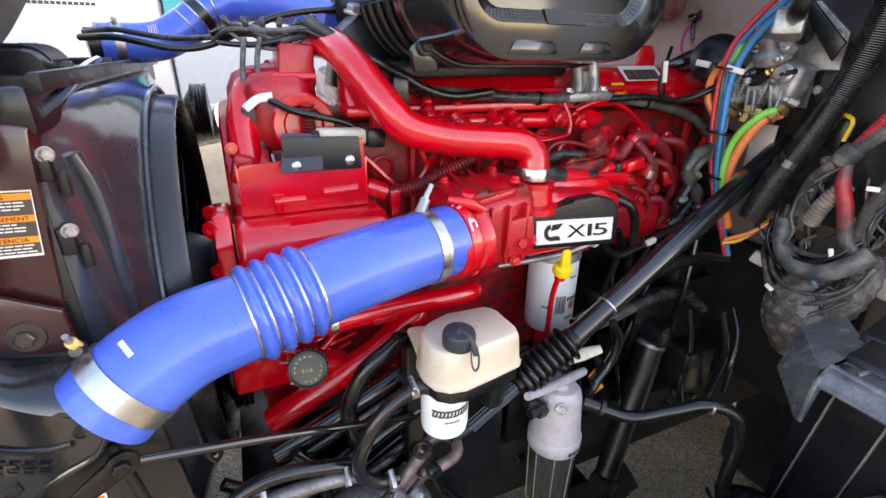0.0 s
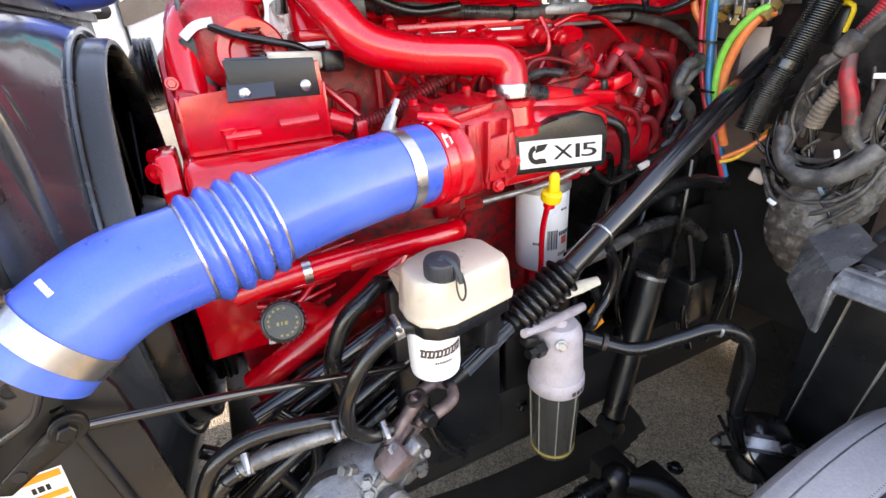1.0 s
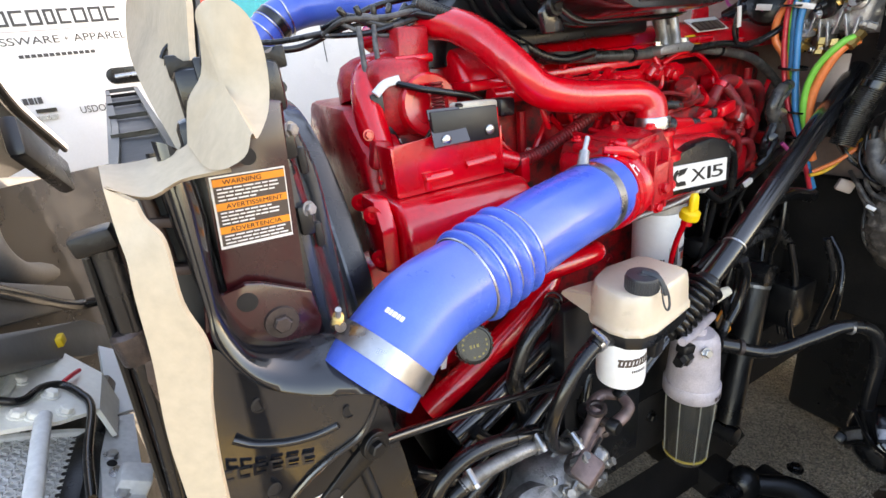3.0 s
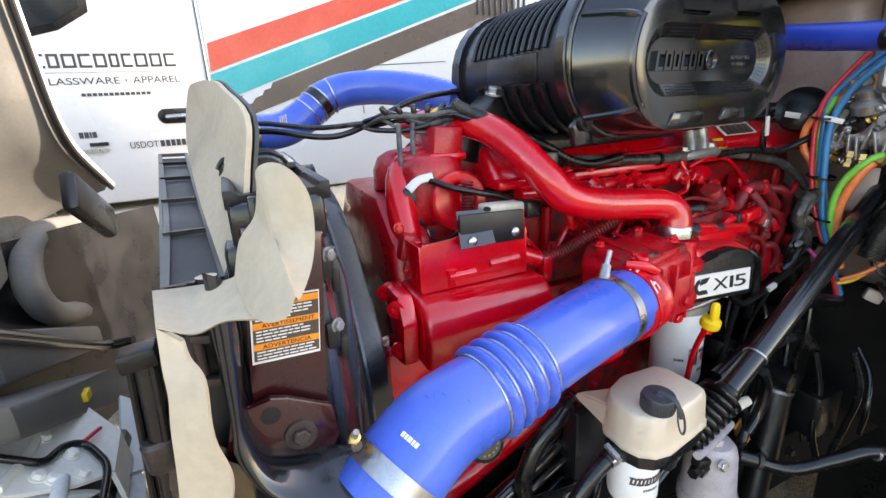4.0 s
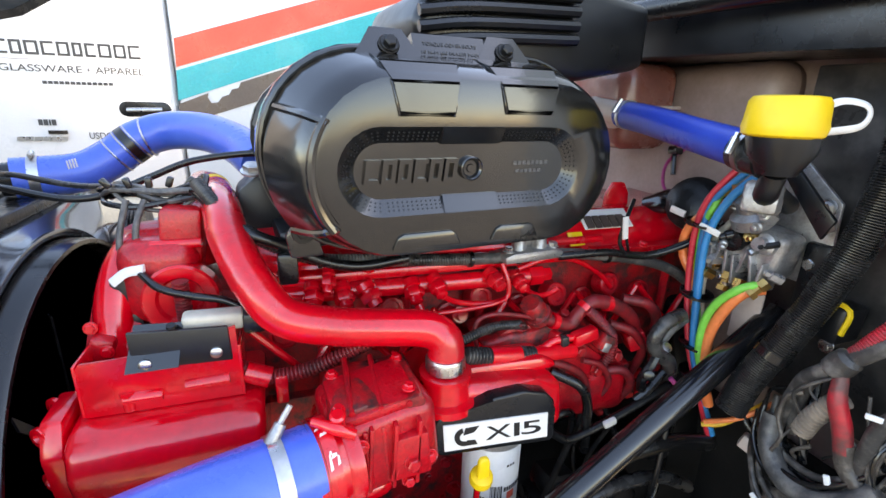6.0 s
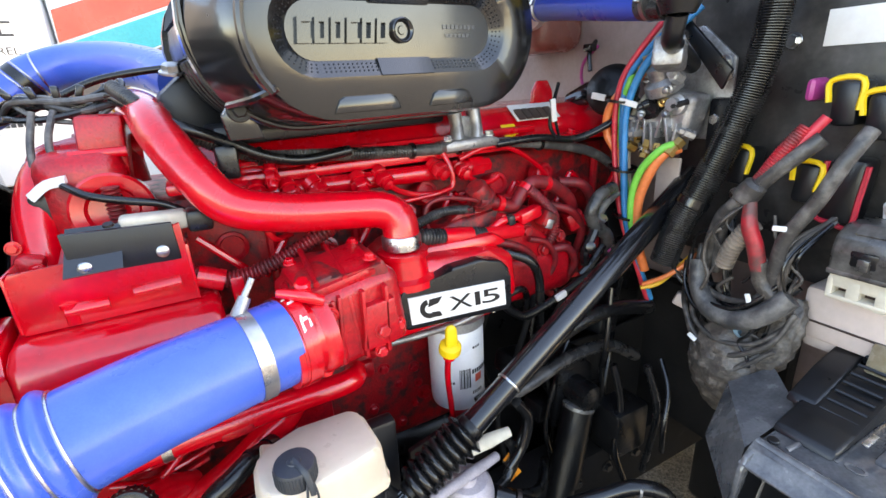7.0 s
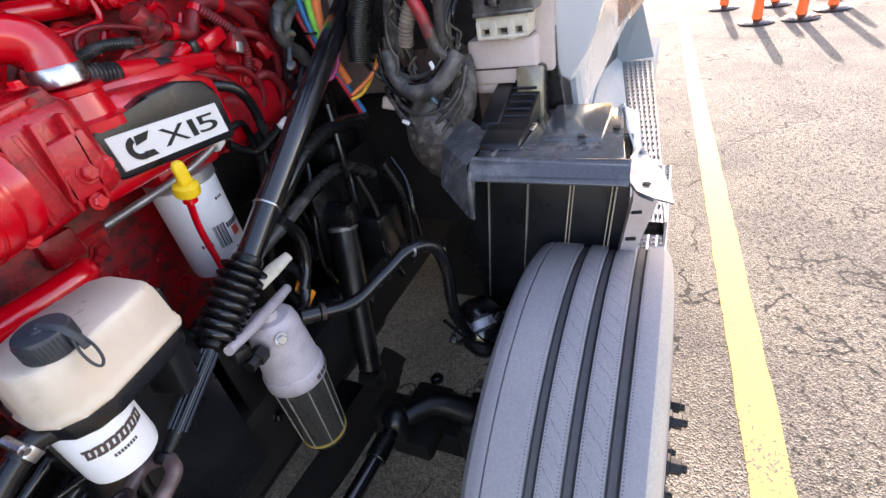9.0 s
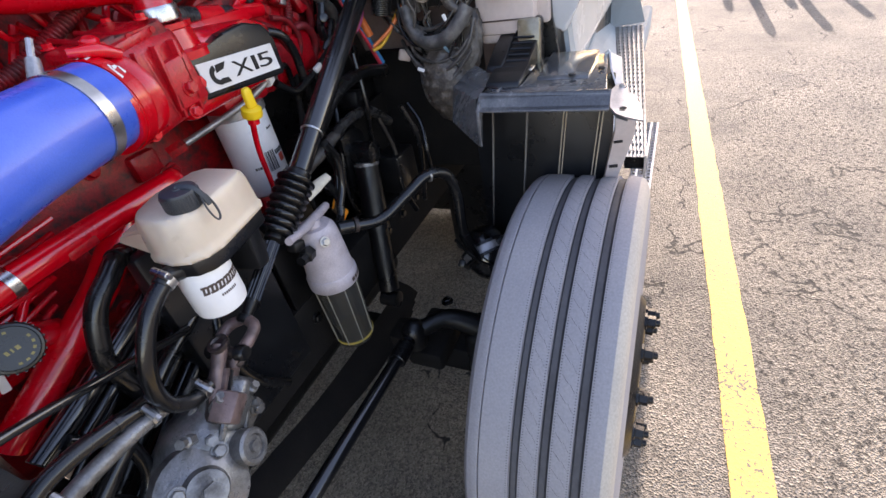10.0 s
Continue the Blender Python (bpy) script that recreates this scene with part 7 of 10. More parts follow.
part("back_bracket", prism([(0.675, 0.82), (0.67, 1.27), (0.70, 1.27), (0.74, 1.05), (0.72, 0.80)], "x", 0.23, 0.45, 0.008), BLACK, ps)
part("side_bracket", box((0.372, 0.605, 1.225), (0.035, 0.06, 0.12), 0.008, (0, 8, 12)), BLACK, ps)
part("bracket_strut", tube([(0.375, 0.60, 1.255), (0.395, 0.612, 1.20), (0.42, 0.63, 1.15)], 0.014, 10, 4), BLACK, ps)
can = part("filter_can", lathe([(0.033, 0), (0.0385, 0.004), (0.040, 0.012), (0.040, 0.083), (0.037, 0.088)], (0.262, 0.568, 1.176), (0, 0, 1), 36), WHITE_CAN, ps, "white spin-on filter can")
def wrap_bars(o, r, a0, z0, widths, gap, h, mat, parent, name, depth=0.0006, slant=0.0):
    bm = bmesh.new()
    a = a0
    for w in widths:
        v = []
        for q in range(4):
            for zz in (z0, z0 + h):
                ang = a + (w * q / 3 + (slant if zz > z0 else 0)) / r
                v.append((o[0] + math.sin(ang) * (r + depth), o[1] - math.cos(ang) * (r + depth), zz))
        grow(bm, v, [(2 * q, 2 * q + 2, 2 * q + 3, 2 * q + 1) for q in range(3)])
        a += (w + gap) / r
    return part(name, bm, mat, parent)
for z0, h in ((1.2250, 0.0040), (1.2360, 0.0040)):
    wrap_bars((0.262, 0.568), 0.040, -0.95, z0, [0.0085, 0.010, 0.010, 0.010, 0.010, 0.010], 0.0020, h, LABEL_T, can, "maker_marking", slant=0.0006)
wrap_bars((0.262, 0.568), 0.040, -0.95, 1.2255, [0.0036, 0.0036] * 6, 0.0024, 0.0135, LABEL_T, can, "maker_marking", slant=0.0025)
wrap_bars((0.262, 0.568), 0.040, -0.40, 1.213, [0.0022] * 8, 0.0012, 0.0045, LABEL_T, can, "part_marking")
part("outlet", tube([(0.25, 0.56, 1.262), (0.215, 0.563, 1.276), (0.195, 0.562, 1.272)], 0.013, 14, 4), BLACK, ps)
rh = thing("steering_return_hose", (0.13, 0.57, 1.1), "black rubber return hose with steel clamp", "hose")
part("hose", tube([(0.222, 0.564, 1.273), (0.19, 0.562, 1.268), (0.155, 0.560, 1.245), (0.125, 0.562, 1.20), (0.112, 0.570, 1.15), (0.118, 0.578, 1.105), (0.145, 0.582, 1.075), (0.18, 0.585, 1.068)], 0.0125, 16, 8), RUBBER, rh)
worm_clamp(rh, (0.205, 0.563, 1.272), (1, 0, 0.2), 0.0128, 0.012, (0, -0.3, 1), "steel worm clamp")
worm_clamp(rh, (0.165, 0.584, 1.070), (1, 0.1, -0.1), 0.0128, 0.010, (0, -0.6, 1), "steel worm clamp")

# ---- steering shaft ----
sh = thing("steering_shaft", (0.7, 0.62, 1.3), "black telescoping steering shaft with rubber bellows boot", "steering shaft")
A, B, C, D, E2 = V(1.17, 0.682, 1.578), V(0.645, 0.622, 1.294), V(0.556, 0.618, 1.236), V(0.447, 0.616, 1.172), V(0.325, 0.618, 1.093)
def off(p, q, f):
    return p + (q - p) * f
part("upper_tube", tube([A, off(A, B, 0.35), B], [0.025, 0.0235, 0.023], 28, 4), GLOSS, sh, "glossy black shaft tube")
part("joint_line", lathe([(0.0232, -0.002), (0.0238, -0.001), (0.0238, 0.001), (0.0232, 0.002)], B, B - A, 28), STEEL, sh)
part("lower_tube", tube([B, C], 0.0215, 28, 3), GLOSS, sh)
part("boot_collar", lathe([(0.0225, 0), (0.025, 0.004), (0.025, 0.014), (0.022, 0.018)], off(B, C, 0.86), C - B, 24), GLOSS_CAST, sh)
bl, br = [], []
for k in range(41):
    bl.append(off(C, D, k / 40)), br.append((0.0385 - 0.004 * k / 40) if k % 5 in (2, 3) else (0.027 if k % 5 == 0 else 0.033))
bm = bmesh.new()
sweep(bm, bl, br, 26)
part("bellows_boot", bm, RUBBER, sh, "ribbed black rubber boot", sharp=60)
E2 = V(0.297, 0.598, 1.098)
part("spline_collar", lathe([(0.014, 0), (0.019, 0.003), (0.019, 0.014), (0.014, 0.018)], off(D, E2, -0.02), E2 - D, 20), GLOSS_CAST, sh)
part("splined_shaft", tube([D, off(D, E2, 0.80)], 0.0118, 14, 2), GLOSS, sh, "splined black shaft")
for k in range(12):
    a = 2 * math.pi * k / 12
    dv = (E2 - D).normalized()
    s = dv.orthogonal().normalized()
    o = s * math.cos(a) * 0.0122 + dv.cross(s) * math.sin(a) * 0.0122
    part("spline", tube([off(D, E2, 0.1) + o, off(D, E2, 0.78) + o], 0.0021, 6, 1), GLOSS, sh)
part("neck", tube([off(D, E2, 0.78), off(D, E2, 0.97)], [0.012, 0.009], 16, 3), GLOSS_CAST, sh)
part("neck_collar", lathe([(0.010, 0), (0.015, 0.002), (0.015, 0.012), (0.011, 0.016)], off(D, E2, 0.95), E2 - D, 18), GLOSS_CAST, sh)
# universal joint: fork, cross, and the clamp yoke below
XC = V(0.235, 0.588, 1.085)
dv = (XC - E2).normalized()
sd1 = (V(0.35, -0.8, 0.1) - dv * V(0.35, -0.8, 0.1).dot(dv)).normalized()
for s in (-1, 1):
    part("fork_arm", tube([E2 + sd1 * s * 0.006, E2 + dv * 0.012 + sd1 * s * 0.026, E2 + dv * 0.032 + sd1 * s * 0.031, XC + sd1 * s * 0.028], [0.010, 0.0105, 0.0105, 0.011], 10, 5), PRIMER_BROWN, sh)
    part("bearing_cap", lathe([(0.014, 0), (0.014, 0.014), (0.011, 0.018), (0, 0.018)], XC + sd1 * s * 0.022, sd1 * s, 18), GLOSS_CAST, sh)
up1 = dv.cross(sd1).normalized()
part("cross_pin", tube([XC - up1 * 0.026, XC + up1 * 0.026], 0.010, 16, 2, tube([XC - sd1 * 0.03, XC + sd1 * 0.03], 0.009, 14, 2)), GREASY, sh)
LY1 = V(0.172, 0.578, 1.030)
lw = (LY1 - XC).normalized()
for s in (-1, 1):
    part("yoke_arm", tube([XC + up1 * s * 0.020 - lw * 0.004, off(XC, LY1, 0.4) + up1 * s * 0.017, LY1 + up1 * s * 0.008], [0.013, 0.012, 0.014], 10, 4), PRIMER_BROWN, sh, "bare forged clamp yoke")
    part("yoke_eye", lathe([(0.017, 0), (0.018, 0.002), (0.018, 0.009), (0.012, 0.010), (0.010, 0.006), (0, 0.006)], XC + up1 * s * 0.020, up1 * s, 22), GREASY, sh)
part("yoke_body", tube([off(XC, LY1, 0.30), off(XC, LY1, 0.62), LY1 + lw * 0.004], [0.0225, 0.0235, 0.021], 4, 3), PRIMER_BROWN, sh, "split clamp yoke")
part("yoke_slit", box(off(XC, LY1, 0.66) + V(0.004, -0.0205, 0.010), (0.003, 0.006, 0.045), 0.001, (0, 42, 0)), LABEL_K, sh)
part("clamp_sleeve", lathe([(0.019, -0.02), (0.021, -0.017), (0.021, 0.025), (0.017, 0.028)], LY1, lw, 18), GREASY, sh)
part("pinch_bolt", tube([LY1 - sd1 * 0.032, LY1 + sd1 * 0.032], 0.0065, 8, 1, bolt(LY1 + sd1 * 0.024, sd1, 0.010)), GREASY, sh)

# ---- steering gear ----
sg = thing("steering_gear", (0.13, 0.6, 0.9), "greasy grey cast steering gear bolted to the frame", "steering gear")
part("housing", lathe([(0.0, -0.17), (0.05, -0.17), (0.066, -0.15), (0.070, -0.05), (0.075, 0.0), (0.070, 0.05), (0.05, 0.085), (0.035, 0.10), (0.033, 0.12)], (0.105, 0.61, 0.945), (0.62, -0.03, 0.55), 28), GEAR, sg, "grey casting")
part("sector_cover", lathe([(0.07, 0), (0.074, 0.01), (0.068, 0.03), (0.035, 0.045), (0.03, 0.06), (0, 0.062)], (0.07, 0.565, 0.955), (-0.1, -0.75, 0.55), 28), GEAR, sg)
for k in range(4):
    a = 0.6 + k * math.pi / 2
    part("cover_bolt", bolt((0.07 + 0.058 * math.cos(a), 0.555 - 0.03 * math.sin(a) * 0.6, 0.968 + 0.05 * math.sin(a)), (-0.1, -0.75, 0.55), 0.0105), GEAR, sg)
for k in range(6):
    a = k * math.pi / 3
    part("housing_rib", tube([V(0.105, 0.61, 0.945) + V(0.62, -0.03, 0.55) * 0.02 + V(-0.5 * math.cos(a), -math.sin(a), 0.55 * math.cos(a)) * 0.072, V(0.105, 0.61, 0.945) + V(0.62, -0.03, 0.55) * 0.16 + V(-0.5 * math.cos(a), -math.sin(a), 0.55 * math.cos(a)) * 0.05], 0.006, 8, 2), GEAR, sg)
for p, d in (((0.12, 0.55, 1.02), (-0.2, -0.8, 0.6)), ((0.16, 0.565, 1.045), (0.3, -0.6, 0.7)), ((0.10, 0.56, 1.045), (-0.6, -0.4, 0.7)), ((0.20, 0.57, 0.99), (0.5, -0.8, 0.1))):
    part("hose_union", lathe([(0.009, -0.01), (0.009, 0.008), (0.006, 0.010), (0.006, 0.018), (0.008, 0.020), (0.008, 0.026)], p, d, 6), GEAR, sg)
part("adjuster", lathe([(0.011, 0), (0.011, 0.03), (0.016, 0.03), (0.016, 0.04), (0, 0.041)], (0.065, 0.52, 0.985), (-0.1, -0.75, 0.55), 6), GEAR, sg)
part("valve_block", box((0.185, 0.58, 1.02), (0.085, 0.07, 0.055), 0.012, (20, -35, 5), 3), GEAR, sg)
for p, q in (((0.175, 0.56, 1.05), (-0.3, -0.5, 1)), ((0.215, 0.555, 1.02), (0.4, -0.7, 0.6)), ((0.16, 0.585, 1.06), (-0.3, 0, 1))):
    part("port_fitting", lathe([(0.010, 0), (0.010, 0.010), (0.007, 0.012), (0.007, 0.020)], p, q, 6), GEAR, sg)
part("top_block", box((0.168, 0.548, 1.040), (0.050, 0.040, 0.038), 0.006, (15, -30, 8), 2), PRIMER_BROWN, sg, "brownish valve block")
part("end_boss", lathe([(0.030, -0.02), (0.030, 0.006), (0.026, 0.010), (0.020, 0.010), (0.018, 0.006), (0.010, 0.006), (0.009, 0.012), (0, 0.012)], (0.150, 0.522, 0.968), (0.25, -0.9, 0.25), 28), GEAR, sg, "round cover with a slotted boss")
part("side_lug", box((0.205, 0.60, 0.955), (0.06, 0.04, 0.05), 0.01, (0, -25, 0)), GEAR, sg)
part("lug_bolt", bolt((0.22, 0.58, 0.955), (0, -1, 0), 0.011), GEAR, sg)
part("pitman_arm", tube([(0.10, 0.60, 0.90), (0.03, 0.59, 0.78), (-0.02, 0.585, 0.66)], [0.035, 0.028, 0.03], 10, 4), GLOSS_CAST, sg)
for name, pts, r, mat, lab in [("pressure_hose", [(0.10, 0.60, 1.118), (0.06, 0.60, 1.130), (0.004, 0.60, 1.142), (-0.041, 0.60, 1.140), (-0.082, 0.60, 1.115), (-0.108, 0.60, 1.06), (-0.115, 0.60, 0.98), (-0.11, 0.61, 0.85)], 0.0125, RUBBER, "black pressure hose looping beside the steering gear"),
                               ("pressure_hose", [(-0.045, 0.59, 1.103), (-0.070, 0.59, 1.090), (-0.092, 0.59, 1.055), (-0.098, 0.59, 0.99), (-0.09, 0.60, 0.86)], 0.011, RUBBER, "black pressure hose below a grey sleeve"),
                               ("coolant_pipe", [(0.33, 0.745, 1.205), (0.18, 0.715, 1.160), (0.06, 0.69, 1.130), (-0.015, 0.677, 1.112)], 0.0175, GLOSS, "thick glossy black coolant pipe"),
                               ("cooler_line", [(0.34, 0.70, 1.13), (0.20, 0.67, 1.105), (0.08, 0.64, 1.07), (0.0, 0.63, 1.035), (-0.07, 0.64, 0.98)], 0.013, RUBBER, "black rubber cooler line"),
                               ("cooler_line", [(0.35, 0.73, 1.18), (0.22, 0.705, 1.145), (0.10, 0.685, 1.115), (0.0, 0.67, 1.085)], 0.009, GLOSS, "thin glossy cooler line"),
                               ("heater_hose", [(0.26, 0.73, 1.262), (0.225, 0.697, 1.276), (0.195, 0.683, 1.266), (0.165, 0.680, 1.249), (0.145, 0.680, 1.224), (0.129, 0.680, 1.19), (0.121, 0.680, 1.162), (0.125, 0.675, 1.12), (0.13, 0.67, 1.07)], 0.0155, RUBBER, "curved black heater hose against the engine")]:
    h = thing(name, pts[len(pts) // 2], lab, "hose")
    part("tube", tube(pts, r, 16, 8), mat, h)
    p = Vector(pts[1])
    part("tie", ring(p, Vector(pts[2]) - Vector(pts[0]), r, 0.006, 0.0015, 24), RUBBER, h)
    part("end_sleeve", tube([Vector(pts[0]), Vector(pts[0]).lerp(Vector(pts[1]), 0.35)], r * 1.15, 14, 2), RUBBER, h)

sleeve_pipe = thing("gear_pipe", (0.03, 0.59, 1.105), "dull grey metal pipe over the steering gear", "pipe")
part("pipe", tube([(0.120, 0.590, 1.098), (0.086, 0.590, 1.104), (0.032, 0.590, 1.109), (-0.026, 0.590, 1.108), (-0.050, 0.590, 1.101)], 0.0125, 14, 4), GEAR, sleeve_pipe)
worm_clamp(sleeve_pipe, (0.092, 0.590, 1.103), (1, 0, -0.1), 0.0135, 0.010, (0, -0.6, 1), "dull clamp")
worm_clamp(sleeve_pipe, (-0.035, 0.590, 1.106), (1, 0, 0.1), 0.0135, 0.010, (0, -0.6, 1), "dull clamp")
tag_t = thing("hose_tag", (0.045, 0.80, 1.16), "small white tag hanging beside the oil filler", "tag")
part("tag", box((0.041, 0.800, 1.172), (0.013, 0.004, 0.030), 0.002, (0, 12, 0)), LABEL_W, tag_t)
part("tag_cord", tube([(0.038, 0.80, 1.188), (0.034, 0.80, 1.215), (0.040, 0.81, 1.24)], 0.002, 6, 3), TUBE_RED, tag_t)
rngp = random.Random(71)
cl = thing("cooler_pipes", (0.1, 0.70, 1.08), "bundle of glossy black cooler pipes beside the engine", "pipe bundle")
for k in range(7):
    o = V(rngp.uniform(-0.03, 0.03), rngp.uniform(-0.01, 0.05), -0.022 * k)
    part("pipe", tube([V(0.36, 0.725, 1.16) + o, V(0.22, 0.705, 1.115) + o, V(0.08, 0.685, 1.06) + o * 1.1, V(-0.04, 0.675, 1.00) + o * 1.2, V(-0.14, 0.68, 0.93) + o], rngp.choice((0.006, 0.008, 0.012, 0.015)), 12, 6), (GLOSS, RUBBER)[k % 2], cl)
    if k % 3 == 0:
        part("pipe_clip", ring(V(0.15, 0.697, 1.09) + o, (0.14, 0.02, 0.05), 0.013, 0.010, 0.002, 18), GREASY, cl)
for pts in ([(0.02, 0.66, 1.12), (0.06, 0.645, 1.06), (0.05, 0.64, 0.98), (-0.02, 0.64, 0.92)], [(0.30, 0.68, 1.10), (0.27, 0.66, 1.02), (0.29, 0.65, 0.92), (0.34, 0.65, 0.85)], [(-0.10, 0.66, 1.10), (-0.02, 0.65, 1.03), (0.02, 0.645, 0.94), (0.0, 0.65, 0.85)]):
    part("pipe", tube(pts, 0.011, 12, 7), RUBBER, cl)

# ---- fuel-water separator ----
fs_t = thing("fuel_separator", (0.555, 0.63, 0.74), "fuel separator with pinkish grey head and smoked clear bowl", "fuel filter")
SX, SY = 0.558, 0.628
part("head", lathe([(0.026, 0.362), (0.036, 0.360), (0.044, 0.350), (0.0475, 0.335), (0.050, 0.30), (0.053, 0.26), (0.055, 0.238)], (SX, SY, 0.76), (0, 0, 1), 36), PRIMER, fs_t, "pinkish grey cast head")
part("collar", lathe([(0.056, 0.205), (0.0585, 0.208), (0.0585, 0.234), (0.056, 0.239)], (SX, SY, 0.76), (0, 0, 1), 48), PRIMER, fs_t, "threaded collar with raised marks")
wrap_bars((SX, SY), 0.0585, -0.1, 0.974, [0.009, 0.008, 0.009, 0.008, 0.009], 0.003, 0.010, LABEL_T, fs_t, "maker_marking", 0.001)
bowl = part("bowl", lathe([(0.0, 0.012), (0.038, 0.012), (0.044, 0.018), (0.047, 0.032), (0.0525, 0.205), (0.050, 0.205), (0.045, 0.034), (0.037, 0.017), (0.0, 0.016)], (SX, SY, 0.76), (0, 0, 1), 40), CLEAR, fs_t, "smoked clear plastic bowl")
bowl.visible_shadow = False
for k in range(8):
    a = 2 * math.pi * (k + 0.3) / 8
    part("bowl_rib", tube([(SX + 0.0478 * math.cos(a), SY + 0.0478 * math.sin(a), 0.790), (SX + 0.0530 * math.cos(a), SY + 0.0530 * math.sin(a), 0.962)], 0.0013, 6, 1), BOWL_EDGE, bowl)
part("fuel_level", lathe([(0.0, 0.018), (0.035, 0.020), (0.0435, 0.036), (0.0445, 0.044), (0.0, 0.044)], (SX, SY, 0.76), (0, 0, 1), 32), AMBER, fs_t, "amber fuel at the bottom")
part("bottom_ring", lathe([(0.0455, 0.030), (0.0485, 0.031), (0.0488, 0.036), (0.0460, 0.037)], (SX, SY, 0.76), (0, 0, 1), 36), BOWL_RING, fs_t, "amber yellow bottom ring")
part("element", lathe([(0.0, 0.10), (0.015, 0.10), (0.015, 0.185), (0.0, 0.185)], (SX, SY, 0.76), (0, 0, 1), 28), LABEL_K, fs_t)
part("head_arm", tube([(0.438, 0.578, 1.168), (0.50, 0.600, 1.150), (0.56, 0.622, 1.135), (0.630, 0.642, 1.124)], [0.008, 0.0095, 0.011, 0.009], 14, 5), PRIMER, fs_t, "cast arm across the head")
part("arm_post", tube([(0.55, 0.622, 1.10), (0.555, 0.622, 1.135)], 0.016, 14, 2), PRIMER, fs_t)
part("arm_clip", box((0.45, 0.578, 1.150), (0.03, 0.024, 0.02), 0.005, (0, 15, 0)), GLOSS_CAST, fs_t)
part("head_bolt", bolt((0.53, 0.585, 1.10), (-0.3, -1, 0.3), 0.009), STEEL, fs_t)
part("side_port", lathe([(0.016, 0), (0.016, 0.02), (0.011, 0.022), (0.011, 0.04)], (0.505, 0.61, 1.09), (-1, -0.2, 0.1), 6), GLOSS_CAST, fs_t)
part("mount_plate", prism([(0.48, 0.86), (0.48, 1.16), (0.64, 1.20), (0.66, 0.90)], "y", 0.70, 0.712, 0.003), GLOSS_CAST, fs_t)
part("tag", box((0.595, 0.655, 1.205), (0.075, 0.004, 0.03), 0.001, (20, -32, 10)), CREAM, fs_t, "cream instruction tag")
part("tag_edge", box((0.607, 0.653, 1.216), (0.06, 0.005, 0.006), 0.001, (20, -32, 10)), YELLOW, fs_t)
part("small_tag", box((0.665, 0.645, 1.10), (0.035, 0.003, 0.03), 0.001, (0, -30, 10)), LABEL_T, fs_t)
part("small_tag_edge", box((0.659, 0.643, 1.112), (0.03, 0.004, 0.006), 0.001, (0, -30, 10)), LABEL_O, fs_t)

# ---- white spin-on fuel filter under the badge ----
ff = thing("fuel_filter", (0.645, 0.80, 1.16), "white spin-on fuel filter with printed label", "fuel filter")
FX, FY = 0.640, 0.800
ffc = part("can", lathe([(0.045, 0), (0.055, 0.006), (0.057, 0.018), (0.057, 0.185), (0.053, 0.19)], (FX, FY, 1.155), (0, 0, 1), 40), WHITE_CAN, ff)
part("top_ring", lathe([(0.057, 0), (0.060, 0.003), (0.060, 0.02), (0.055, 0.024), (0, 0.024)], (FX, FY, 1.338), (0, 0, 1), 40), ALU, ff, "bare metal top ring")
part("filter_head", box((FX, FY + 0.01, 1.375), (0.13, 0.12, 0.04), 0.012), RED_CAST, ff)
wrap_bars((FX, FY), 0.057, 0.05, 1.243, [0.0045] * 9, 0.0014, 0.010, LABEL_K, ffc, "maker_marking")
wrap_bars((FX, FY), 0.057, 0.18, 1.222, [0.018], 0, 0.018, VAN_RED, ffc, "red_square")
wrap_bars((FX, FY), 0.057, -0.42, 1.213, [0.0012, 0.002, 0.001, 0.003, 0.001, 0.002, 0.0015, 0.003], 0.0012, 0.045, LABEL_K, ffc, "bar_marking")
wrap_bars((FX, FY), 0.057, 0.10, 1.300, [0.005, 0.004, 0.005], 0.002, 0.005, LABEL_K, ffc, "small_marking")
wrap_bars((FX, FY), 0.057, 0.05, 1.195, [0.003] * 6, 0.0015, 0.008, LABEL_T, ffc, "small_marking")
wrap_bars((FX, FY), 0.057, -0.95, 1.225, [0.004, 0.003, 0.005, 0.004], 0.0014, 0.006, LABEL_T, ffc, "small_marking")
part("pipe_boss", lathe([(0.013, -0.02), (0.013, 0.012), (0.010, 0.016), (0, 0.016)], (0.468, 0.79, 1.341), (0.8, -0.5, 0.2), 6), RED_GRIME_SHADE, ff)
part("steel_pipe", tube([(0.475, 0.788, 1.342), (0.52, 0.768, 1.352), (0.585, 0.742, 1.366), (0.63, 0.732, 1.376), (0.68, 0.725, 1.392), (0.72, 0.74, 1.395), (0.74, 0.76, 1.375)], 0.0068, 12, 6), DULL_ALU, ff, "bare steel fuel pipe")
part("pipe_nut", lathe([(0.013, 0), (0.013, 0.02), (0.010, 0.022)], (0.675, 0.725, 1.39), (0.8, 0.1, 0.3), 6), WHITE_CAN, ff)
part("drain_pipe", tube([(0.71, 0.735, 1.395), (0.76, 0.74, 1.40), (0.79, 0.76, 1.37), (0.80, 0.77, 1.31)], 0.007, 10, 5), GLOSS_CAST, ff)

# ---- air cleaner ----
ac = thing("air_cleaner", (0.52, 0.9, 1.72), "large black plastic air cleaner with raised cover mouldings", "air cleaner")
N = 14
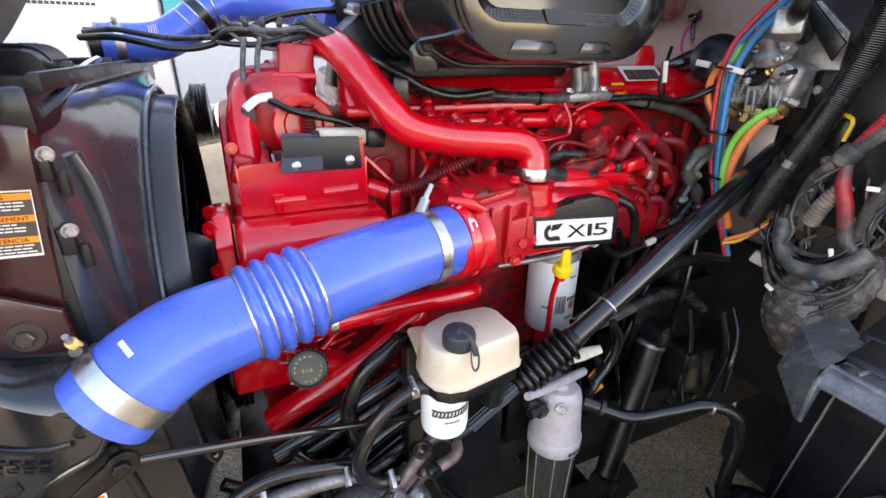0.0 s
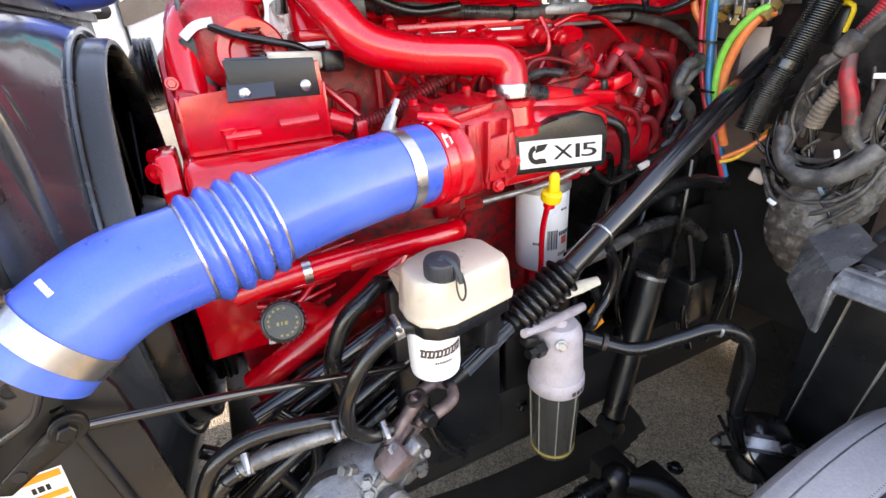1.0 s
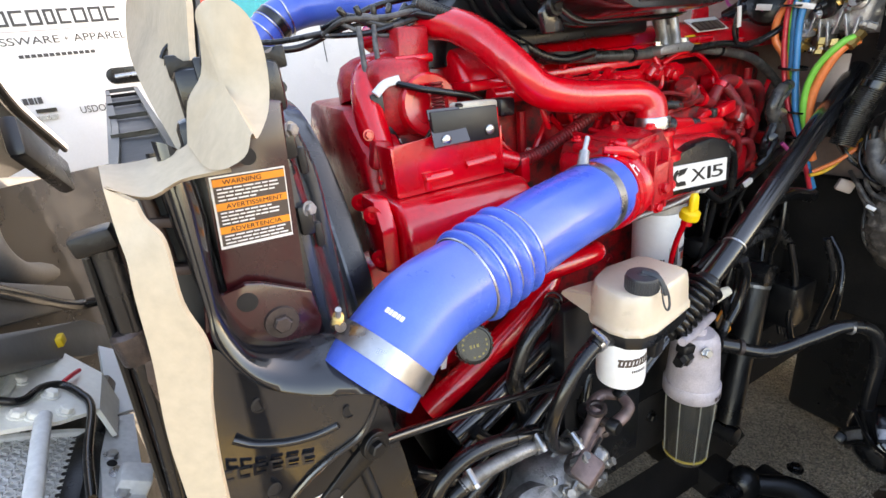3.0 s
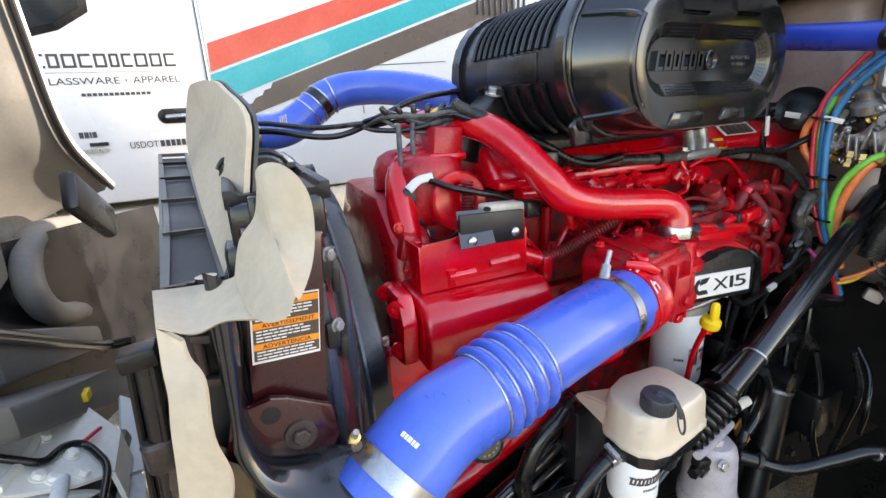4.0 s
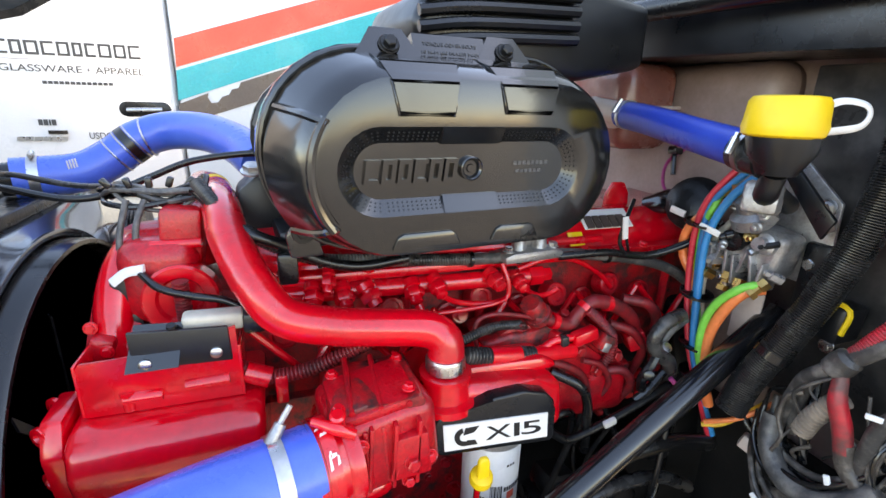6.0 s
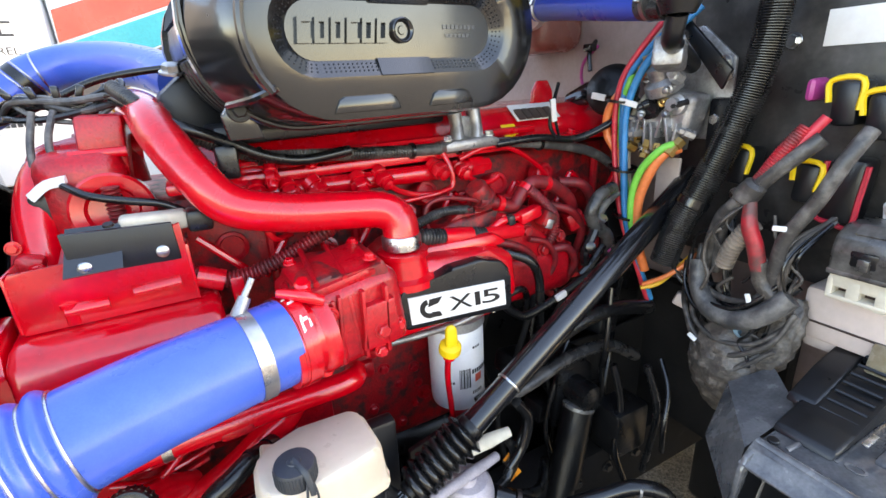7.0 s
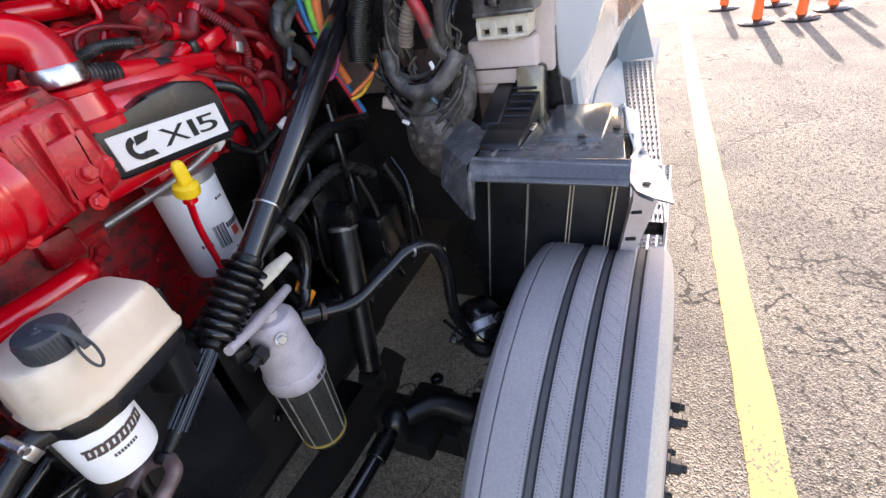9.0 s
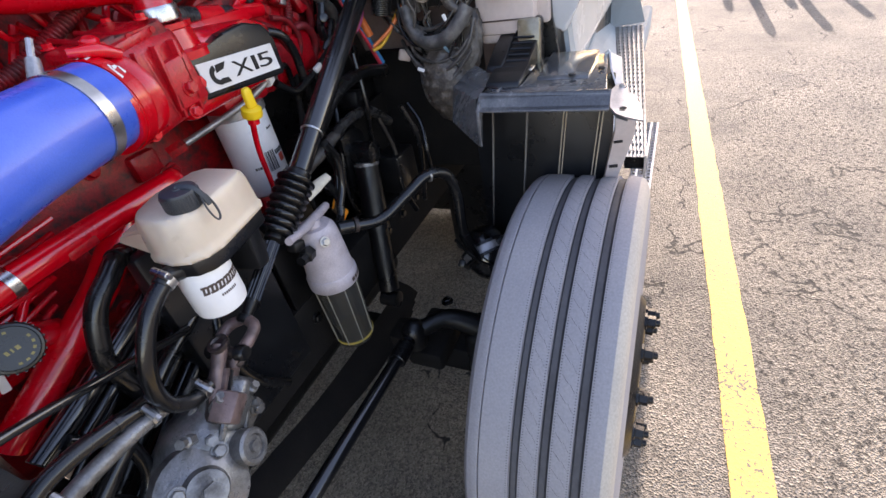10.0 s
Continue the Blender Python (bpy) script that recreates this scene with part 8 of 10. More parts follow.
cov = [(0.527, 1.880, 0.520, 0.274, 0.815), (0.527, 1.880, 0.528, 0.282, 0.81), (0.527, 1.880, 0.528, 0.282, 0.79), (0.527, 1.880, 0.514, 0.270, 0.786), (0.528, 1.879, 0.506, 0.264, 0.776), (0.536, 1.873, 0.482, 0.247, 0.730), (0.541, 1.869, 0.464, 0.233, 0.708), (0.543, 1.867, 0.452, 0.224, 0.7012), (0.545, 1.866, 0.432, 0.206, 0.699)]
RECESS = 0.7120
part("cover", loft([stadium(x, z, w, h, N) for x, z, w, h, _ in cov] + [stadium(0.528, 1.865, w, h, N) for w, h in ((0.362, 0.112), (0.356, 0.107), (0.316, 0.071))], [c[-1] for c in cov] + [0.6985, 0.700, RECESS]), COVER, ac, "glossy black cover with a sunken oval", sharp=28)
# dots on the sloping edge of the sunken oval
bm = bmesh.new()
for u in (0.25, 0.5, 0.75):
    dots = stadium(0.528, 1.865, 0.356 - 0.040 * u, 0.107 - 0.036 * u, 60)
    for i, (x, z) in enumerate(dots):
        if i % 3 == 0:
            lathe([(0.0013, 0), (0.0009, 0.0012), (0, 0.0013)], (x, 0.700 + 0.012 * u, z), (0, -0.8, 0.4 if z < 1.865 else -0.4), 6, bm)
    for i in range(36):
        for sz in (-1, 1):
            lathe([(0.0013, 0), (0.0009, 0.0012), (0, 0.0013)], (0.528 - 0.115 + i * 0.0066, 0.700 + 0.012 * u, 1.865 + sz * (0.0535 - 0.018 * u)), (0, -0.8, -0.4 * sz), 6, bm)
part("dots", bm, BLACK, ac, kind="stuff")
for sz, x0, x1 in ((-1, 0.488, 0.574), (1, 0.484, 0.576)):
    c, e = 1.865 + sz * 0.0355, 1.865 + sz * 0.0565
    bm = bmesh.new()
    q = [V(x0, 0.7085, c - sz * 0.002), V(x1, 0.7085, c - sz * 0.002), V(x1, 0.6965, e), V(x0, 0.6965, e)]
    b = [V(p.x, p.y + 0.012, p.z) for p in q]
    grow(bm, q + b, [(0, 1, 2, 3), (4, 5, 6, 7), (0, 1, 5, 4), (1, 2, 6, 5), (2, 3, 7, 6), (3, 0, 4, 7)])
    bmesh.ops.bevel(bm, geom=bm.edges[:], offset=0.0012, segments=2, affect="EDGES")
    part("face_bar", bm, COVER, ac, "smooth bar across the dotted edge")
frames("maker_emboss", V(0.381, RECESS - 0.0002, 1.850), (1, 0, 0), (0, 0, 1), [0.0185, 0.018, 0.018, 0.018, 0.018, 0.018], 0.0034, 0.030, 0.007, COVER, ac, 0.0055, 0.004)
part("round_emboss", lathe([(0.0165, 0.0), (0.0165, 0.007), (0.0145, 0.008), (0.012, 0.006), (0.0105, 0.001), (0.006, 0.001), (0.005, 0.003), (0, 0.003)], (0.531, RECESS, 1.866), (0, -1, 0), 28), COVER, ac)
part("small_text", bars(V(0.60, RECESS - 0.0002, 1.868), (1, 0, 0), (0, 0, 1), [0.006] * 8, 0.0015, 0.006, 0.001), EMBOSS, ac)
part("small_text", bars(V(0.604, RECESS - 0.0002, 1.857), (1, 0, 0), (0, 0, 1), [0.006] * 6, 0.0015, 0.005, 0.001), EMBOSS, ac)
# angular pads that fold from the top shoulder on to the face, and shallow ones below
def fold_pad(top, low, up, drop, name="shoulder_pad"):
    """A trapezium lip: wide where it leaves the shoulder, narrower at its lower edge."""
    bm = bmesh.new()
    (xa, xb), (xc, xd) = top, low
    ring_ = []
    for (x0, x1), y, z in ((top, 0.764, up + 0.006), (top, 0.722, up - 0.004), (((xa + xc) / 2, (xb + xd) / 2), 0.6955, up - 0.028), (low, 0.6935, drop + 0.004), (low, 0.6955, drop), (low, 0.708, drop)):
        ring_ += [V(x0, y, z), V(x1, y, z)]
    n = len(ring_) // 2
    front = [(2 * k, 2 * k + 1, 2 * k + 3, 2 * k + 2) for k in range(n - 1)]
    back = [V(v.x, 0.77, v.z) for v in ring_]
    m = len(ring_)
    sides = [(2 * k + e, 2 * k + 2 + e, m + 2 * k + 2 + e, m + 2 * k + e) for k in range(n - 1) for e in (0, 1)]
    grow(bm, ring_ + back, front + sides)
    bmesh.ops.bevel(bm, geom=[e for e in bm.edges if len(e.link_faces) == 2], offset=0.0022, segments=2, affect="EDGES")
    part(name, bm, COVER, ac)
fold_pad((0.405, 0.512), (0.424, 0.500), 2.002, 1.933)
fold_pad((0.556, 0.664), (0.574, 0.650), 2.002, 1.937)
for x0, x1 in ((0.425, 0.505), (0.572, 0.632)):
    part("lower_pad", prism([(x0 - 0.010, 1.764), (x0 - 0.002, 1.781), (x0 + 0.006, 1.785), (x1 - 0.006, 1.785), (x1 + 0.002, 1.781), (x1 + 0.010, 1.764)], "y", 0.6955, 0.73, 0.002), COVER, ac, "shallow lower pad")
for xa, xb in ((0.455, 0.512), (0.598, 0.652)):
    part("top_ridge", tube([(xa, 0.762, 2.001), ((xa + xb) / 2, 0.744, 1.998), (xb, 0.722, 1.990)], 0.005, 8, 4), COVER, ac)
# raised panel wrapped round one end of the cover, with a beaded edge
def end_band(a0, a1, n, grow_):
    bm = bmesh.new()
    prof = [(0.414, 0.1390, 0.778), (0.424, 0.1290, 0.730), (0.429, 0.1200, 0.708), (0.4315, 0.1145, 0.7012), (0.434, 0.1050, 0.699)]
    rows = []
    for k in range(n + 1):
        a = radians(a0 + (a1 - a0) * k / n)
        rows.append([V(xc + (r + grow_) * math.cos(a), y - grow_ * (1 if j > 2 else 0.4), 1.869 + (r + grow_) * math.sin(a)) for j, (xc, r, y) in enumerate(prof)])
    m = len(prof)
    grow(bm, [v for r in rows for v in r], [(i * m + j, i * m + j + 1, (i + 1) * m + j + 1, (i + 1) * m + j) for i in range(n) for j in range(m - 1)])
    return bm
part("end_panel", end_band(150, 218, 12, 0.004), COVER, ac, "raised panel round the cover's end")
for a in (150, 218):
    q = [V(xc + (r + 0.003) * math.cos(radians(a)), y - 0.002, 1.869 + (r + 0.003) * math.sin(radians(a))) for xc, r, y in ((0.414, 0.1390, 0.778), (0.424, 0.1290, 0.730), (0.429, 0.1200, 0.708), (0.434, 0.1080, 0.699))]
    part("end_bead", tube(q, 0.0055, 8, 4), COVER, ac)
o = [(0.432 + 0.1150 * math.cos(radians(a)), 0.6985, 1.866 + 0.1150 * math.sin(radians(a))) for a in range(146, 224, 8)]
part("end_bead", tube(o, 0.006, 8, 3), COVER, ac)
o = [(x, 0.783, z) for x, z in stadium(0.527, 1.880, 0.516, 0.271, 20)]
part("rim_bead", tube(o + [o[0]], 0.004, 8, 1), COVER, ac)
# top lugs with bolts and caution plate, leaning back
for x in (0.437, 0.612):
    lug = part("top_lug", plate([(x - 0.052, 0.764, 2.000), (x - 0.022, 0.790, 2.042), (x + 0.022, 0.790, 2.042), (x + 0.046, 0.764, 2.000)], (0, 0.03, -0.012)), COVER, ac, "lug with a sunken bolt")
    part("lug_pocket", disc((x, 0.7755, 2.020), (0, -0.85, 0.52), 0.0145, 0.003), LABEL_K, lug)
    part("lug_bolt", bolt((x, 0.772, 2.021), (0, -0.85, 0.52), 0.009), GLOSS_CAST, lug)
cp = part("caution_plate", plate([(0.472, 0.766, 2.000), (0.472, 0.788, 2.038), (0.582, 0.788, 2.038), (0.582, 0.766, 2.000)], (0, 0.02, -0.008)), COVER, ac, "raised caution plate")
cu = V(0, 0.022, 0.038).normalized()
part("caution_text", letters("TORQUE COVER BOLTS", 0.082, V(0.486, 0.7655, 2.000) + cu * 0.026, (1, 0, 0), cu, 0.0008, 0.006), EMBOSS, cp)
part("caution_text", letters("10 N-M (88 IN-LBS) MAX", 0.088, V(0.483, 0.7655, 2.000) + cu * 0.013, (1, 0, 0), cu, 0.0008, 0.006), EMBOSS, cp)
for x, z in ((0.315, 1.775), (0.76, 1.79)):
    part("side_bolt", bolt((x, 0.787, z), (0, -1, 0), 0.010, disc((x, 0.79, z), (0, -1, 0), 0.016, 0.01)), GLOSS_CAST, ac)
# canister behind
can_o = [stadium(0.52, 1.878, 0.48, 0.258, N), stadium(0.515, 1.872, 0.47, 0.256, N), stadium(0.51, 1.872, 0.46, 0.25, N), stadium(0.51, 1.872, 0.45, 0.24, N)]
part("canister", loft(can_o, [0.815, 0.9, 1.10, 1.14]), BLACK, ac, "ribbed black canister")
for i in range(12):
    y = 0.85 + i * 0.02
    o = stadium(0.515 - 0.004 * i / 12, 1.872, 0.478 - 0.01 * i / 12, 0.264 - 0.008 * i / 12, N)
    pts = [(x, y, z) for x, z in o if z > 1.90 and x < 0.62]
    part("canister_rib", tube(pts, 0.0045, 6, 2), BLACK, ac)
    if i % 2 == 0:
        part("side_rib", tube([(x, y + 0.005, z) for x, z in o if z < 1.86 and x < 0.36], 0.0055, 6, 2), BLACK, ac)
part("canister_band", loft([stadium(0.51, 1.872, 0.474, 0.262, N), stadium(0.51, 1.872, 0.474, 0.262, N)], [1.12, 1.15]), BLACK, ac)
part("side_plate", box((0.283, 0.945, 1.872), (0.010, 0.15, 0.05), 0.004), BLACK, ac)
part("intake_duct", prism([(0.55, 2.0), (0.50, 2.06), (0.53, 2.12), (0.80, 2.15), (0.98, 2.13), (0.98, 2.02), (0.82, 1.99)], "y", 0.86, 1.14, 0.02, seg=3), BLACK, ac, "black intake duct")
for k in range(4):
    part("duct_rib", tube([(0.51, 0.855, 2.035 + k * 0.022), (0.6, 0.85, 2.047 + k * 0.022), (0.80, 0.85, 2.057 + k * 0.022)], 0.009, 8, 4), BLACK, ac)
# mounting feet
part("foot", prism([(0.672, 1.670), (0.670, 1.684), (0.690, 1.690), (0.780, 1.690), (0.800, 1.684), (0.798, 1.670)], "y", 0.82, 0.90, 0.004), DULL_ALU, ac, "cast aluminium mounting foot")
for x in (0.712, 0.758):
    part("foot_post", tube([(x, 0.845, 1.685), (x + 0.004, 0.850, 1.715), (x + 0.002, 0.86, 1.75)], [0.016, 0.012, 0.015], 14, 4), DULL_ALU, ac)
part("foot_web", prism([(0.715, 1.685), (0.722, 1.73), (0.750, 1.73), (0.757, 1.685)], "y", 0.852, 0.862, 0.002), DULL_ALU, ac)
for x in (0.686, 0.786):
    part("foot_bolt", bolt((x, 0.838, 1.689), (0, 0, 1), 0.009), STEEL, ac)
part("front_stay", prism([(0.298, 1.735), (0.292, 1.768), (0.305, 1.785), (0.33, 1.782), (0.345, 1.735)], "y", 0.79, 0.805, 0.004), GLOSS, ac)
part("front_stay", prism([(0.22, 1.70), (0.24, 1.80), (0.29, 1.84), (0.33, 1.76), (0.33, 1.70)], "y", 0.98, 1.06, 0.006), BLACK, ac)
part("stay_bolt", bolt((0.265, 0.978, 1.83), (0, -0.3, 1), 0.014), STEEL, ac)
part("cradle", box((0.50, 0.98, 1.735), (0.42, 0.20, 0.03), 0.008), BLACK, ac)

# the whole cleaner stands slightly askew
askew = Matrix.Translation(V(0.54, 0.702, 0)) @ Matrix.Rotation(radians(5.5), 4, "Z") @ Matrix.Translation(V(-0.54, -0.702, 0))
ac.location = askew @ ac.location
ac.rotation_euler = (0, 0, radians(5.5))

# ---- blue coolant hose over the radiator ----
th = thing("upper_coolant_hose", (0.0, 1.3, 1.8), "blue silicone upper coolant hose with steel rings", "hose")
TP = [(-0.235, 1.30, 1.775), (-0.19, 1.315, 1.776), (-0.12, 1.335, 1.783), (-0.06, 1.35, 1.815), (-0.015, 1.36, 1.848), (0.05, 1.36, 1.868), (0.13, 1.31, 1.868), (0.20, 1.22, 1.850), (0.25, 1.12, 1.82)]
part("hose_body", tube(TP, 0.042, 32, 8), BLUE, th)
for i in (3, 3.45, 3.9, 4.3):
    a = Vector(TP[int(i)]).lerp(Vector(TP[int(i) + 1]), i - int(i))
    d = Vector(TP[int(i) + 1]) - Vector(TP[int(i)])
    part("hose_ring", lathe([(0.0425 + 0.002 * math.cos(q), 0.002 * math.sin(q)) for q in [2 * math.pi * w / 8 for w in range(9)]], a, d, 32), STEEL, th, "steel wire ring")
part("hose_band", ring(Vector(TP[3]).lerp(Vector(TP[4]), 0.68), Vector(TP[4]) - Vector(TP[3]), 0.0425, 0.018, 0.001, 32), RUBBER, th, "black band")
worm_clamp(th, (-0.20, 1.312, 1.776), (1, 0.25, 0), 0.0425, 0.018, (0, -0.2, 1), "steel clamp")
part("print_marking", bars(V(-0.135, 1.292, 1.79), (1, 0.3, 0.3), (0, -0.25, 1), [0.003, 0.003, 0.003, 0.003], 0.002, 0.022, 0.001), LABEL_W, th)
part("outlet", tube([(-0.255, 1.298, 1.773), (-0.20, 1.312, 1.776)], 0.034, 24, 2), BLACK, th)
# charge pipe in front of the far side
fp = thing("intake_pipe", (-0.12, 1.42, 1.55), "bare steel intake pipe with red bands", "pipe")
part("pipe", tube([(-0.24, 1.67, 1.52), (-0.146, 1.625, 1.538), (-0.078, 1.60, 1.552), (-0.01, 1.56, 1.57)], 0.055, 24, 4), STEEL, fp)
for q in (0.05, 0.32, 0.55):
    part("red_band", ring(V(-0.20, 1.648, 1.529).lerp(V(-0.07, 1.595, 1.554), q), (0.14, -0.07, 0.03), 0.055, 0.012, 0.004), SOOT, fp, "rusty clamp band")

# ---- splash shield and bracket at the rear of the wheel arch ----
sp = thing("splash_shield", (0.95, 0.2, 0.85), "black plastic splash shield with a glossy front lip", "splash shield")
part("top_plate", prism([(0.890, 0.335), (0.888, 0.070), (1.0, 0.085), (1.15, 0.10), (1.16, 0.33), (1.05, 0.335)], "z", 1.262, 1.272, 0.003), DUSTY, sp)
part("front_lip", tube([(0.890, 0.338, 1.270), (0.888, 0.25, 1.270), (0.887, 0.15, 1.270), (0.886, 0.065, 1.270)], 0.0085, 12, 4), DUSTY, sp, "rounded worn lip")
part("lip_skirt", prism([(0.890, 1.2785), (0.874, 1.270), (0.862, 1.256), (0.850, 1.2515), (0.850, 1.247), (0.865, 1.250), (0.879, 1.264), (0.894, 1.272)], "y", 0.062, 0.340, 0.0015), DUSTY, sp, "glossy folded lip")
for word, wide, y in (("NO", 0.053, 0.280), ("STEP", 0.082, 0.197)):
    part("step_warning", letters(word, wide, V(0.936, y, 1.2722), (0, -1, 0), (1, 0, 0), 0.0012, 0.017, 0.001), DUSTY, sp, "raised warning letters")
for y, w in ((0.305, 0.010),):
    part("plate_bead", tube([(0.905, y, 1.272), (1.02, y - 0.01, 1.272), (1.13, y - 0.02, 1.272)], w * 0.5, 8, 4, flat=0.5), DUSTY, sp)
part("plate_fold", prism([(0.975, 1.271), (0.985, 1.278), (1.15, 1.284), (1.15, 1.271)], "y", 0.12, 0.235, 0.004), DUSTY, sp)
part("side_tab", prism([(0.856, 1.262), (0.846, 1.242), (0.838, 1.175), (0.846, 1.168), (0.862, 1.235), (0.90, 1.255), (0.96, 1.265), (0.96, 1.272), (0.88, 1.270)], "y", 0.330, 0.338, 0.002), DUSTY, sp)
bm = bmesh.new()
grow(bm, [(0.862, 0.34, 1.272), (0.83, 0.335, 1.18), (0.92, 0.43, 1.20), (1.02, 0.46, 1.25), (1.08, 0.42, 1.285), (1.0, 0.34, 1.28)], [(0, 1, 2), (0, 2, 3), (0, 3, 5), (3, 4, 5)])
part("rubber_apron", bm, DUSTY, sp)
part("rear_wall", prism([(0.07, 1.262), (0.42, 1.262), (0.42, 0.62), (0.30, 0.55), (0.07, 0.60)], "x", 1.03, 1.042, 0.003), BLACK, sp, "ribbed black wall")
# pale strips on the wall paint the sunlit gaps at its ribs
RIB_SUNLIT = surf("sunlit_rib_gap", (0.20, 0.18, 0.16), 0.7, bump=0.0, amount=0.6)
for y, wide, mat, note in ((0.384, 0.0026, RIB_SUNLIT, "pale strip for a sunlit gap"), (0.294, 0.0034, RIB_SUNLIT, "pale strip for a sunlit gap"), (0.204, 0.0022, TAN, "tan strip for a sunlit gap"), (0.197, 0.0016, TAN, "tan strip for a sunlit gap"), (0.121, 0.0022, TAN, "tan strip for a sunlit gap"), (0.113, 0.0026, TAN, "tan strip for a sunlit gap")):
    part("wall_rib", box((1.026, y, 0.97), (0.010, wide, 0.56), 0.0005, (5.7, 0, 0)), mat, sp, note)
for p in ((0.905, 0.325, 1.274), (1.03, 0.10, 1.274), (0.98, 0.155, 1.279)):
    part("push_pin", disc(p, (0, 0, 1), 0.008, 0.004), BLACK, sp)
part("raised_step", prism([(0.93, 1.272), (0.94, 1.284), (0.99, 1.290), (1.08, 1.315), (1.16, 1.34), (1.16, 1.272)], "y", 0.262, 0.342, 0.005), BLACK, sp)
part("raised_step", prism([(1.00, 1.285), (1.01, 1.298), (1.08, 1.322), (1.16, 1.345), (1.16, 1.29)], "y", 0.322, 0.362, 0.005), BLACK, sp)
for k in range(7):
    x = 1.012 + 0.020 * k
    part("flap_rib", tube([(x, 0.268, 1.293 + 0.008 * k), (x, 0.318, 1.294 + 0.008 * k)], 0.0032, 6, 1), BLACK, sp)
part("clip_mark", box((0.985, 0.245, 1.298), (0.034, 0.008, 0.004), 0.001), STEEL, sp)
part("corner_bracket", plate([(0.852, 0.060, 1.256), (0.836, 0.048, 1.249), (0.822, 0.024, 1.246), (0.812, -0.004, 1.244), (0.856, 0.001, 1.246), (0.906, 0.014, 1.249), (0.960, 0.040, 1.252), (0.985, 0.060, 1.256), (0.94, 0.068, 1.258)], (0, 0, -0.003)), ALU, sp, "thin plated corner bracket")
part("bracket_flange", plate([(0.852, 0.060, 1.254), (0.836, 0.048, 1.247), (0.822, 0.024, 1.244), (0.826, 0.024, 1.236), (0.840, 0.046, 1.238), (0.853, 0.058, 1.246)], (0.003, 0, 0)), ALU, sp)
part("bracket_stud", bolt((0.968, 0.050, 1.253), (0, 0, 1), 0.006), STEEL, sp)
part("bracket_hole", disc((0.858, 0.036, 1.2505), (0, 0, 1), 0.007, 0.0006, 0.0002), LABEL_K, sp)

part("saddle_leg", plate([(1.145, 0.098, 1.275), (1.145, 0.072, 1.262), (1.05, 0.058, 1.20), (0.97, 0.050, 1.215), (0.985, 0.068, 1.262), (1.06, 0.085, 1.265)], (0.004, -0.003, 0)), GREY_PAINT, sp, "curved grey bracket leg")
part("end_panel", plate([(1.000, 0.064, 1.225), (1.000, 0.016, 1.215), (1.000, 0.020, 1.130), (1.003, 0.049, 1.027), (1.01, 0.085, 0.80), (1.01, 0.115, 0.80), (1.003, 0.080, 1.027), (1.000, 0.062, 1.140)], (0.022, 0.004, 0)), PINK_WALL, sp, "dusty cream end panel")
for y, z in ((0.054, 1.114), (0.062, 1.050), (0.075, 0.975), (0.087, 0.91)):
    part("panel_slot", box((1.000, y, z), (0.008, 0.020, 0.005), 0.001, (-8, 0, 0)), LABEL_K, sp)
mk = thing("marker_lamp", (1.13, 0.25, 1.27), "black marker lamp with dusty amber lens", "marker lamp")
part("lamp_body", box((1.150, 0.290, 1.314), (0.05, 0.066, 0.115), 0.012, (0, 8, 0), 3), BLACK, mk)
part("lens", box((1.120, 0.284, 1.318), (0.016, 0.056, 0.112), 0.006, (0, 8, 0)), LENS_OLIVE, mk, "dusty grey-brown lens")
part("lens_slot", box((1.1145, 0.288, 1.296), (0.006, 0.016, 0.016), 0.002, (0, 8, 0)), LABEL_K, mk)

# ---- electrical panel on the firewall ----
ep = thing("electrical_panel", (1.18, 0.5, 1.45), "black electrical panel crowded with plugs and looms", "electrical panel")
part("back_plate", box((1.205, 0.53, 1.72), (0.014, 0.42, 0.62), 0.004), PANEL_GREY, ep)
part("pillar", box((1.19, 0.29, 1.66), (0.05, 0.095, 0.62), 0.008), PINK_WALL, ep, "pinkish beige door pillar")
part("pillar_foot", box((1.165, 0.345, 1.385), (0.07, 0.150, 0.095), 0.010), PINK_WALL, ep)
part("foot_shelf", box((1.170, 0.345, 1.330), (0.06, 0.140, 0.030), 0.010), PINK_WALL, ep)
part("foot_seam", box((1.129, 0.345, 1.372), (0.004, 0.146, 0.0035), 0.001), SOOT, ep)
pbk = part("pillar_bracket", prism([(0.262, 1.550), (0.350, 1.552), (0.356, 1.585), (0.342, 1.601), (0.328, 1.590), (0.300, 1.588), (0.288, 1.601), (0.268, 1.598), (0.258, 1.582)], "x", 1.152, 1.162, 0.003), GREY_PAINT, ep, "pale grey bracket with two bolts")
for y, z in ((0.341, 1.579), (0.276, 1.575)):
    part("bracket_bolt", bolt((1.152, y, z), (-1, 0, 0), 0.0085), ALU, pbk)
part("pillar_label", box((1.163, 0.314, 1.637), (0.002, 0.076, 0.062), 0.0005), LABEL_W, ep, "white label with red lines")
for dz, w in ((0.022, 0.060), (0.014, 0.050), (0.004, 0.062), (-0.004, 0.058), (-0.012, 0.062), (-0.020, 0.040)):
    part("pillar_label_bar", bars(V(1.1618, 0.345, 1.637 + dz), (0, -1, 0), (0, 0, 1), [w], 0, 0.0015, 0.0008), FADED_RED, ep)
fuse = part("fuse_box", box((1.135, 0.327, 1.470), (0.075, 0.108, 0.030), 0.006), CREAM, ep, "cream relay box body")
for y, w, z0 in ((0.376, 0.010, 1.438), (0.345, 0.018, 1.436), (0.309, 0.016, 1.433), (0.281, 0.012, 1.437)):
    part("base_tooth", box((1.128, y, (z0 + 1.472) / 2), (0.062, w, 1.472 - z0), 0.003), CREAM, fuse)
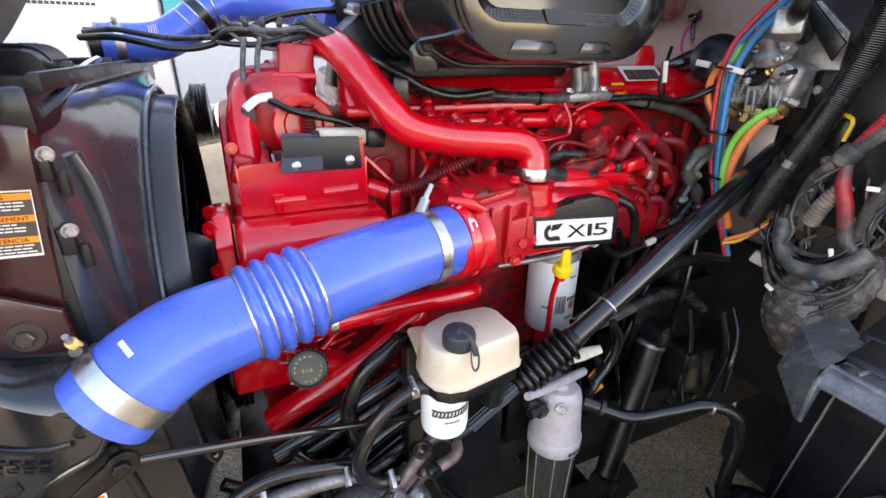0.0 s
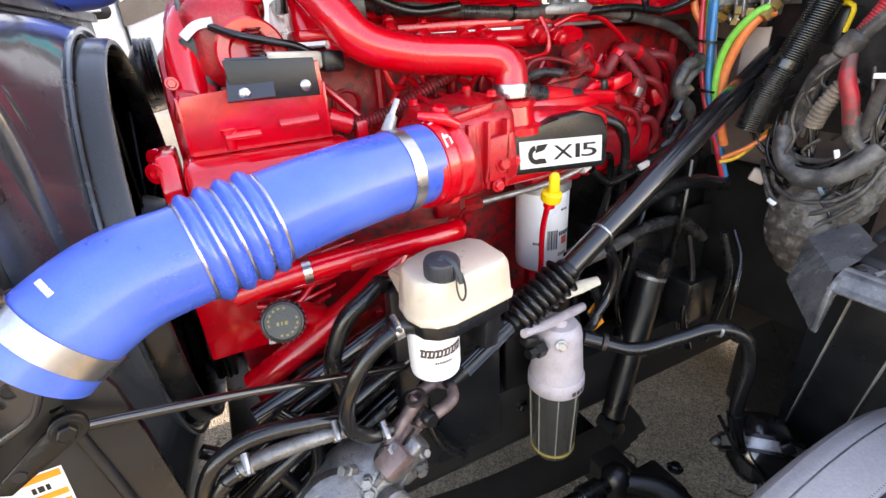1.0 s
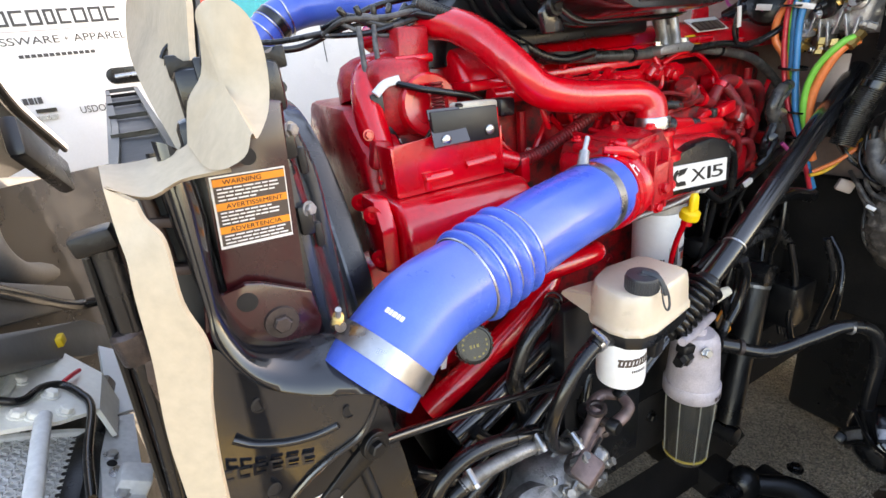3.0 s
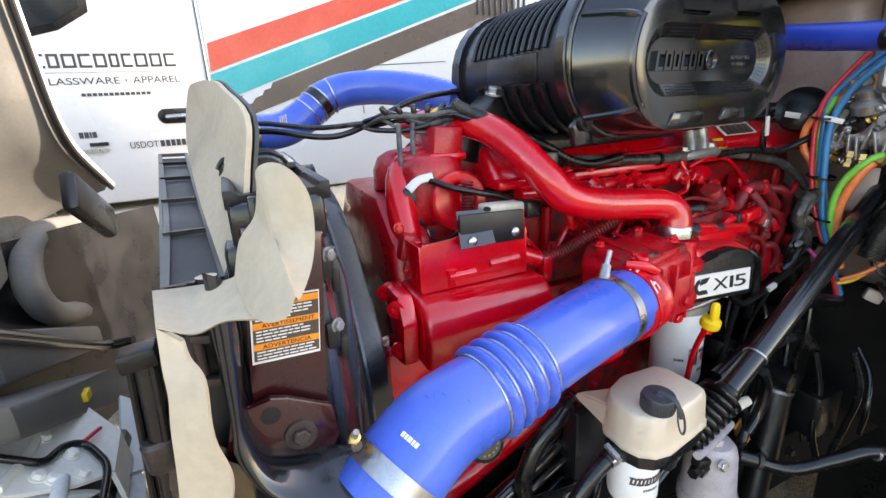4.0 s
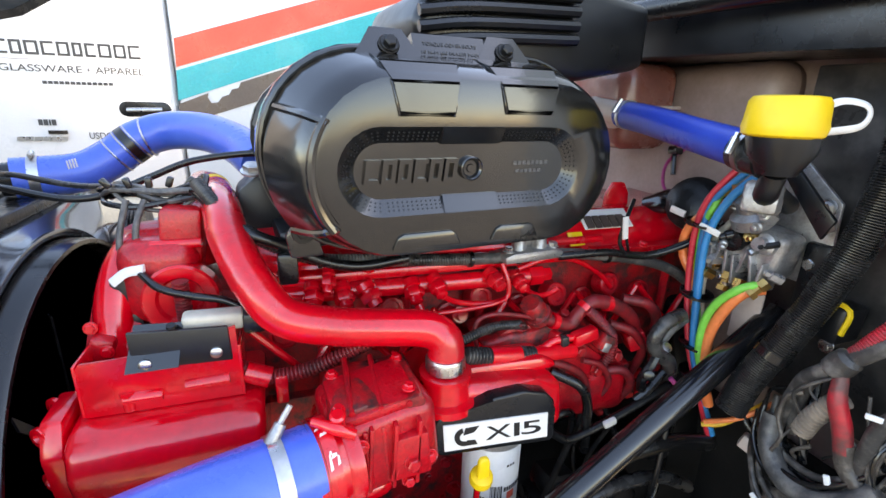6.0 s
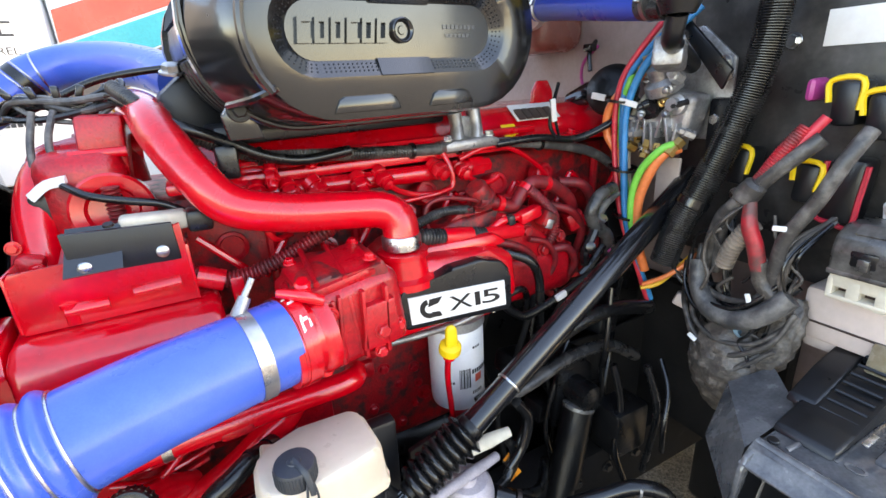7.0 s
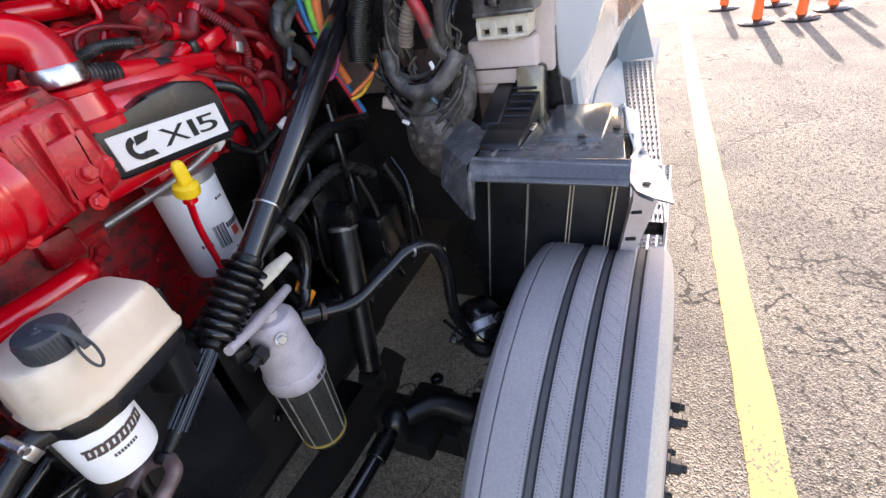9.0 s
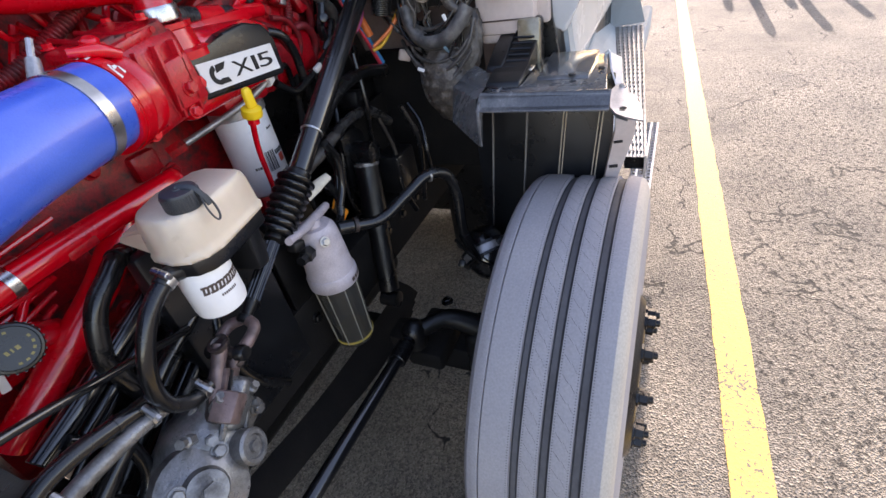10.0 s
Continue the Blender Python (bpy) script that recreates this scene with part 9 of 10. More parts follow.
part("tooth_back", box((1.140, 0.327, 1.450), (0.040, 0.100, 0.034), 0.003), SOOT, fuse)
part("base_lip", box((1.128, 0.330, 1.440), (0.064, 0.100, 0.008), 0.003), CREAM, fuse)
part("lid", prism([(1.090, 1.478), (1.084, 1.520), (1.092, 1.545), (1.115, 1.558), (1.165, 1.560), (1.170, 1.478)], "y", 0.262, 0.382, 0.008, seg=3), FUSE_LID, fuse, "dusty smoky lid")
part("lid_top", prism([(1.094, 1.549), (1.113, 1.561), (1.160, 1.564), (1.160, 1.556), (1.116, 1.553), (1.098, 1.543)], "y", 0.268, 0.360, 0.002), FUSE_LID, fuse)
part("lid_window", box((1.0875, 0.338, 1.512), (0.006, 0.036, 0.026), 0.004, (0, -6, 0)), BLACK, fuse)
part("lid_clip", box((1.083, 0.336, 1.506), (0.008, 0.016, 0.020), 0.003), FUSE_LID, fuse)
part("lid_skirt", box((1.094, 0.322, 1.484), (0.012, 0.122, 0.010), 0.003), FUSE_LID, fuse)
def plug(c, s, rot, mat, edge=None):
    q = part("plug", box(c, s, 0.008, rot), mat, ep, "black multi-pin plug")
    if edge:
        m = pose(*c, *rot)
        w, h = s[1] / 2 + 0.002, s[2] / 2 + 0.002
        pts = [m @ V(-s[0] / 2, -w, -h * 0.25), m @ V(-s[0] / 2, -w, h), m @ V(-s[0] / 2, w, h), m @ V(-s[0] / 2, w, h * 0.1)]
        part("lock_lever", tube(pts, 0.0044, 6, 4), edge, q, "coloured locking lever")
    return q
rp = plug((1.160, 0.405, 1.597), (0.05, 0.048, 0.105), (2, 0, 0), BLACK)
part("lock_lever", tube([(1.132, 0.430, 1.645), (1.130, 0.434, 1.600), (1.130, 0.433, 1.556), (1.130, 0.408, 1.547), (1.130, 0.382, 1.545), (1.130, 0.378, 1.590), (1.132, 0.376, 1.642)], 0.0042, 6, 4), LEVER_RED, rp, "dark red locking frame")
plug((1.155, 0.454, 1.604), (0.06, 0.034, 0.065), (4, 0, 0), BLACK, YELLOW)
plug((1.155, 0.568, 1.618), (0.06, 0.036, 0.066), (4, 0, 0), BLACK, YELLOW)
plug((1.155, 0.424, 1.732), (0.06, 0.036, 0.066), (-3, 0, 0), BLACK, YELLOW)
plug((1.155, 0.377, 1.714), (0.06, 0.036, 0.066), (-3, 0, 0), BLACK, YELLOW)
plug((1.16, 0.62, 1.68), (0.05, 0.05, 0.12), (0, 0, 0), BLACK)
plug((1.16, 0.478, 1.752), (0.05, 0.016, 0.036), (0, 0, 0), TUBE_PINK)
part("white_label", box((1.196, 0.44, 1.845), (0.003, 0.12, 0.055), 0.001), LABEL_W, ep, "blank white label")
part("caution_label", box((1.196, 0.42, 1.915), (0.003, 0.10, 0.04), 0.001), LABEL_W, ep)
part("caution_edge", box((1.194, 0.42, 1.93), (0.003, 0.10, 0.012), 0.001), YELLOW, ep)
for p in ((1.196, 0.545, 1.83), (1.196, 0.60, 1.55), (1.196, 0.53, 1.95)):
    part("panel_bolt", bolt(p, (-1, 0, 0), 0.010), STEEL, ep)
part("red_rod", tube([(1.17, 0.585, 1.79), (1.15, 0.60, 1.70)], 0.006, 8, 2), TUBE_RED, ep)

part("pillar_gap", plate([(1.196, 0.262, 1.95), (1.196, 0.250, 1.95), (1.196, 0.246, 1.54), (1.196, 0.240, 1.36), (1.196, 0.222, 1.24), (1.196, 0.268, 1.26), (1.196, 0.290, 1.36), (1.196, 0.266, 1.54)], (-0.012, 0, 0)), RUBBER, ep, "dark rubber gap beside the pillar")
# ---- looms in the corner of the bay ----
wl = thing("wiring_loom", (1.08, 0.5, 1.3), "tangle of dusty black and grey wiring looms", "wiring loom")
def run(pts, r, mat, ridge=False, label="", name="loom"):
    return part(name, ridged(pts, r, 0.0045, 0.14, 12) if ridge else tube(pts, r, 12, 6), mat, wl, label)
part("conduit", ridged([(1.03, 0.628, 1.43), (1.045, 0.617, 1.50), (1.07, 0.594, 1.58), (1.10, 0.566, 1.70), (1.12, 0.548, 1.82), (1.13, 0.54, 2.02)], 0.0262, 0.0042, 0.13, 18), CONDUIT, wl, "thick corrugated black conduit")
part("conduit_tape", ring((1.062, 0.602, 1.555), (0.25, -0.2, 0.8), 0.027, 0.014, 0.002, 24), RUBBER, wl)
run([(1.09, 0.425, 1.685), (1.075, 0.455, 1.650), (1.07, 0.474, 1.628), (1.065, 0.502, 1.592), (1.065, 0.530, 1.560), (1.07, 0.549, 1.533), (1.08, 0.566, 1.48), (1.09, 0.578, 1.43)], 0.0125, DARK_TAPE, False, "taped black loom")
run([(1.09, 0.45, 1.70), (1.075, 0.468, 1.665), (1.07, 0.488, 1.625), (1.07, 0.505, 1.595)], 0.0115, RED_DIRTY, True, "dirty red corrugated loom")
run([(1.10, 0.43, 1.715), (1.085, 0.452, 1.675), (1.08, 0.476, 1.635)], 0.008, TUBE_RED, False, "red cable", "cable")
run([(1.06, 0.498, 1.58), (1.055, 0.490, 1.538), (1.06, 0.477, 1.50), (1.065, 0.468, 1.46)], [0.010, 0.013, 0.014, 0.013], RED_DIRTY, False, "dirty red loom sleeve")
run([(1.065, 0.470, 1.475), (1.07, 0.462, 1.438), (1.075, 0.440, 1.413), (1.085, 0.425, 1.38)], 0.014, LOOM_DUST, False, "dusty loom sleeve")
part("loom", ridged([(1.070, 0.490, 1.540), (1.066, 0.506, 1.510), (1.066, 0.520, 1.482), (1.072, 0.532, 1.445)], 0.0165, 0.0080, 0.26, 16), TAN_LOOM, wl, "tan corrugated loom")
run([(1.10, 0.372, 1.70), (1.075, 0.385, 1.655), (1.065, 0.404, 1.594), (1.065, 0.435, 1.53), (1.07, 0.444, 1.485), (1.08, 0.448, 1.43), (1.09, 0.44, 1.38)], 0.0115, DARK_TAPE, False, "taped black loom")
run([(1.085, 0.51, 1.60), (1.075, 0.525, 1.565), (1.075, 0.545, 1.52), (1.085, 0.555, 1.46), (1.095, 0.558, 1.42)], 0.0085, DARK_TAPE, False)
part("loom_knot", lathe([(0.012, -0.022), (0.019, -0.016), (0.021, 0.0), (0.019, 0.016), (0.012, 0.022)], (1.062, 0.503, 1.592), (0.0, -0.5, 0.8), 16), DARK_TAPE, wl, "taped loom knot")
# taped loop that hangs below the plugs
LOOP = [V(1.10, 0.588, 1.43), V(1.085, 0.575, 1.385), V(1.07, 0.536, 1.352), V(1.065, 0.480, 1.354), V(1.07, 0.442, 1.382), V(1.085, 0.415, 1.42)]
for k, (dx, dz, r, mat) in enumerate(((-0.010, 0.004, 0.0185, TAPE), (0.018, 0.016, 0.0095, RUBBER), (0.002, -0.013, 0.0095, TAPE), (0.024, -0.012, 0.0085, DARK_TAPE), (0.010, 0.030, 0.006, DARK_TAPE), (-0.012, 0.020, 0.0045, RUBBER), (0.012, -0.024, 0.0055, DARK_TAPE), (-0.012, -0.004, 0.004, RUBBER))):
    run([p + V(dx, 0.004 * k, dz) for p in LOOP], r, mat, False, "taped hanging loop" if k == 0 else "")
for k in range(3):
    c = LOOP[1 + k] + V(0.008, 0, -0.006)
    part("loom_tie", ring(c, LOOP[2 + k] - LOOP[k], 0.027, 0.007, 0.002, 18), BLUE_TAPE if k == 2 else RUBBER, wl)
# dusty cloth sleeve that bulges below the loop
def sleeve(pts, radii, mat, label, fold):
    """A slack cloth sleeve: a wide tube with lengthwise folds and cross creases."""
    line, par = spline(pts, 9)
    bm, n, seg = bmesh.new(), len(line), 40
    verts = []
    for i, p in enumerate(line):
        t = (line[min(i + 1, n - 1)] - line[max(i - 1, 0)]).normalized()
        u = V(1, 0, 0) - t * t.x
        u.normalize()
        w = t.cross(u)
        q = par[i]
        r = radii[int(q)] if int(q) >= len(radii) - 1 else radii[int(q)] + (radii[int(q) + 1] - radii[int(q)]) * (q - int(q))
        for k in range(seg):
            a = 2 * math.pi * k / seg
            f = 1 + fold * (math.sin(9 * a + 2.2 * math.sin(i * 0.5)) * 0.6 + math.sin(17 * a - i * 0.7) * 0.3 + math.sin(i * 1.9 + 3 * a) * 0.5)
            verts.append(p + (u * math.cos(a) * 0.6 + w * math.sin(a)) * r * f)
    grow(bm, verts, [(i * seg + k, i * seg + (k + 1) % seg, (i + 1) * seg + (k + 1) % seg, (i + 1) * seg + k) for i in range(n - 1) for k in range(seg)] + [tuple(range(seg)), tuple(range((n - 1) * seg, n * seg))])
    part("cloth_sleeve", bm, mat, wl, label, sharp=80)
sleeve([(1.10, 0.510, 1.345), (1.085, 0.506, 1.300), (1.07, 0.500, 1.245), (1.07, 0.498, 1.195), (1.085, 0.503, 1.150)], [0.040, 0.062, 0.066, 0.054, 0.034], LOOM_DUST, "slack dusty brown loom sleeve", 0.09)
sleeve([(1.12, 0.430, 1.405), (1.10, 0.424, 1.355), (1.085, 0.436, 1.300), (1.08, 0.460, 1.25)], [0.022, 0.030, 0.032, 0.026], LOOM_DUST, "dusty brown loom sleeve", 0.10)
for pts, r in (([(1.13, 0.64, 1.345), (1.08, 0.602, 1.331), (1.055, 0.553, 1.290), (1.045, 0.485, 1.285), (1.06, 0.424, 1.335), (1.08, 0.405, 1.395)], 0.0050), ([(1.12, 0.62, 1.33), (1.07, 0.585, 1.305), (1.05, 0.535, 1.262), (1.045, 0.470, 1.265), (1.06, 0.415, 1.325)], 0.0040), ([(1.10, 0.60, 1.36), (1.065, 0.57, 1.322), (1.05, 0.51, 1.305), (1.06, 0.45, 1.322), (1.075, 0.41, 1.37)], 0.005),
               ([(1.12, 0.585, 1.30), (1.08, 0.575, 1.25), (1.07, 0.56, 1.20), (1.08, 0.535, 1.16)], 0.004), ([(1.10, 0.43, 1.33), (1.05, 0.455, 1.28), (1.04, 0.49, 1.24), (1.06, 0.53, 1.21)], 0.0045)):
    run(pts, r, DARK_TAPE, False, "", "wire")
bundle("wire", wl, [(1.13, 0.40, 1.55), (1.09, 0.425, 1.50), (1.085, 0.435, 1.45), (1.09, 0.43, 1.40), (1.10, 0.42, 1.36)], 9, 0.0035, 0.020, [RUBBER, DARK_TAPE, LOOM_DUST], seed=8)
bundle("wire", wl, [(1.12, 0.555, 1.52), (1.095, 0.545, 1.47), (1.095, 0.54, 1.43), (1.10, 0.53, 1.38)], 6, 0.0035, 0.016, [RUBBER, DARK_TAPE], seed=9)
rngw = random.Random(91)
for k in range(14):
    y0, z0 = rngw.uniform(0.40, 0.58), rngw.uniform(1.36, 1.58)
    pts = [V(rngw.uniform(1.05, 1.09), y0, z0)]
    for q in range(4):
        pts.append(pts[-1] + V(rngw.uniform(-0.008, 0.010), rngw.uniform(-0.030, 0.030), rngw.uniform(-0.050, -0.012)))
    run(pts, rngw.uniform(0.0018, 0.0036), (RUBBER, DARK_TAPE, LOOM_DUST)[k % 3], False, "", "wire")
bundle("wire", wl, [(1.16, 0.70, 1.50), (1.12, 0.67, 1.44), (1.10, 0.64, 1.40), (1.10, 0.60, 1.36)], 5, 0.0035, 0.018, [RUBBER, DARK_TAPE], seed=25)
run([(1.05, 0.69, 1.345), (1.08, 0.665, 1.36), (1.11, 0.62, 1.43)], 0.005, TUBE_YEL, False, "yellow wire", "wire")
run([(1.05, 0.685, 1.355), (1.08, 0.64, 1.39), (1.12, 0.60, 1.45)], 0.005, TUBE_ORANGE, False, "orange wire", "wire")
for p, r in (((1.048, 0.440, 1.545), (0, 0, 30)), ((1.055, 0.470, 1.405), (70, 0, 10)), ((1.045, 0.555, 1.290), (20, 30, 0))):
    part("wire_tag", box(p, (0.005, 0.020, 0.009), 0.002, r), LABEL_W, wl, "white wire tag")
part("connector", box((1.148, 0.652, 1.303), (0.03, 0.035, 0.03), 0.005, (20, 10, 30)), PINK_WALL, wl, "pink-white connector")

# ---- coloured air lines and the valve block ----
al = thing("air_lines", (1.06, 0.72, 1.4), "bunch of red, blue, green and orange air lines", "air line")
def line_(pts, r, mat, label):
    part("air_line", tube(pts, r, 12, 7), mat, al, label)
line_([(1.10, 0.72, 1.90), (1.075, 0.755, 1.845), (1.055, 0.785, 1.785), (1.05, 0.795, 1.715), (1.05, 0.785, 1.60), (1.05, 0.755, 1.485), (1.06, 0.72, 1.40), (1.10, 0.70, 1.28)], 0.0060, TUBE_RED, "red air line")
line_([(1.10, 0.66, 1.90), (1.07, 0.695, 1.855), (1.055, 0.74, 1.795), (1.045, 0.762, 1.715), (1.045, 0.757, 1.61), (1.045, 0.742, 1.50), (1.06, 0.72, 1.41), (1.10, 0.70, 1.30)], 0.0075, TUBE_BLUE, "bright blue air line")
line_([(1.09, 0.70, 1.88), (1.07, 0.745, 1.83), (1.06, 0.780, 1.775), (1.055, 0.780, 1.70), (1.06, 0.775, 1.60)], 0.006, TUBE_BLUE, "bright blue air line")
line_([(1.07, 0.655, 1.66), (1.045, 0.672, 1.648), (1.035, 0.705, 1.605), (1.035, 0.722, 1.55), (1.04, 0.72, 1.485), (1.06, 0.705, 1.42)], 0.0075, TUBE_GREEN, "green air line")
line_([(1.08, 0.78, 1.80), (1.06, 0.772, 1.775), (1.06, 0.79, 1.72), (1.065, 0.78, 1.62), (1.06, 0.75, 1.52)], 0.0065, TUBE_GREEN, "green air line")
line_([(1.08, 0.655, 1.65), (1.055, 0.675, 1.635), (1.045, 0.698, 1.585), (1.045, 0.713, 1.525), (1.05, 0.71, 1.45), (1.07, 0.70, 1.38)], 0.010, TUBE_ORANGE, "orange air line")
line_([(1.09, 0.76, 1.79), (1.06, 0.79, 1.757), (1.05, 0.815, 1.715), (1.052, 0.815, 1.667), (1.06, 0.793, 1.626), (1.065, 0.78, 1.56)], 0.0085, TUBE_ORANGE, "orange air line")
line_([(1.12, 0.80, 1.80), (1.08, 0.805, 1.76), (1.06, 0.80, 1.70), (1.065, 0.79, 1.60), (1.065, 0.76, 1.5)], 0.006, TUBE_YEL, "yellow air line")
line_([(1.12, 0.77, 1.75), (1.08, 0.775, 1.70), (1.07, 0.77, 1.60), (1.075, 0.745, 1.48)], 0.007, CREAM, "cream air line")
for z, y in ((1.74, 0.785), (1.60, 0.765), (1.50, 0.742), (1.44, 0.73)):
    part("cable_tie", ring((1.052, y, z), (0, -0.15, 1), 0.030, 0.005, 0.002, 20), RUBBER, al)
part("line_tag", box((1.04, 0.755, 1.735), (0.006, 0.04, 0.012), 0.002, (15, 0, 20)), LABEL_W, al)
vb = thing("air_valve", (1.10, 0.69, 1.62), "grey cast air valve with brass fittings on the firewall", "air valve")
part("valve_body", box((1.105, 0.695, 1.715), (0.06, 0.11, 0.085), 0.014, (10, 0, 0), 3), DULL_ALU, vb)
part("valve_cap", lathe([(0.035, 0), (0.035, 0.02), (0.022, 0.028), (0.022, 0.05), (0.012, 0.055), (0, 0.055)], (1.09, 0.71, 1.755), (-0.4, 0.1, 0.9), 24), DULL_ALU, vb)
part("valve_port", lathe([(0.019, 0), (0.019, 0.014), (0.012, 0.018), (0.012, 0.03)], (1.08, 0.665, 1.73), (-1, 0, 0.1), 20), ALU, vb)
part("valve_knob", lathe([(0.02, 0), (0.02, 0.012), (0.008, 0.014), (0, 0.014)], (1.072, 0.722, 1.722), (-1, 0, 0), 24), RUBBER, vb)
for p, d in (((1.07, 0.72, 1.66), (-0.3, 0, -1)), ((1.07, 0.695, 1.655), (-0.3, 0, -1)), ((1.08, 0.745, 1.685), (0, 0.6, -0.8)), ((1.075, 0.65, 1.665), (-0.6, 0.3, -0.7)), ((1.08, 0.735, 1.79), (-0.3, 0.2, 1)), ((1.08, 0.70, 1.80), (-0.3, 0, 1))):
    part("brass_fitting", lathe([(0.0115, 0), (0.0115, 0.014), (0.0085, 0.016), (0.0085, 0.026), (0.012, 0.027), (0.012, 0.036)], p, d, 6), BRASS, vb, "brass fitting")
rngv = random.Random(17)
for k in range(26):
    p = V(1.075 + rngv.uniform(-0.02, 0.03), 0.70 + rngv.uniform(-0.06, 0.065), 1.715 + rngv.uniform(-0.085, 0.095))
    d = V(-1, rngv.uniform(-0.8, 0.8), rngv.uniform(-0.8, 0.8))
    r = rngv.uniform(0.006, 0.013)
    part("port_fitting", lathe([(r, -0.012), (r, 0.008), (r * 0.7, 0.010), (r * 0.7, 0.018), (r * 0.4, 0.02), (0, 0.02)], p, d, rngv.choice((6, 6, 14))), (DULL_ALU, ALU, BRASS, RUBBER, DULL_ALU, STEEL)[k % 6], vb)
for k in range(7):
    p = V(1.085, 0.66 + 0.017 * k, 1.67 + 0.012 * (k % 3))
    part("casting_rib", box(p, (0.05, 0.006, 0.055), 0.002, (rngv.uniform(-15, 15), 0, 0)), DULL_ALU, vb)
part("mount_plate", prism([(0.61, 1.81), (0.68, 1.87), (0.77, 1.86), (0.77, 1.66), (0.64, 1.66), (0.605, 1.69)], "x", 1.145, 1.153, 0.003), DULL_ALU, vb)
for p in ((1.145, 0.63, 1.70), (1.145, 0.74, 1.84), (1.145, 0.63, 1.80)):
    part("plate_bolt", bolt(p, (-1, 0, 0), 0.011), STEEL, vb)
part("diagonal_stay", prism([(0.70, 1.90), (0.715, 1.885), (0.60, 1.755), (0.585, 1.79)], "x", 1.095, 1.104, 0.003), BLACK, vb)
part("stay_label", box((1.10, 0.603, 1.79), (0.003, 0.02, 0.045), 0.001, (-30, 0, 0)), LABEL_T, vb)
part("stay_label_edge", box((1.098, 0.612, 1.80), (0.003, 0.02, 0.014), 0.001, (-30, 0, 0)), YELLOW, vb)
part("pale_panel", box((1.13, 0.712, 1.565), (0.006, 0.055, 0.11), 0.002), PINK_WALL, vb)
# horn and small parts on the firewall
hn = thing("horn", (1.14, 0.9, 1.72), "black round horn on the firewall", "horn")
part("horn_body", lathe([(0.0, -0.02), (0.05, -0.02), (0.058, -0.005), (0.058, 0.012), (0.045, 0.022), (0.02, 0.03), (0, 0.03)], (1.12, 0.87, 1.755), (-0.8, -0.4, 0.4), 28), GLOSS_CAST, hn)
part("trumpet", tube([(1.12, 0.885, 1.76), (1.10, 0.93, 1.75), (1.08, 0.975, 1.735)], [0.03, 0.034, 0.02], 16, 5, flat=0.6), GLOSS, hn)
part("tag", box((1.065, 0.86, 1.745), (0.004, 0.035, 0.014), 0.001, (10, 0, 10)), LABEL_W, hn)
bw = thing("wall_wire", (1.2, 0.95, 1.8), "thin magenta and black wires on the firewall", "wire")
part("wire", tube([(1.20, 1.0, 1.86), (1.18, 1.03, 1.82), (1.17, 1.02, 1.77), (1.14, 0.95, 1.745), (1.08, 0.87, 1.74)], 0.004, 8, 6), TUBE_PINK, bw)
part("wire", tube([(1.20, 1.01, 1.87), (1.17, 1.0, 1.845), (1.16, 0.985, 1.80)], 0.006, 8, 5), RUBBER, bw)
part("clip", box((1.17, 1.0, 1.855), (0.02, 0.03, 0.018), 0.004), RUBBER, bw)

# ---- coolant fill neck with yellow cap, blue hose, surge tank ----
fn = thing("filler_neck", (0.893, 0.566, 1.846), "black filler neck with yellow cap and white strap", "filler neck")
part("neck", lathe([(0.025, 0.010), (0.030, 0.02), (0.041, 0.040), (0.043, 0.060)], (0.896, 0.564, 1.861), (0, 0, 1), 28), BLACK, fn)
part("cap", lathe([(0.043, 0), (0.047, 0.003), (0.049, 0.012), (0.0475, 0.020), (0.0455, 0.044), (0.041, 0.050), (0.030, 0.0515), (0, 0.052)], (0.893, 0.564, 1.920), (0, 0, 1), 12), YELLOW, fn, "faceted yellow cap")
part("strap", tube([(0.928, 0.554, 1.951), (0.955, 0.544, 1.966), (0.982, 0.532, 1.963), (0.989, 0.527, 1.951), (0.977, 0.527, 1.936), (0.949, 0.535, 1.930), (0.924, 0.548, 1.926)], 0.0052, 8, 6, flat=0.5), LABEL_W, fn, "white plastic strap")
part("side_neck", tube([(0.891, 0.572, 1.889), (0.905, 0.628, 1.895)], 0.026, 20, 2), BLACK, fn)
worm_clamp(fn, (0.899, 0.609, 1.895), (0.1, 1, 0.05), 0.0275, 0.008, (-1, 0, 0.3), "steel clamp")
part("drain", tube([(0.896, 0.564, 1.872), (0.905, 0.575, 1.845), (0.94, 0.60, 1.835), (1.0, 0.635, 1.83), (1.08, 0.66, 1.80)], 0.016, 12, 6), BLACK, fn)
part("block", box((0.99, 0.640, 1.82), (0.07, 0.05, 0.05), 0.008, (0, 10, 30)), DULL_ALU, fn)
bh = thing("fill_hose", (0.918, 0.775, 1.895), "straight blue silicone fill hose", "hose")
part("hose_body", tube([(0.896, 0.609, 1.895), (0.918, 0.738, 1.910), (0.936, 0.861, 1.926), (0.949, 0.960, 1.935)], 0.0275, 26, 6), BLUE_DEEP, bh)
worm_clamp(bh, (0.946, 0.941, 1.934), (0.1, 1, 0.06), 0.0280, 0.008, (-1, 0, 0.5), "steel clamp")
part("pipe", tube([(0.945, 0.935, 1.934), (0.967, 1.083, 1.945), (1.078, 1.230, 1.951)], 0.024, 18, 4), PINK_WALL, bh)
fn.location.x += 0.012
bh.location.x += 0.025
st = thing("surge_tank", (1.12, 1.1, 1.85), "translucent surge tank with reddish coolant on the firewall", "coolant tank")
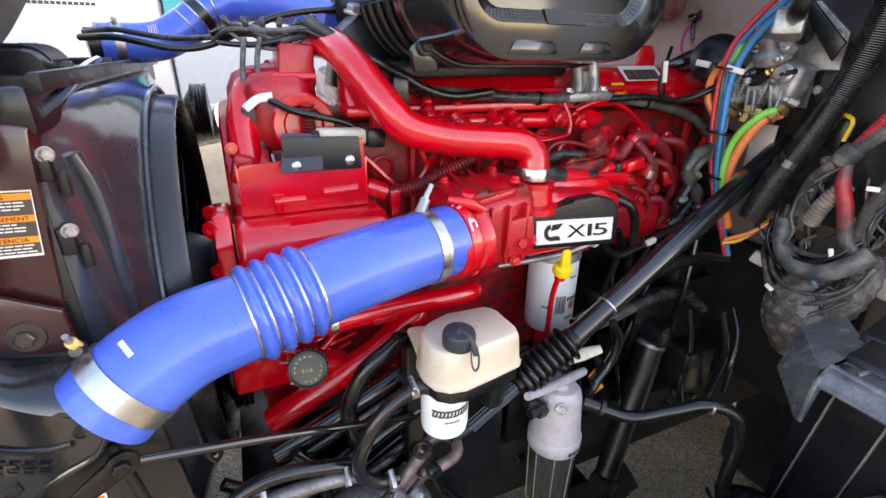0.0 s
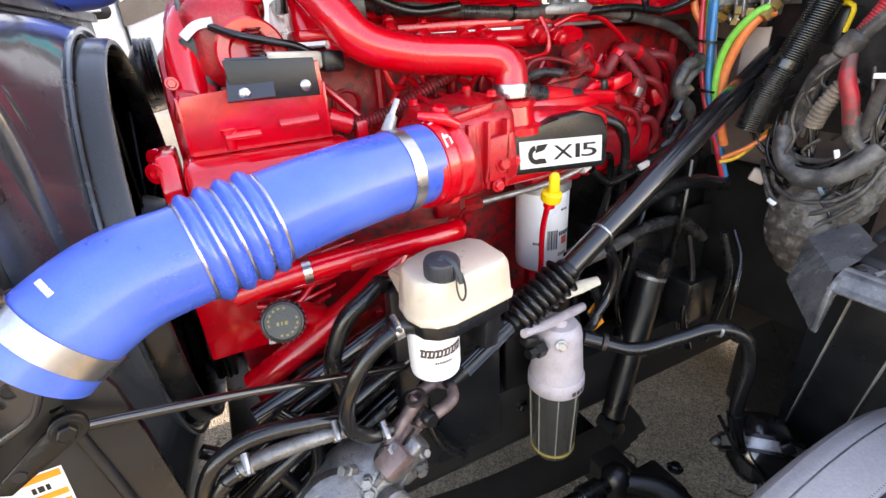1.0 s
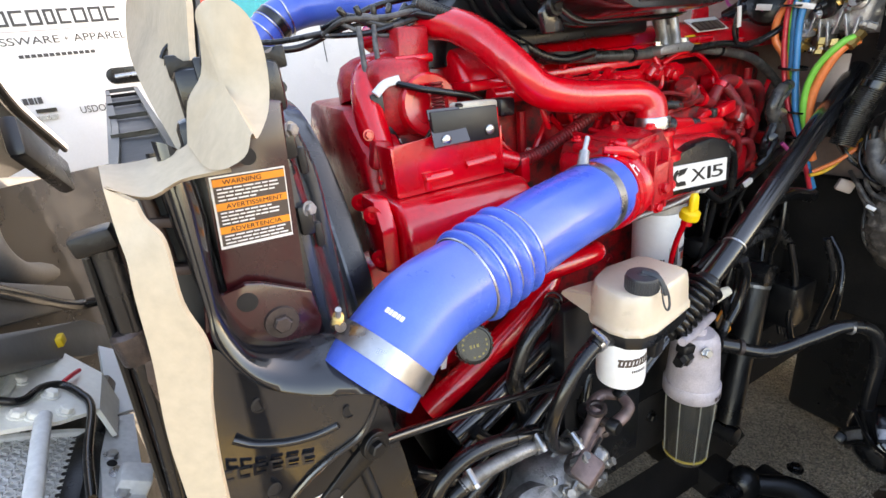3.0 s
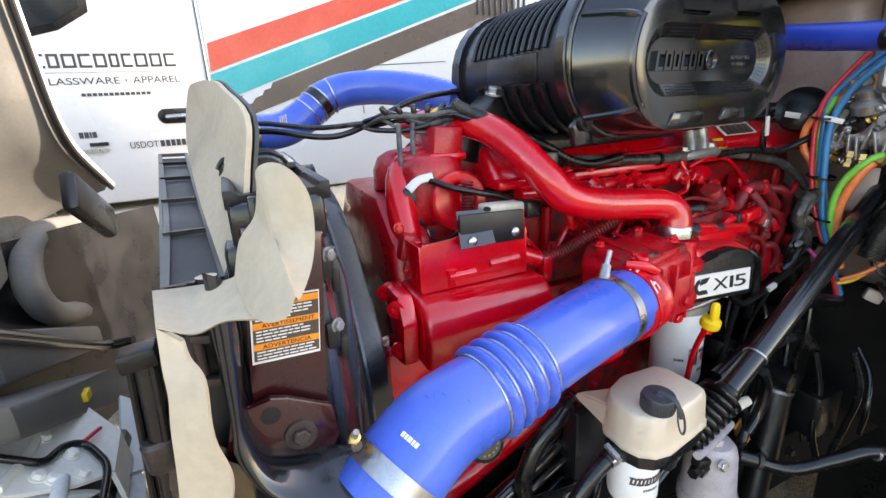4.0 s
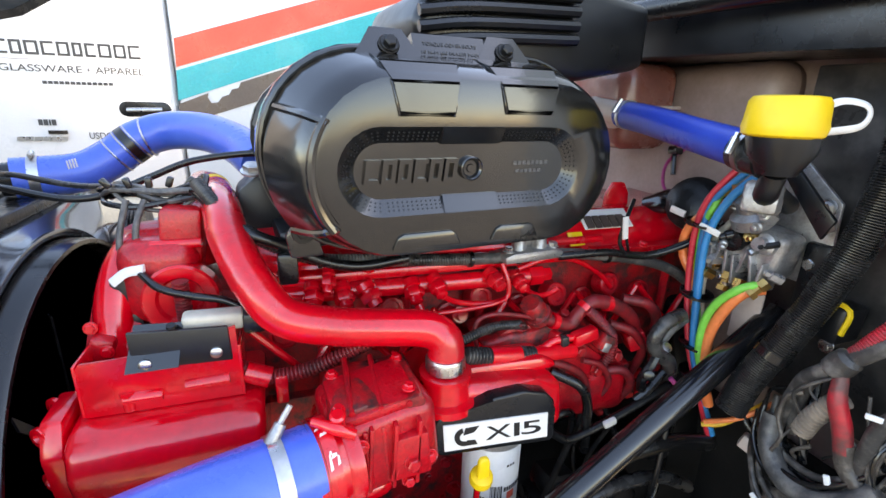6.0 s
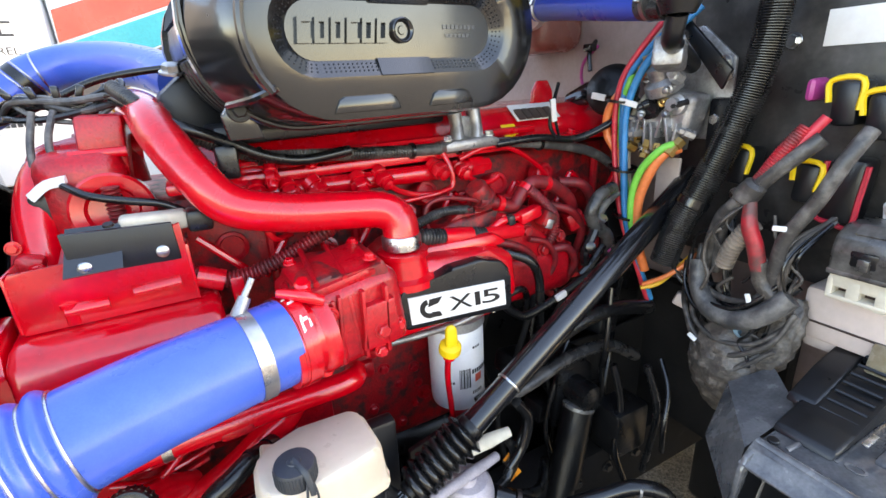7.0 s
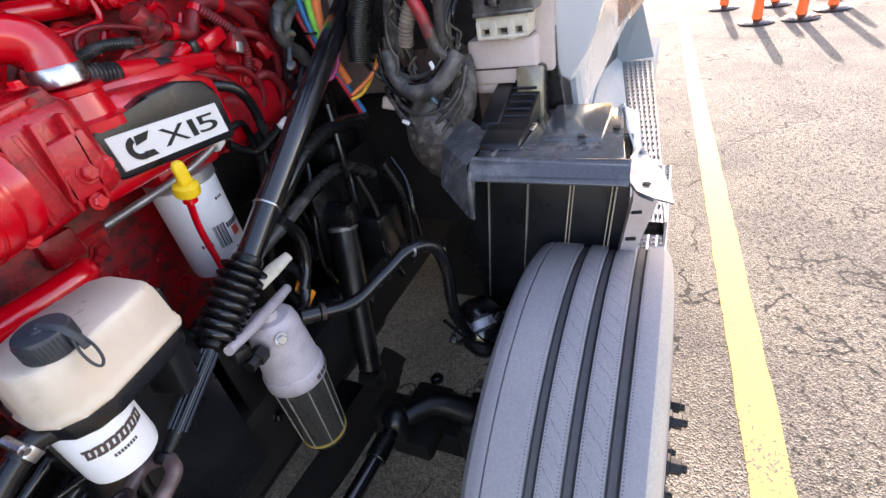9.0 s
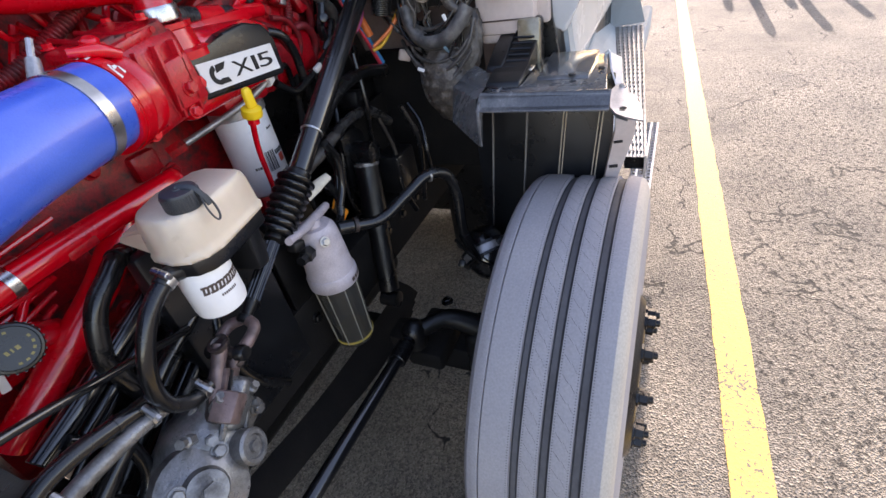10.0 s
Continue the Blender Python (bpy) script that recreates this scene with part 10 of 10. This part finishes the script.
part("tank", box((1.12, 1.16, 1.95), (0.16, 0.24, 0.20), 0.04, seg=4), surf("pink_translucent_tank", (0.26, 0.10, 0.08), 0.22, alt=(0.15, 0.05, 0.04), amount=0.7, scale=9, bump=0.05, sss=0.2), st)
part("seam", box((1.12, 1.16, 1.95), (0.168, 0.248, 0.008), 0.003), PINK_WALL, st)
part("cap", lathe([(0.03, 0), (0.03, 0.025), (0.02, 0.03), (0, 0.03)], (1.05, 1.07, 1.93), (-1, -0.4, 0), 18), PINK_WALL, st)

# ---- cables over the engine ----
oc = thing("engine_loom", (0.3, 0.9, 1.72), "black corrugated cable loom along the head cover", "wiring loom")
part("conduit", ridged([(0.155, 0.95, 1.815), (0.205, 0.875, 1.772), (0.262, 0.86, 1.731), (0.335, 0.86, 1.700), (0.408, 0.86, 1.692), (0.526, 0.86, 1.683), (0.60, 0.86, 1.678)], 0.0115, 0.005, 0.14, 12), LOOM, oc)
part("conduit", tube([(0.60, 0.86, 1.678), (0.70, 0.862, 1.674), (0.80, 0.862, 1.672), (0.90, 0.86, 1.660), (1.02, 0.86, 1.635), (1.10, 0.86, 1.60), (1.16, 0.85, 1.55)], 0.011, 12, 6), TAPE, oc)
part("conduit", tube([(0.15, 0.96, 1.80), (0.22, 0.85, 1.762), (0.286, 0.842, 1.731), (0.34, 0.842, 1.702), (0.40, 0.845, 1.688), (0.48, 0.85, 1.694)], 0.009, 12, 6), RUBBER, oc)
part("conduit", tube([(0.78, 0.85, 1.672), (0.88, 0.84, 1.675), (0.98, 0.83, 1.665), (1.06, 0.80, 1.70), (1.10, 0.78, 1.74)], 0.008, 10, 6), RUBBER, oc)
part("wire", tube([(0.92, 0.83, 1.67), (0.90, 0.828, 1.70), (0.905, 0.826, 1.74), (0.93, 0.84, 1.78)], 0.004, 8, 5), RUBBER, oc)
part("wire", tube([(0.94, 0.84, 1.66), (0.915, 0.83, 1.71), (0.90, 0.828, 1.75)], 0.003, 8, 5), RUBBER, oc)
part("wire_tag", box((0.902, 0.820, 1.729), (0.012, 0.004, 0.045), 0.001, (0, -8, 0)), LABEL_W, oc, "white wire tag")
for p in ((0.335, 0.86, 1.70), (0.60, 0.86, 1.678), (0.70, 0.862, 1.674), (0.90, 0.86, 1.66)):
    part("tie", ring(p, (1, 0, -0.1), 0.012, 0.006, 0.003, 16), RUBBER, oc)
part("elbow_plug", box((0.285, 0.835, 1.70), (0.03, 0.03, 0.05), 0.005), BLACK, oc)
fl = thing("front_loom", (0.07, 1.0, 1.78), "knotted black cables tied above the engine front", "wiring loom")
part("main_cable", tube([(-0.24, 1.18, 1.785), (-0.17, 1.12, 1.785), (-0.083, 1.10, 1.768), (-0.021, 1.10, 1.772), (0.057, 1.10, 1.803), (0.133, 1.10, 1.832), (0.25, 1.10, 1.845), (0.32, 1.10, 1.83)], 0.0065, 12, 6), RUBBER, fl)
part("main_cable", tube([(-0.24, 1.22, 1.795), (-0.18, 1.18, 1.80), (-0.08, 1.14, 1.785), (0.02, 1.08, 1.79)], 0.0055, 12, 6), LOOM, fl)
bundle("cable", fl, [(0.0, 1.04, 1.785), (0.03, 1.0, 1.795), (0.07, 0.985, 1.788), (0.11, 0.98, 1.785), (0.15, 0.965, 1.805), (0.17, 0.94, 1.80)], 10, 0.0046, 0.020, [RUBBER, TAPE, LOOM], seed=5)
for k in range(5):
    part("tie_stub", box((0.02 + 0.03 * k, 0.985, 1.812), (0.010, 0.012, 0.018), 0.003, (0, 20 * (k - 2), 0)), RUBBER, fl)
part("drop_cable", tube([(0.045, 0.98, 1.785), (0.035, 0.955, 1.735), (0.033, 0.945, 1.69), (0.038, 0.94, 1.655)], 0.005, 10, 5), TAPE, fl)
part("drop_cable", tube([(0.072, 0.975, 1.785), (0.060, 0.95, 1.745), (0.057, 0.94, 1.685), (0.053, 0.935, 1.645)], 0.005, 10, 5), TAPE, fl)
part("plug", box((0.042, 0.925, 1.648), (0.036, 0.028, 0.055), 0.005, (0, -10, 0)), BLACK, fl, "black connector")
part("plug", box((0.048, 0.920, 1.600), (0.022, 0.022, 0.034), 0.005, (0, -25, 0)), BLACK, fl)
part("plug_tape", tube([(0.028, 0.905, 1.672), (0.05, 0.905, 1.688), (0.075, 0.90, 1.692)], 0.0085, 8, 3, flat=0.5), LABEL_W, fl, "white tape flag")
part("plug_seal", lathe([(0.010, 0), (0.010, 0.014), (0.007, 0.016)], (0.056, 0.915, 1.588), (0.2, -0.2, -1), 14), LABEL_W, fl)
part("wire", tube([(0.07, 0.90, 1.685), (0.10, 0.865, 1.672), (0.145, 0.852, 1.66), (0.19, 0.85, 1.648), (0.225, 0.845, 1.625)], 0.006, 10, 6), RUBBER, fl)
part("wire", tube([(0.055, 0.91, 1.59), (0.06, 0.88, 1.575), (0.08, 0.84, 1.59), (0.10, 0.83, 1.62)], 0.0045, 10, 6), RUBBER, fl)
for k in range(3):
    part("thin_wire", tube([(0.033 + 0.006 * k, 0.943, 1.69), (0.036 + 0.005 * k, 0.935, 1.677), (0.032 + 0.008 * k, 0.926, 1.668)], 0.0015, 6, 3), (TUBE_YEL, TUBE_RED, LABEL_W)[k], fl)
# black clips and pipes at the rear of the engine
rc = thing("rear_loom", (0.95, 0.76, 1.4), "black plastic pipes and clips behind the fuel pump", "wiring loom")
part("loop", tube([(1.01, 0.75, 1.565), (0.965, 0.745, 1.555), (0.945, 0.745, 1.52), (0.965, 0.745, 1.485), (1.0, 0.75, 1.46), (1.02, 0.76, 1.40)], 0.014, 12, 6), LOOM, rc)
part("loop", tube([(1.03, 0.76, 1.55), (0.99, 0.755, 1.53), (0.975, 0.755, 1.50), (1.0, 0.76, 1.47)], 0.010, 12, 6), TAPE, rc)
part("clip_pipe", tube([(0.965, 0.745, 1.50), (0.945, 0.74, 1.47), (0.93, 0.742, 1.44), (0.94, 0.75, 1.41)], 0.010, 8, 4), RUBBER, rc)
part("clip_pipe", tube([(0.99, 0.75, 1.44), (0.955, 0.745, 1.41), (0.93, 0.75, 1.385)], 0.009, 8, 4), RUBBER, rc)
part("clip_end", lathe([(0.010, 0), (0.010, 0.012), (0.006, 0.013)], (0.962, 0.735, 1.505), (0, -0.6, 0.6), 14), STEEL, rc)
part("clip_end", lathe([(0.010, 0), (0.010, 0.012), (0.006, 0.013)], (0.935, 0.732, 1.455), (-0.5, -0.6, 0.2), 14), RUBBER, rc)
part("pipe", tube([(0.72, 0.742, 1.375), (0.745, 0.738, 1.352), (0.78, 0.735, 1.340), (0.89, 0.738, 1.370), (1.0, 0.745, 1.408), (1.08, 0.76, 1.43)], 0.0085, 12, 6), GLOSS_CAST, rc)
part("wire_tag", box((0.855, 0.728, 1.364), (0.028, 0.010, 0.014), 0.003, (0, -15, 0)), LABEL_W, rc)
part("pipe", tube([(0.73, 0.76, 1.48), (0.775, 0.735, 1.46), (0.80, 0.735, 1.42), (0.81, 0.74, 1.36), (0.83, 0.76, 1.28)], 0.0095, 12, 6), RUBBER, rc)
part("wire", tube([(1.0, 0.74, 1.43), (1.03, 0.72, 1.40), (1.05, 0.70, 1.43), (1.06, 0.69, 1.48)], 0.005, 8, 5), TUBE_PINK, rc)

# ---- dark clutter behind the steering shaft, on the frame ----
dk = thing("frame_loom", (0.9, 0.72, 1.0), "black hoses and brackets along the frame rail", "hose bundle")
part("tag_sleeve", tube([(0.565, 0.625, 1.183), (0.60, 0.622, 1.19), (0.645, 0.62, 1.192)], [0.010, 0.013, 0.009], 10, 4, flat=0.5), CREAM, dk, "cream hose sleeve")
part("tag", box((0.652, 0.622, 1.079), (0.040, 0.004, 0.012), 0.001, (0, -25, 0)), LABEL_O, dk, "small orange tag")
for pts, r, mat in [([(0.62, 0.68, 1.22), (0.75, 0.69, 1.26), (0.86, 0.70, 1.30), (0.98, 0.70, 1.31), (1.10, 0.70, 1.28)], 0.017, RUBBER), ([(0.60, 0.70, 1.18), (0.74, 0.70, 1.20), (0.88, 0.71, 1.22), (1.0, 0.72, 1.20), (1.12, 0.74, 1.12)], 0.014, LOOM),
                    ([(0.63, 0.63, 1.19), (0.655, 0.63, 1.15), (0.66, 0.625, 1.12), (0.64, 0.62, 1.09), (0.61, 0.61, 1.085)], 0.010, RUBBER), ([(0.67, 0.62, 1.24), (0.69, 0.63, 1.18), (0.665, 0.63, 1.13)], 0.008, RUBBER), ([(0.645, 0.60, 1.27), (0.675, 0.605, 1.22), (0.67, 0.61, 1.16), (0.64, 0.61, 1.12)], 0.009, RUBBER),
                    ([(0.60, 0.60, 1.085), (0.66, 0.59, 1.06), (0.72, 0.62, 1.02), (0.80, 0.70, 0.98)], 0.010, RUBBER), ([(0.98, 0.60, 1.22), (1.0, 0.58, 1.12), (1.02, 0.60, 1.0), (1.03, 0.62, 0.9)], 0.008, RUBBER), ([(0.95, 0.66, 1.20), (0.96, 0.64, 1.10), (0.94, 0.63, 1.0), (0.97, 0.62, 0.9)], 0.008, RUBBER),
                    ([(1.05, 0.62, 1.20), (1.03, 0.58, 1.15), (1.0, 0.56, 1.08), (1.02, 0.57, 1.0)], 0.006, RUBBER)]:
    part("hose", tube(pts, r, 12, 6), mat, dk)
part("bracket", box((0.985, 0.66, 1.03), (0.10, 0.08, 0.12), 0.012), GLOSS_CAST, dk)
part("clip_stud", box((0.905, 0.684, 1.108), (0.022, 0.016, 0.010), 0.003), STEEL, dk, "bright clip")
# dark box added before the firewall foot in place of shade
part("dark_screen_wall", box((1.235, 0.78, 1.11), (0.04, 0.66, 0.38), 0.01), GRIMED, dk)
for k in range(7):
    rg = random.Random(40 + k)
    x, y = rg.uniform(0.72, 1.12), rg.uniform(0.70, 0.86)
    pts = [V(x, y, 1.36)]
    for q in range(4):
        pts.append(pts[-1] + V(rg.uniform(-0.05, 0.05), rg.uniform(-0.03, 0.03), -rg.uniform(0.09, 0.14)))
    part("hose", tube(pts, rg.uniform(0.004, 0.008), 10, 6), (RUBBER, GRIMED)[k % 2], dk)
for x, z in ((0.78, 1.20), (0.93, 1.16), (1.04, 1.22), (0.86, 1.04), (1.02, 1.02)):
    part("clamp_block", box((x, 0.79, z), (0.07, 0.06, 0.05), 0.01, (0, 12, 8)), GLOSS_CAST, dk)
    part("clamp_bolt", bolt((x, 0.758, z), (0, -1, 0), 0.009), GLOSS_CAST, dk)

# ---- tilted hood ahead of the radiator ----
hd = thing("open_hood", (-0.9, 1.4, 0.9), "grey fibreglass inside of the tilted truck hood", "hood")
arc = [(1.90, 2.6), (1.93, 2.25), (1.975, 2.05), (2.03, 1.86), (2.12, 1.76), (2.26, 1.69), (2.42, 1.625), (2.56, 1.565)]
out, _ = spline([(0, y, z) for y, z in arc], 5)
bm = bmesh.new()
n = len(out)
rows = []
for dx, sh2 in ((0.0, 0.0), (-0.012, -0.012), (-0.015, -0.04), (-0.09, -0.10), (-0.22, -0.25), (-0.30, -0.50), (-0.34, -1.1)):
    rows += [(-0.74 + dx, p.y + sh2 * 0.9, p.z + sh2 * 0.35) for p in out]
grow(bm, rows, [(k * n + i, k * n + i + 1, (k + 1) * n + i + 1, (k + 1) * n + i) for k in range(6) for i in range(n - 1)])
part("crown", bm, GREY_HOOD, hd, "grey inner skin", sharp=60)
part("edge_trim", tube([(-0.735, p.y + 0.004, p.z + 0.004) for p in out], 0.014, 8, 1), WHITE, hd, "white outer edge")
part("edge_seal", tube([(-0.73, p.y - 0.03, p.z - 0.008) for p in out], 0.010, 8, 1), LABEL_K, hd)
part("inner_panel", prism([(1.0, 2.5), (1.35, 2.0), (1.43, 1.64), (1.52, 1.60), (1.50, 1.48), (1.2, 1.42), (0.9, 1.40), (0.45, 1.52), (0.45, 1.74), (0.95, 1.95), (0.95, 2.5)], "x", -0.80, -0.775, 0.01), GREY_HOOD, hd)
part("pocket_back", prism([(1.4, 1.60), (2.6, 1.50), (2.6, 0.85), (1.5, 1.05), (1.3, 1.3)], "x", -0.99, -0.96, 0.01), BLACK, hd)
part("pocket_side", plate([(-0.93, 1.35, 1.56), (-0.56, 2.28, 1.50), (-0.53, 2.28, 0.90), (-0.93, 1.35, 0.90)], (-0.006, 0.006, 0)), BLACK, hd)
part("pocket_rim", tube([(-0.80, 2.30, 1.46), (-0.80, 1.85, 1.52), (-0.79, 1.68, 1.50), (-0.78, 1.60, 1.44), (-0.77, 1.60, 1.37), (-0.765, 1.68, 1.31), (-0.76, 1.85, 1.25), (-0.74, 2.05, 1.14)], 0.035, 12, 6), GREY_HOOD, hd)
part("pocket_edge", tube([(-0.76, 1.60, 1.37), (-0.755, 1.68, 1.305), (-0.75, 1.86, 1.245), (-0.73, 2.08, 1.11)], 0.012, 8, 6), GLOSS, hd)
part("ledge", prism([(1.15, 1.475), (1.75, 1.23), (1.75, 1.16), (1.15, 1.36)], "x", -0.86, -0.70, 0.012), GREY_HOOD, hd)
part("lower_ledge", prism([(0.9, 1.44), (1.36, 1.255), (1.60, 1.12), (1.6, 1.06), (1.30, 1.19), (0.9, 1.38)], "x", -0.75, -0.60, 0.012), GREY_HOOD, hd)
part("stay_rod", tube([(-0.70, 1.0, 1.54), (-0.70, 1.40, 1.335), (-0.70, 1.705, 1.181), (-0.62, 1.72, 1.17)], 0.016, 12, 3), GLOSS, hd, "black gas strut")
# closed bulk of the hood, added to block sky light from ahead
part("hood_shell", prism([(-1.05, 0.45), (-1.0, 1.0), (-1.15, 1.55), (-1.45, 2.0), (-1.75, 2.1), (-1.95, 1.6), (-1.9, 0.8), (-1.7, 0.45)], "y", 0.9, 2.35, 0.05, seg=3), GREY_HOOD, hd, "tilted hood shell, added to block light from ahead")
part("hood_pivot", box((-0.95, 1.45, 0.52), (0.36, 0.9, 0.16), 0.02), GLOSS_CAST, hd)
part("pivot_foot", box((-0.80, 1.45, 0.25), (0.14, 0.5, 0.50), 0.02), GLOSS_CAST, hd)
part("upper_web", box((-0.62, 1.66, 1.60), (0.04, 0.34, 0.10), 0.015, (-25, 0, 0)), BLACK, hd)

# ---- cream front crossmember and bumper bracket ----
fb = thing("bumper_bracket", (-0.60, 1.0, 1.2), "cream painted bracket with bolts, grey beam and grille mesh", "bracket")
FN = V(0.6, 0, 0.8)
part("plate", plate([(-0.712, 1.106, 1.354), (-0.674, 1.161, 1.325), (-0.617, 1.179, 1.283), (-0.545, 1.111, 1.229), (-0.537, 0.990, 1.223), (-0.574, 0.945, 1.250), (-0.633, 0.899, 1.295), (-0.659, 0.882, 1.314)], FN * -0.008), CREAM_PAINT, fb, "cream bracket plate")
part("plate_flange", plate([(-0.545, 1.111, 1.229), (-0.537, 0.990, 1.223), (-0.530, 0.990, 1.16), (-0.538, 1.111, 1.16)], (-0.008, 0, 0)), CREAM_PAINT, fb)
part("plate_rib", tube([(-0.655, 1.14, 1.313), (-0.640, 1.02, 1.302), (-0.650, 0.90, 1.310)], 0.008, 8, 4), CREAM_PAINT, fb)
part("plate_hole", disc((-0.628, 1.114, 1.2915), FN, 0.019, 0.0015), LABEL_K, fb)
for p in ((-0.635, 1.039, 1.296), (-0.596, 1.009, 1.267), (-0.574, 0.968, 1.250), (-0.620, 0.942, 1.285), (-0.603, 0.943, 1.272)):
    part("bolt", bolt(p, FN, 0.010), CREAM_PAINT, fb)
part("cable", tube([(-0.70, 0.95, 1.36), (-0.642, 0.960, 1.314), (-0.616, 0.970, 1.294), (-0.603, 1.015, 1.284), (-0.583, 1.033, 1.269), (-0.560, 1.014, 1.252), (-0.542, 0.975, 1.239), (-0.533, 0.855, 1.231), (-0.519, 0.761, 1.222)], 0.0065, 10, 7), RUBBER, fb, "black cable")
part("red_wire", tube([(-0.579, 1.034, 1.273), (-0.573, 1.06, 1.268), (-0.568, 1.086, 1.261)], 0.004, 6, 4), TUBE_RED, fb)
part("yellow_cap", box((-0.60, 1.16, 1.30), (0.02, 0.03, 0.02), 0.004), YELLOW, fb)
part("gusset", plate([(-0.590, 1.335, 1.192), (-0.561, 1.329, 1.171), (-0.513, 1.102, 1.135), (-0.548, 1.061, 1.161)], FN * -0.008), WHITE, fb, "white painted gusset")
part("beam", plate([(-0.561, 1.044, 1.171), (-0.518, 1.080, 1.138), (-0.489, 0.841, 1.117), (-0.470, 0.70, 1.105), (-0.535, 0.70, 1.150), (-0.538, 0.837, 1.153)], FN * -0.02), GREY_BEAM, fb, "grey bolted beam")
part("beam_hole", disc((-0.535, 0.925, 1.1515), FN, 0.008, 0.0015), LABEL_K, fb)
for p in ((-0.545, 1.052, 1.159), (-0.544, 1.021, 1.158), (-0.538, 0.944, 1.153), (-0.528, 0.902, 1.146), (-0.518, 0.856, 1.138)):
    part("beam_bolt", bolt(p, FN, 0.009), STEEL, fb)
part("beam_clamp", box((-0.505, 0.88, 1.135), (0.05, 0.05, 0.04), 0.008, (0, 37, 0)), GREY_BEAM, fb)
part("post", tube([(-0.592, 0.945, 1.268), (-0.583, 0.860, 1.262), (-0.572, 0.759, 1.254), (-0.56, 0.66, 1.246)], 0.0115, 12, 4), GREY_BEAM, fb, "grey strut")
part("mesh_rail", tube([(-0.69, 0.945, 1.268), (-0.60, 0.985, 1.205), (-0.57, 0.995, 1.182)], 0.008, 8, 3), GREY_BEAM, fb)
part("mesh_back", plate([(-0.78, 0.90, 1.31), (-0.575, 0.975, 1.156), (-0.52, 0.60, 1.115), (-0.72, 0.58, 1.265)], FN * -0.004), GLOSS_CAST, fb)
bm = bmesh.new()
ax_u, ax_v = V(0.8, 0, -0.6), V(0, 1, 0)
for i in range(14):
    for j in range(20):
        c = V(-0.672, 0.80, 1.254) + ax_u * (i * 0.0135 - 0.04) + ax_v * (j * 0.0155 - 0.12 + (i % 2) * 0.0078)
        lathe([(0.0060, 0), (0.0078, 0), (0.0078, 0.004), (0.0060, 0.004), (0.0060, 0)], c, FN, 6, bm)
part("grille_mesh", bm, GREY_BEAM, fb, "hexagonal grille mesh", kind="stuff")
part("mount_leg", box((-0.60, 1.0, 0.88), (0.10, 0.40, 0.62), 0.02), GLOSS_CAST, fb)
part("mount_base", box((-0.60, 1.0, 0.55), (0.30, 0.80, 0.08), 0.01), GLOSS_CAST, fb)
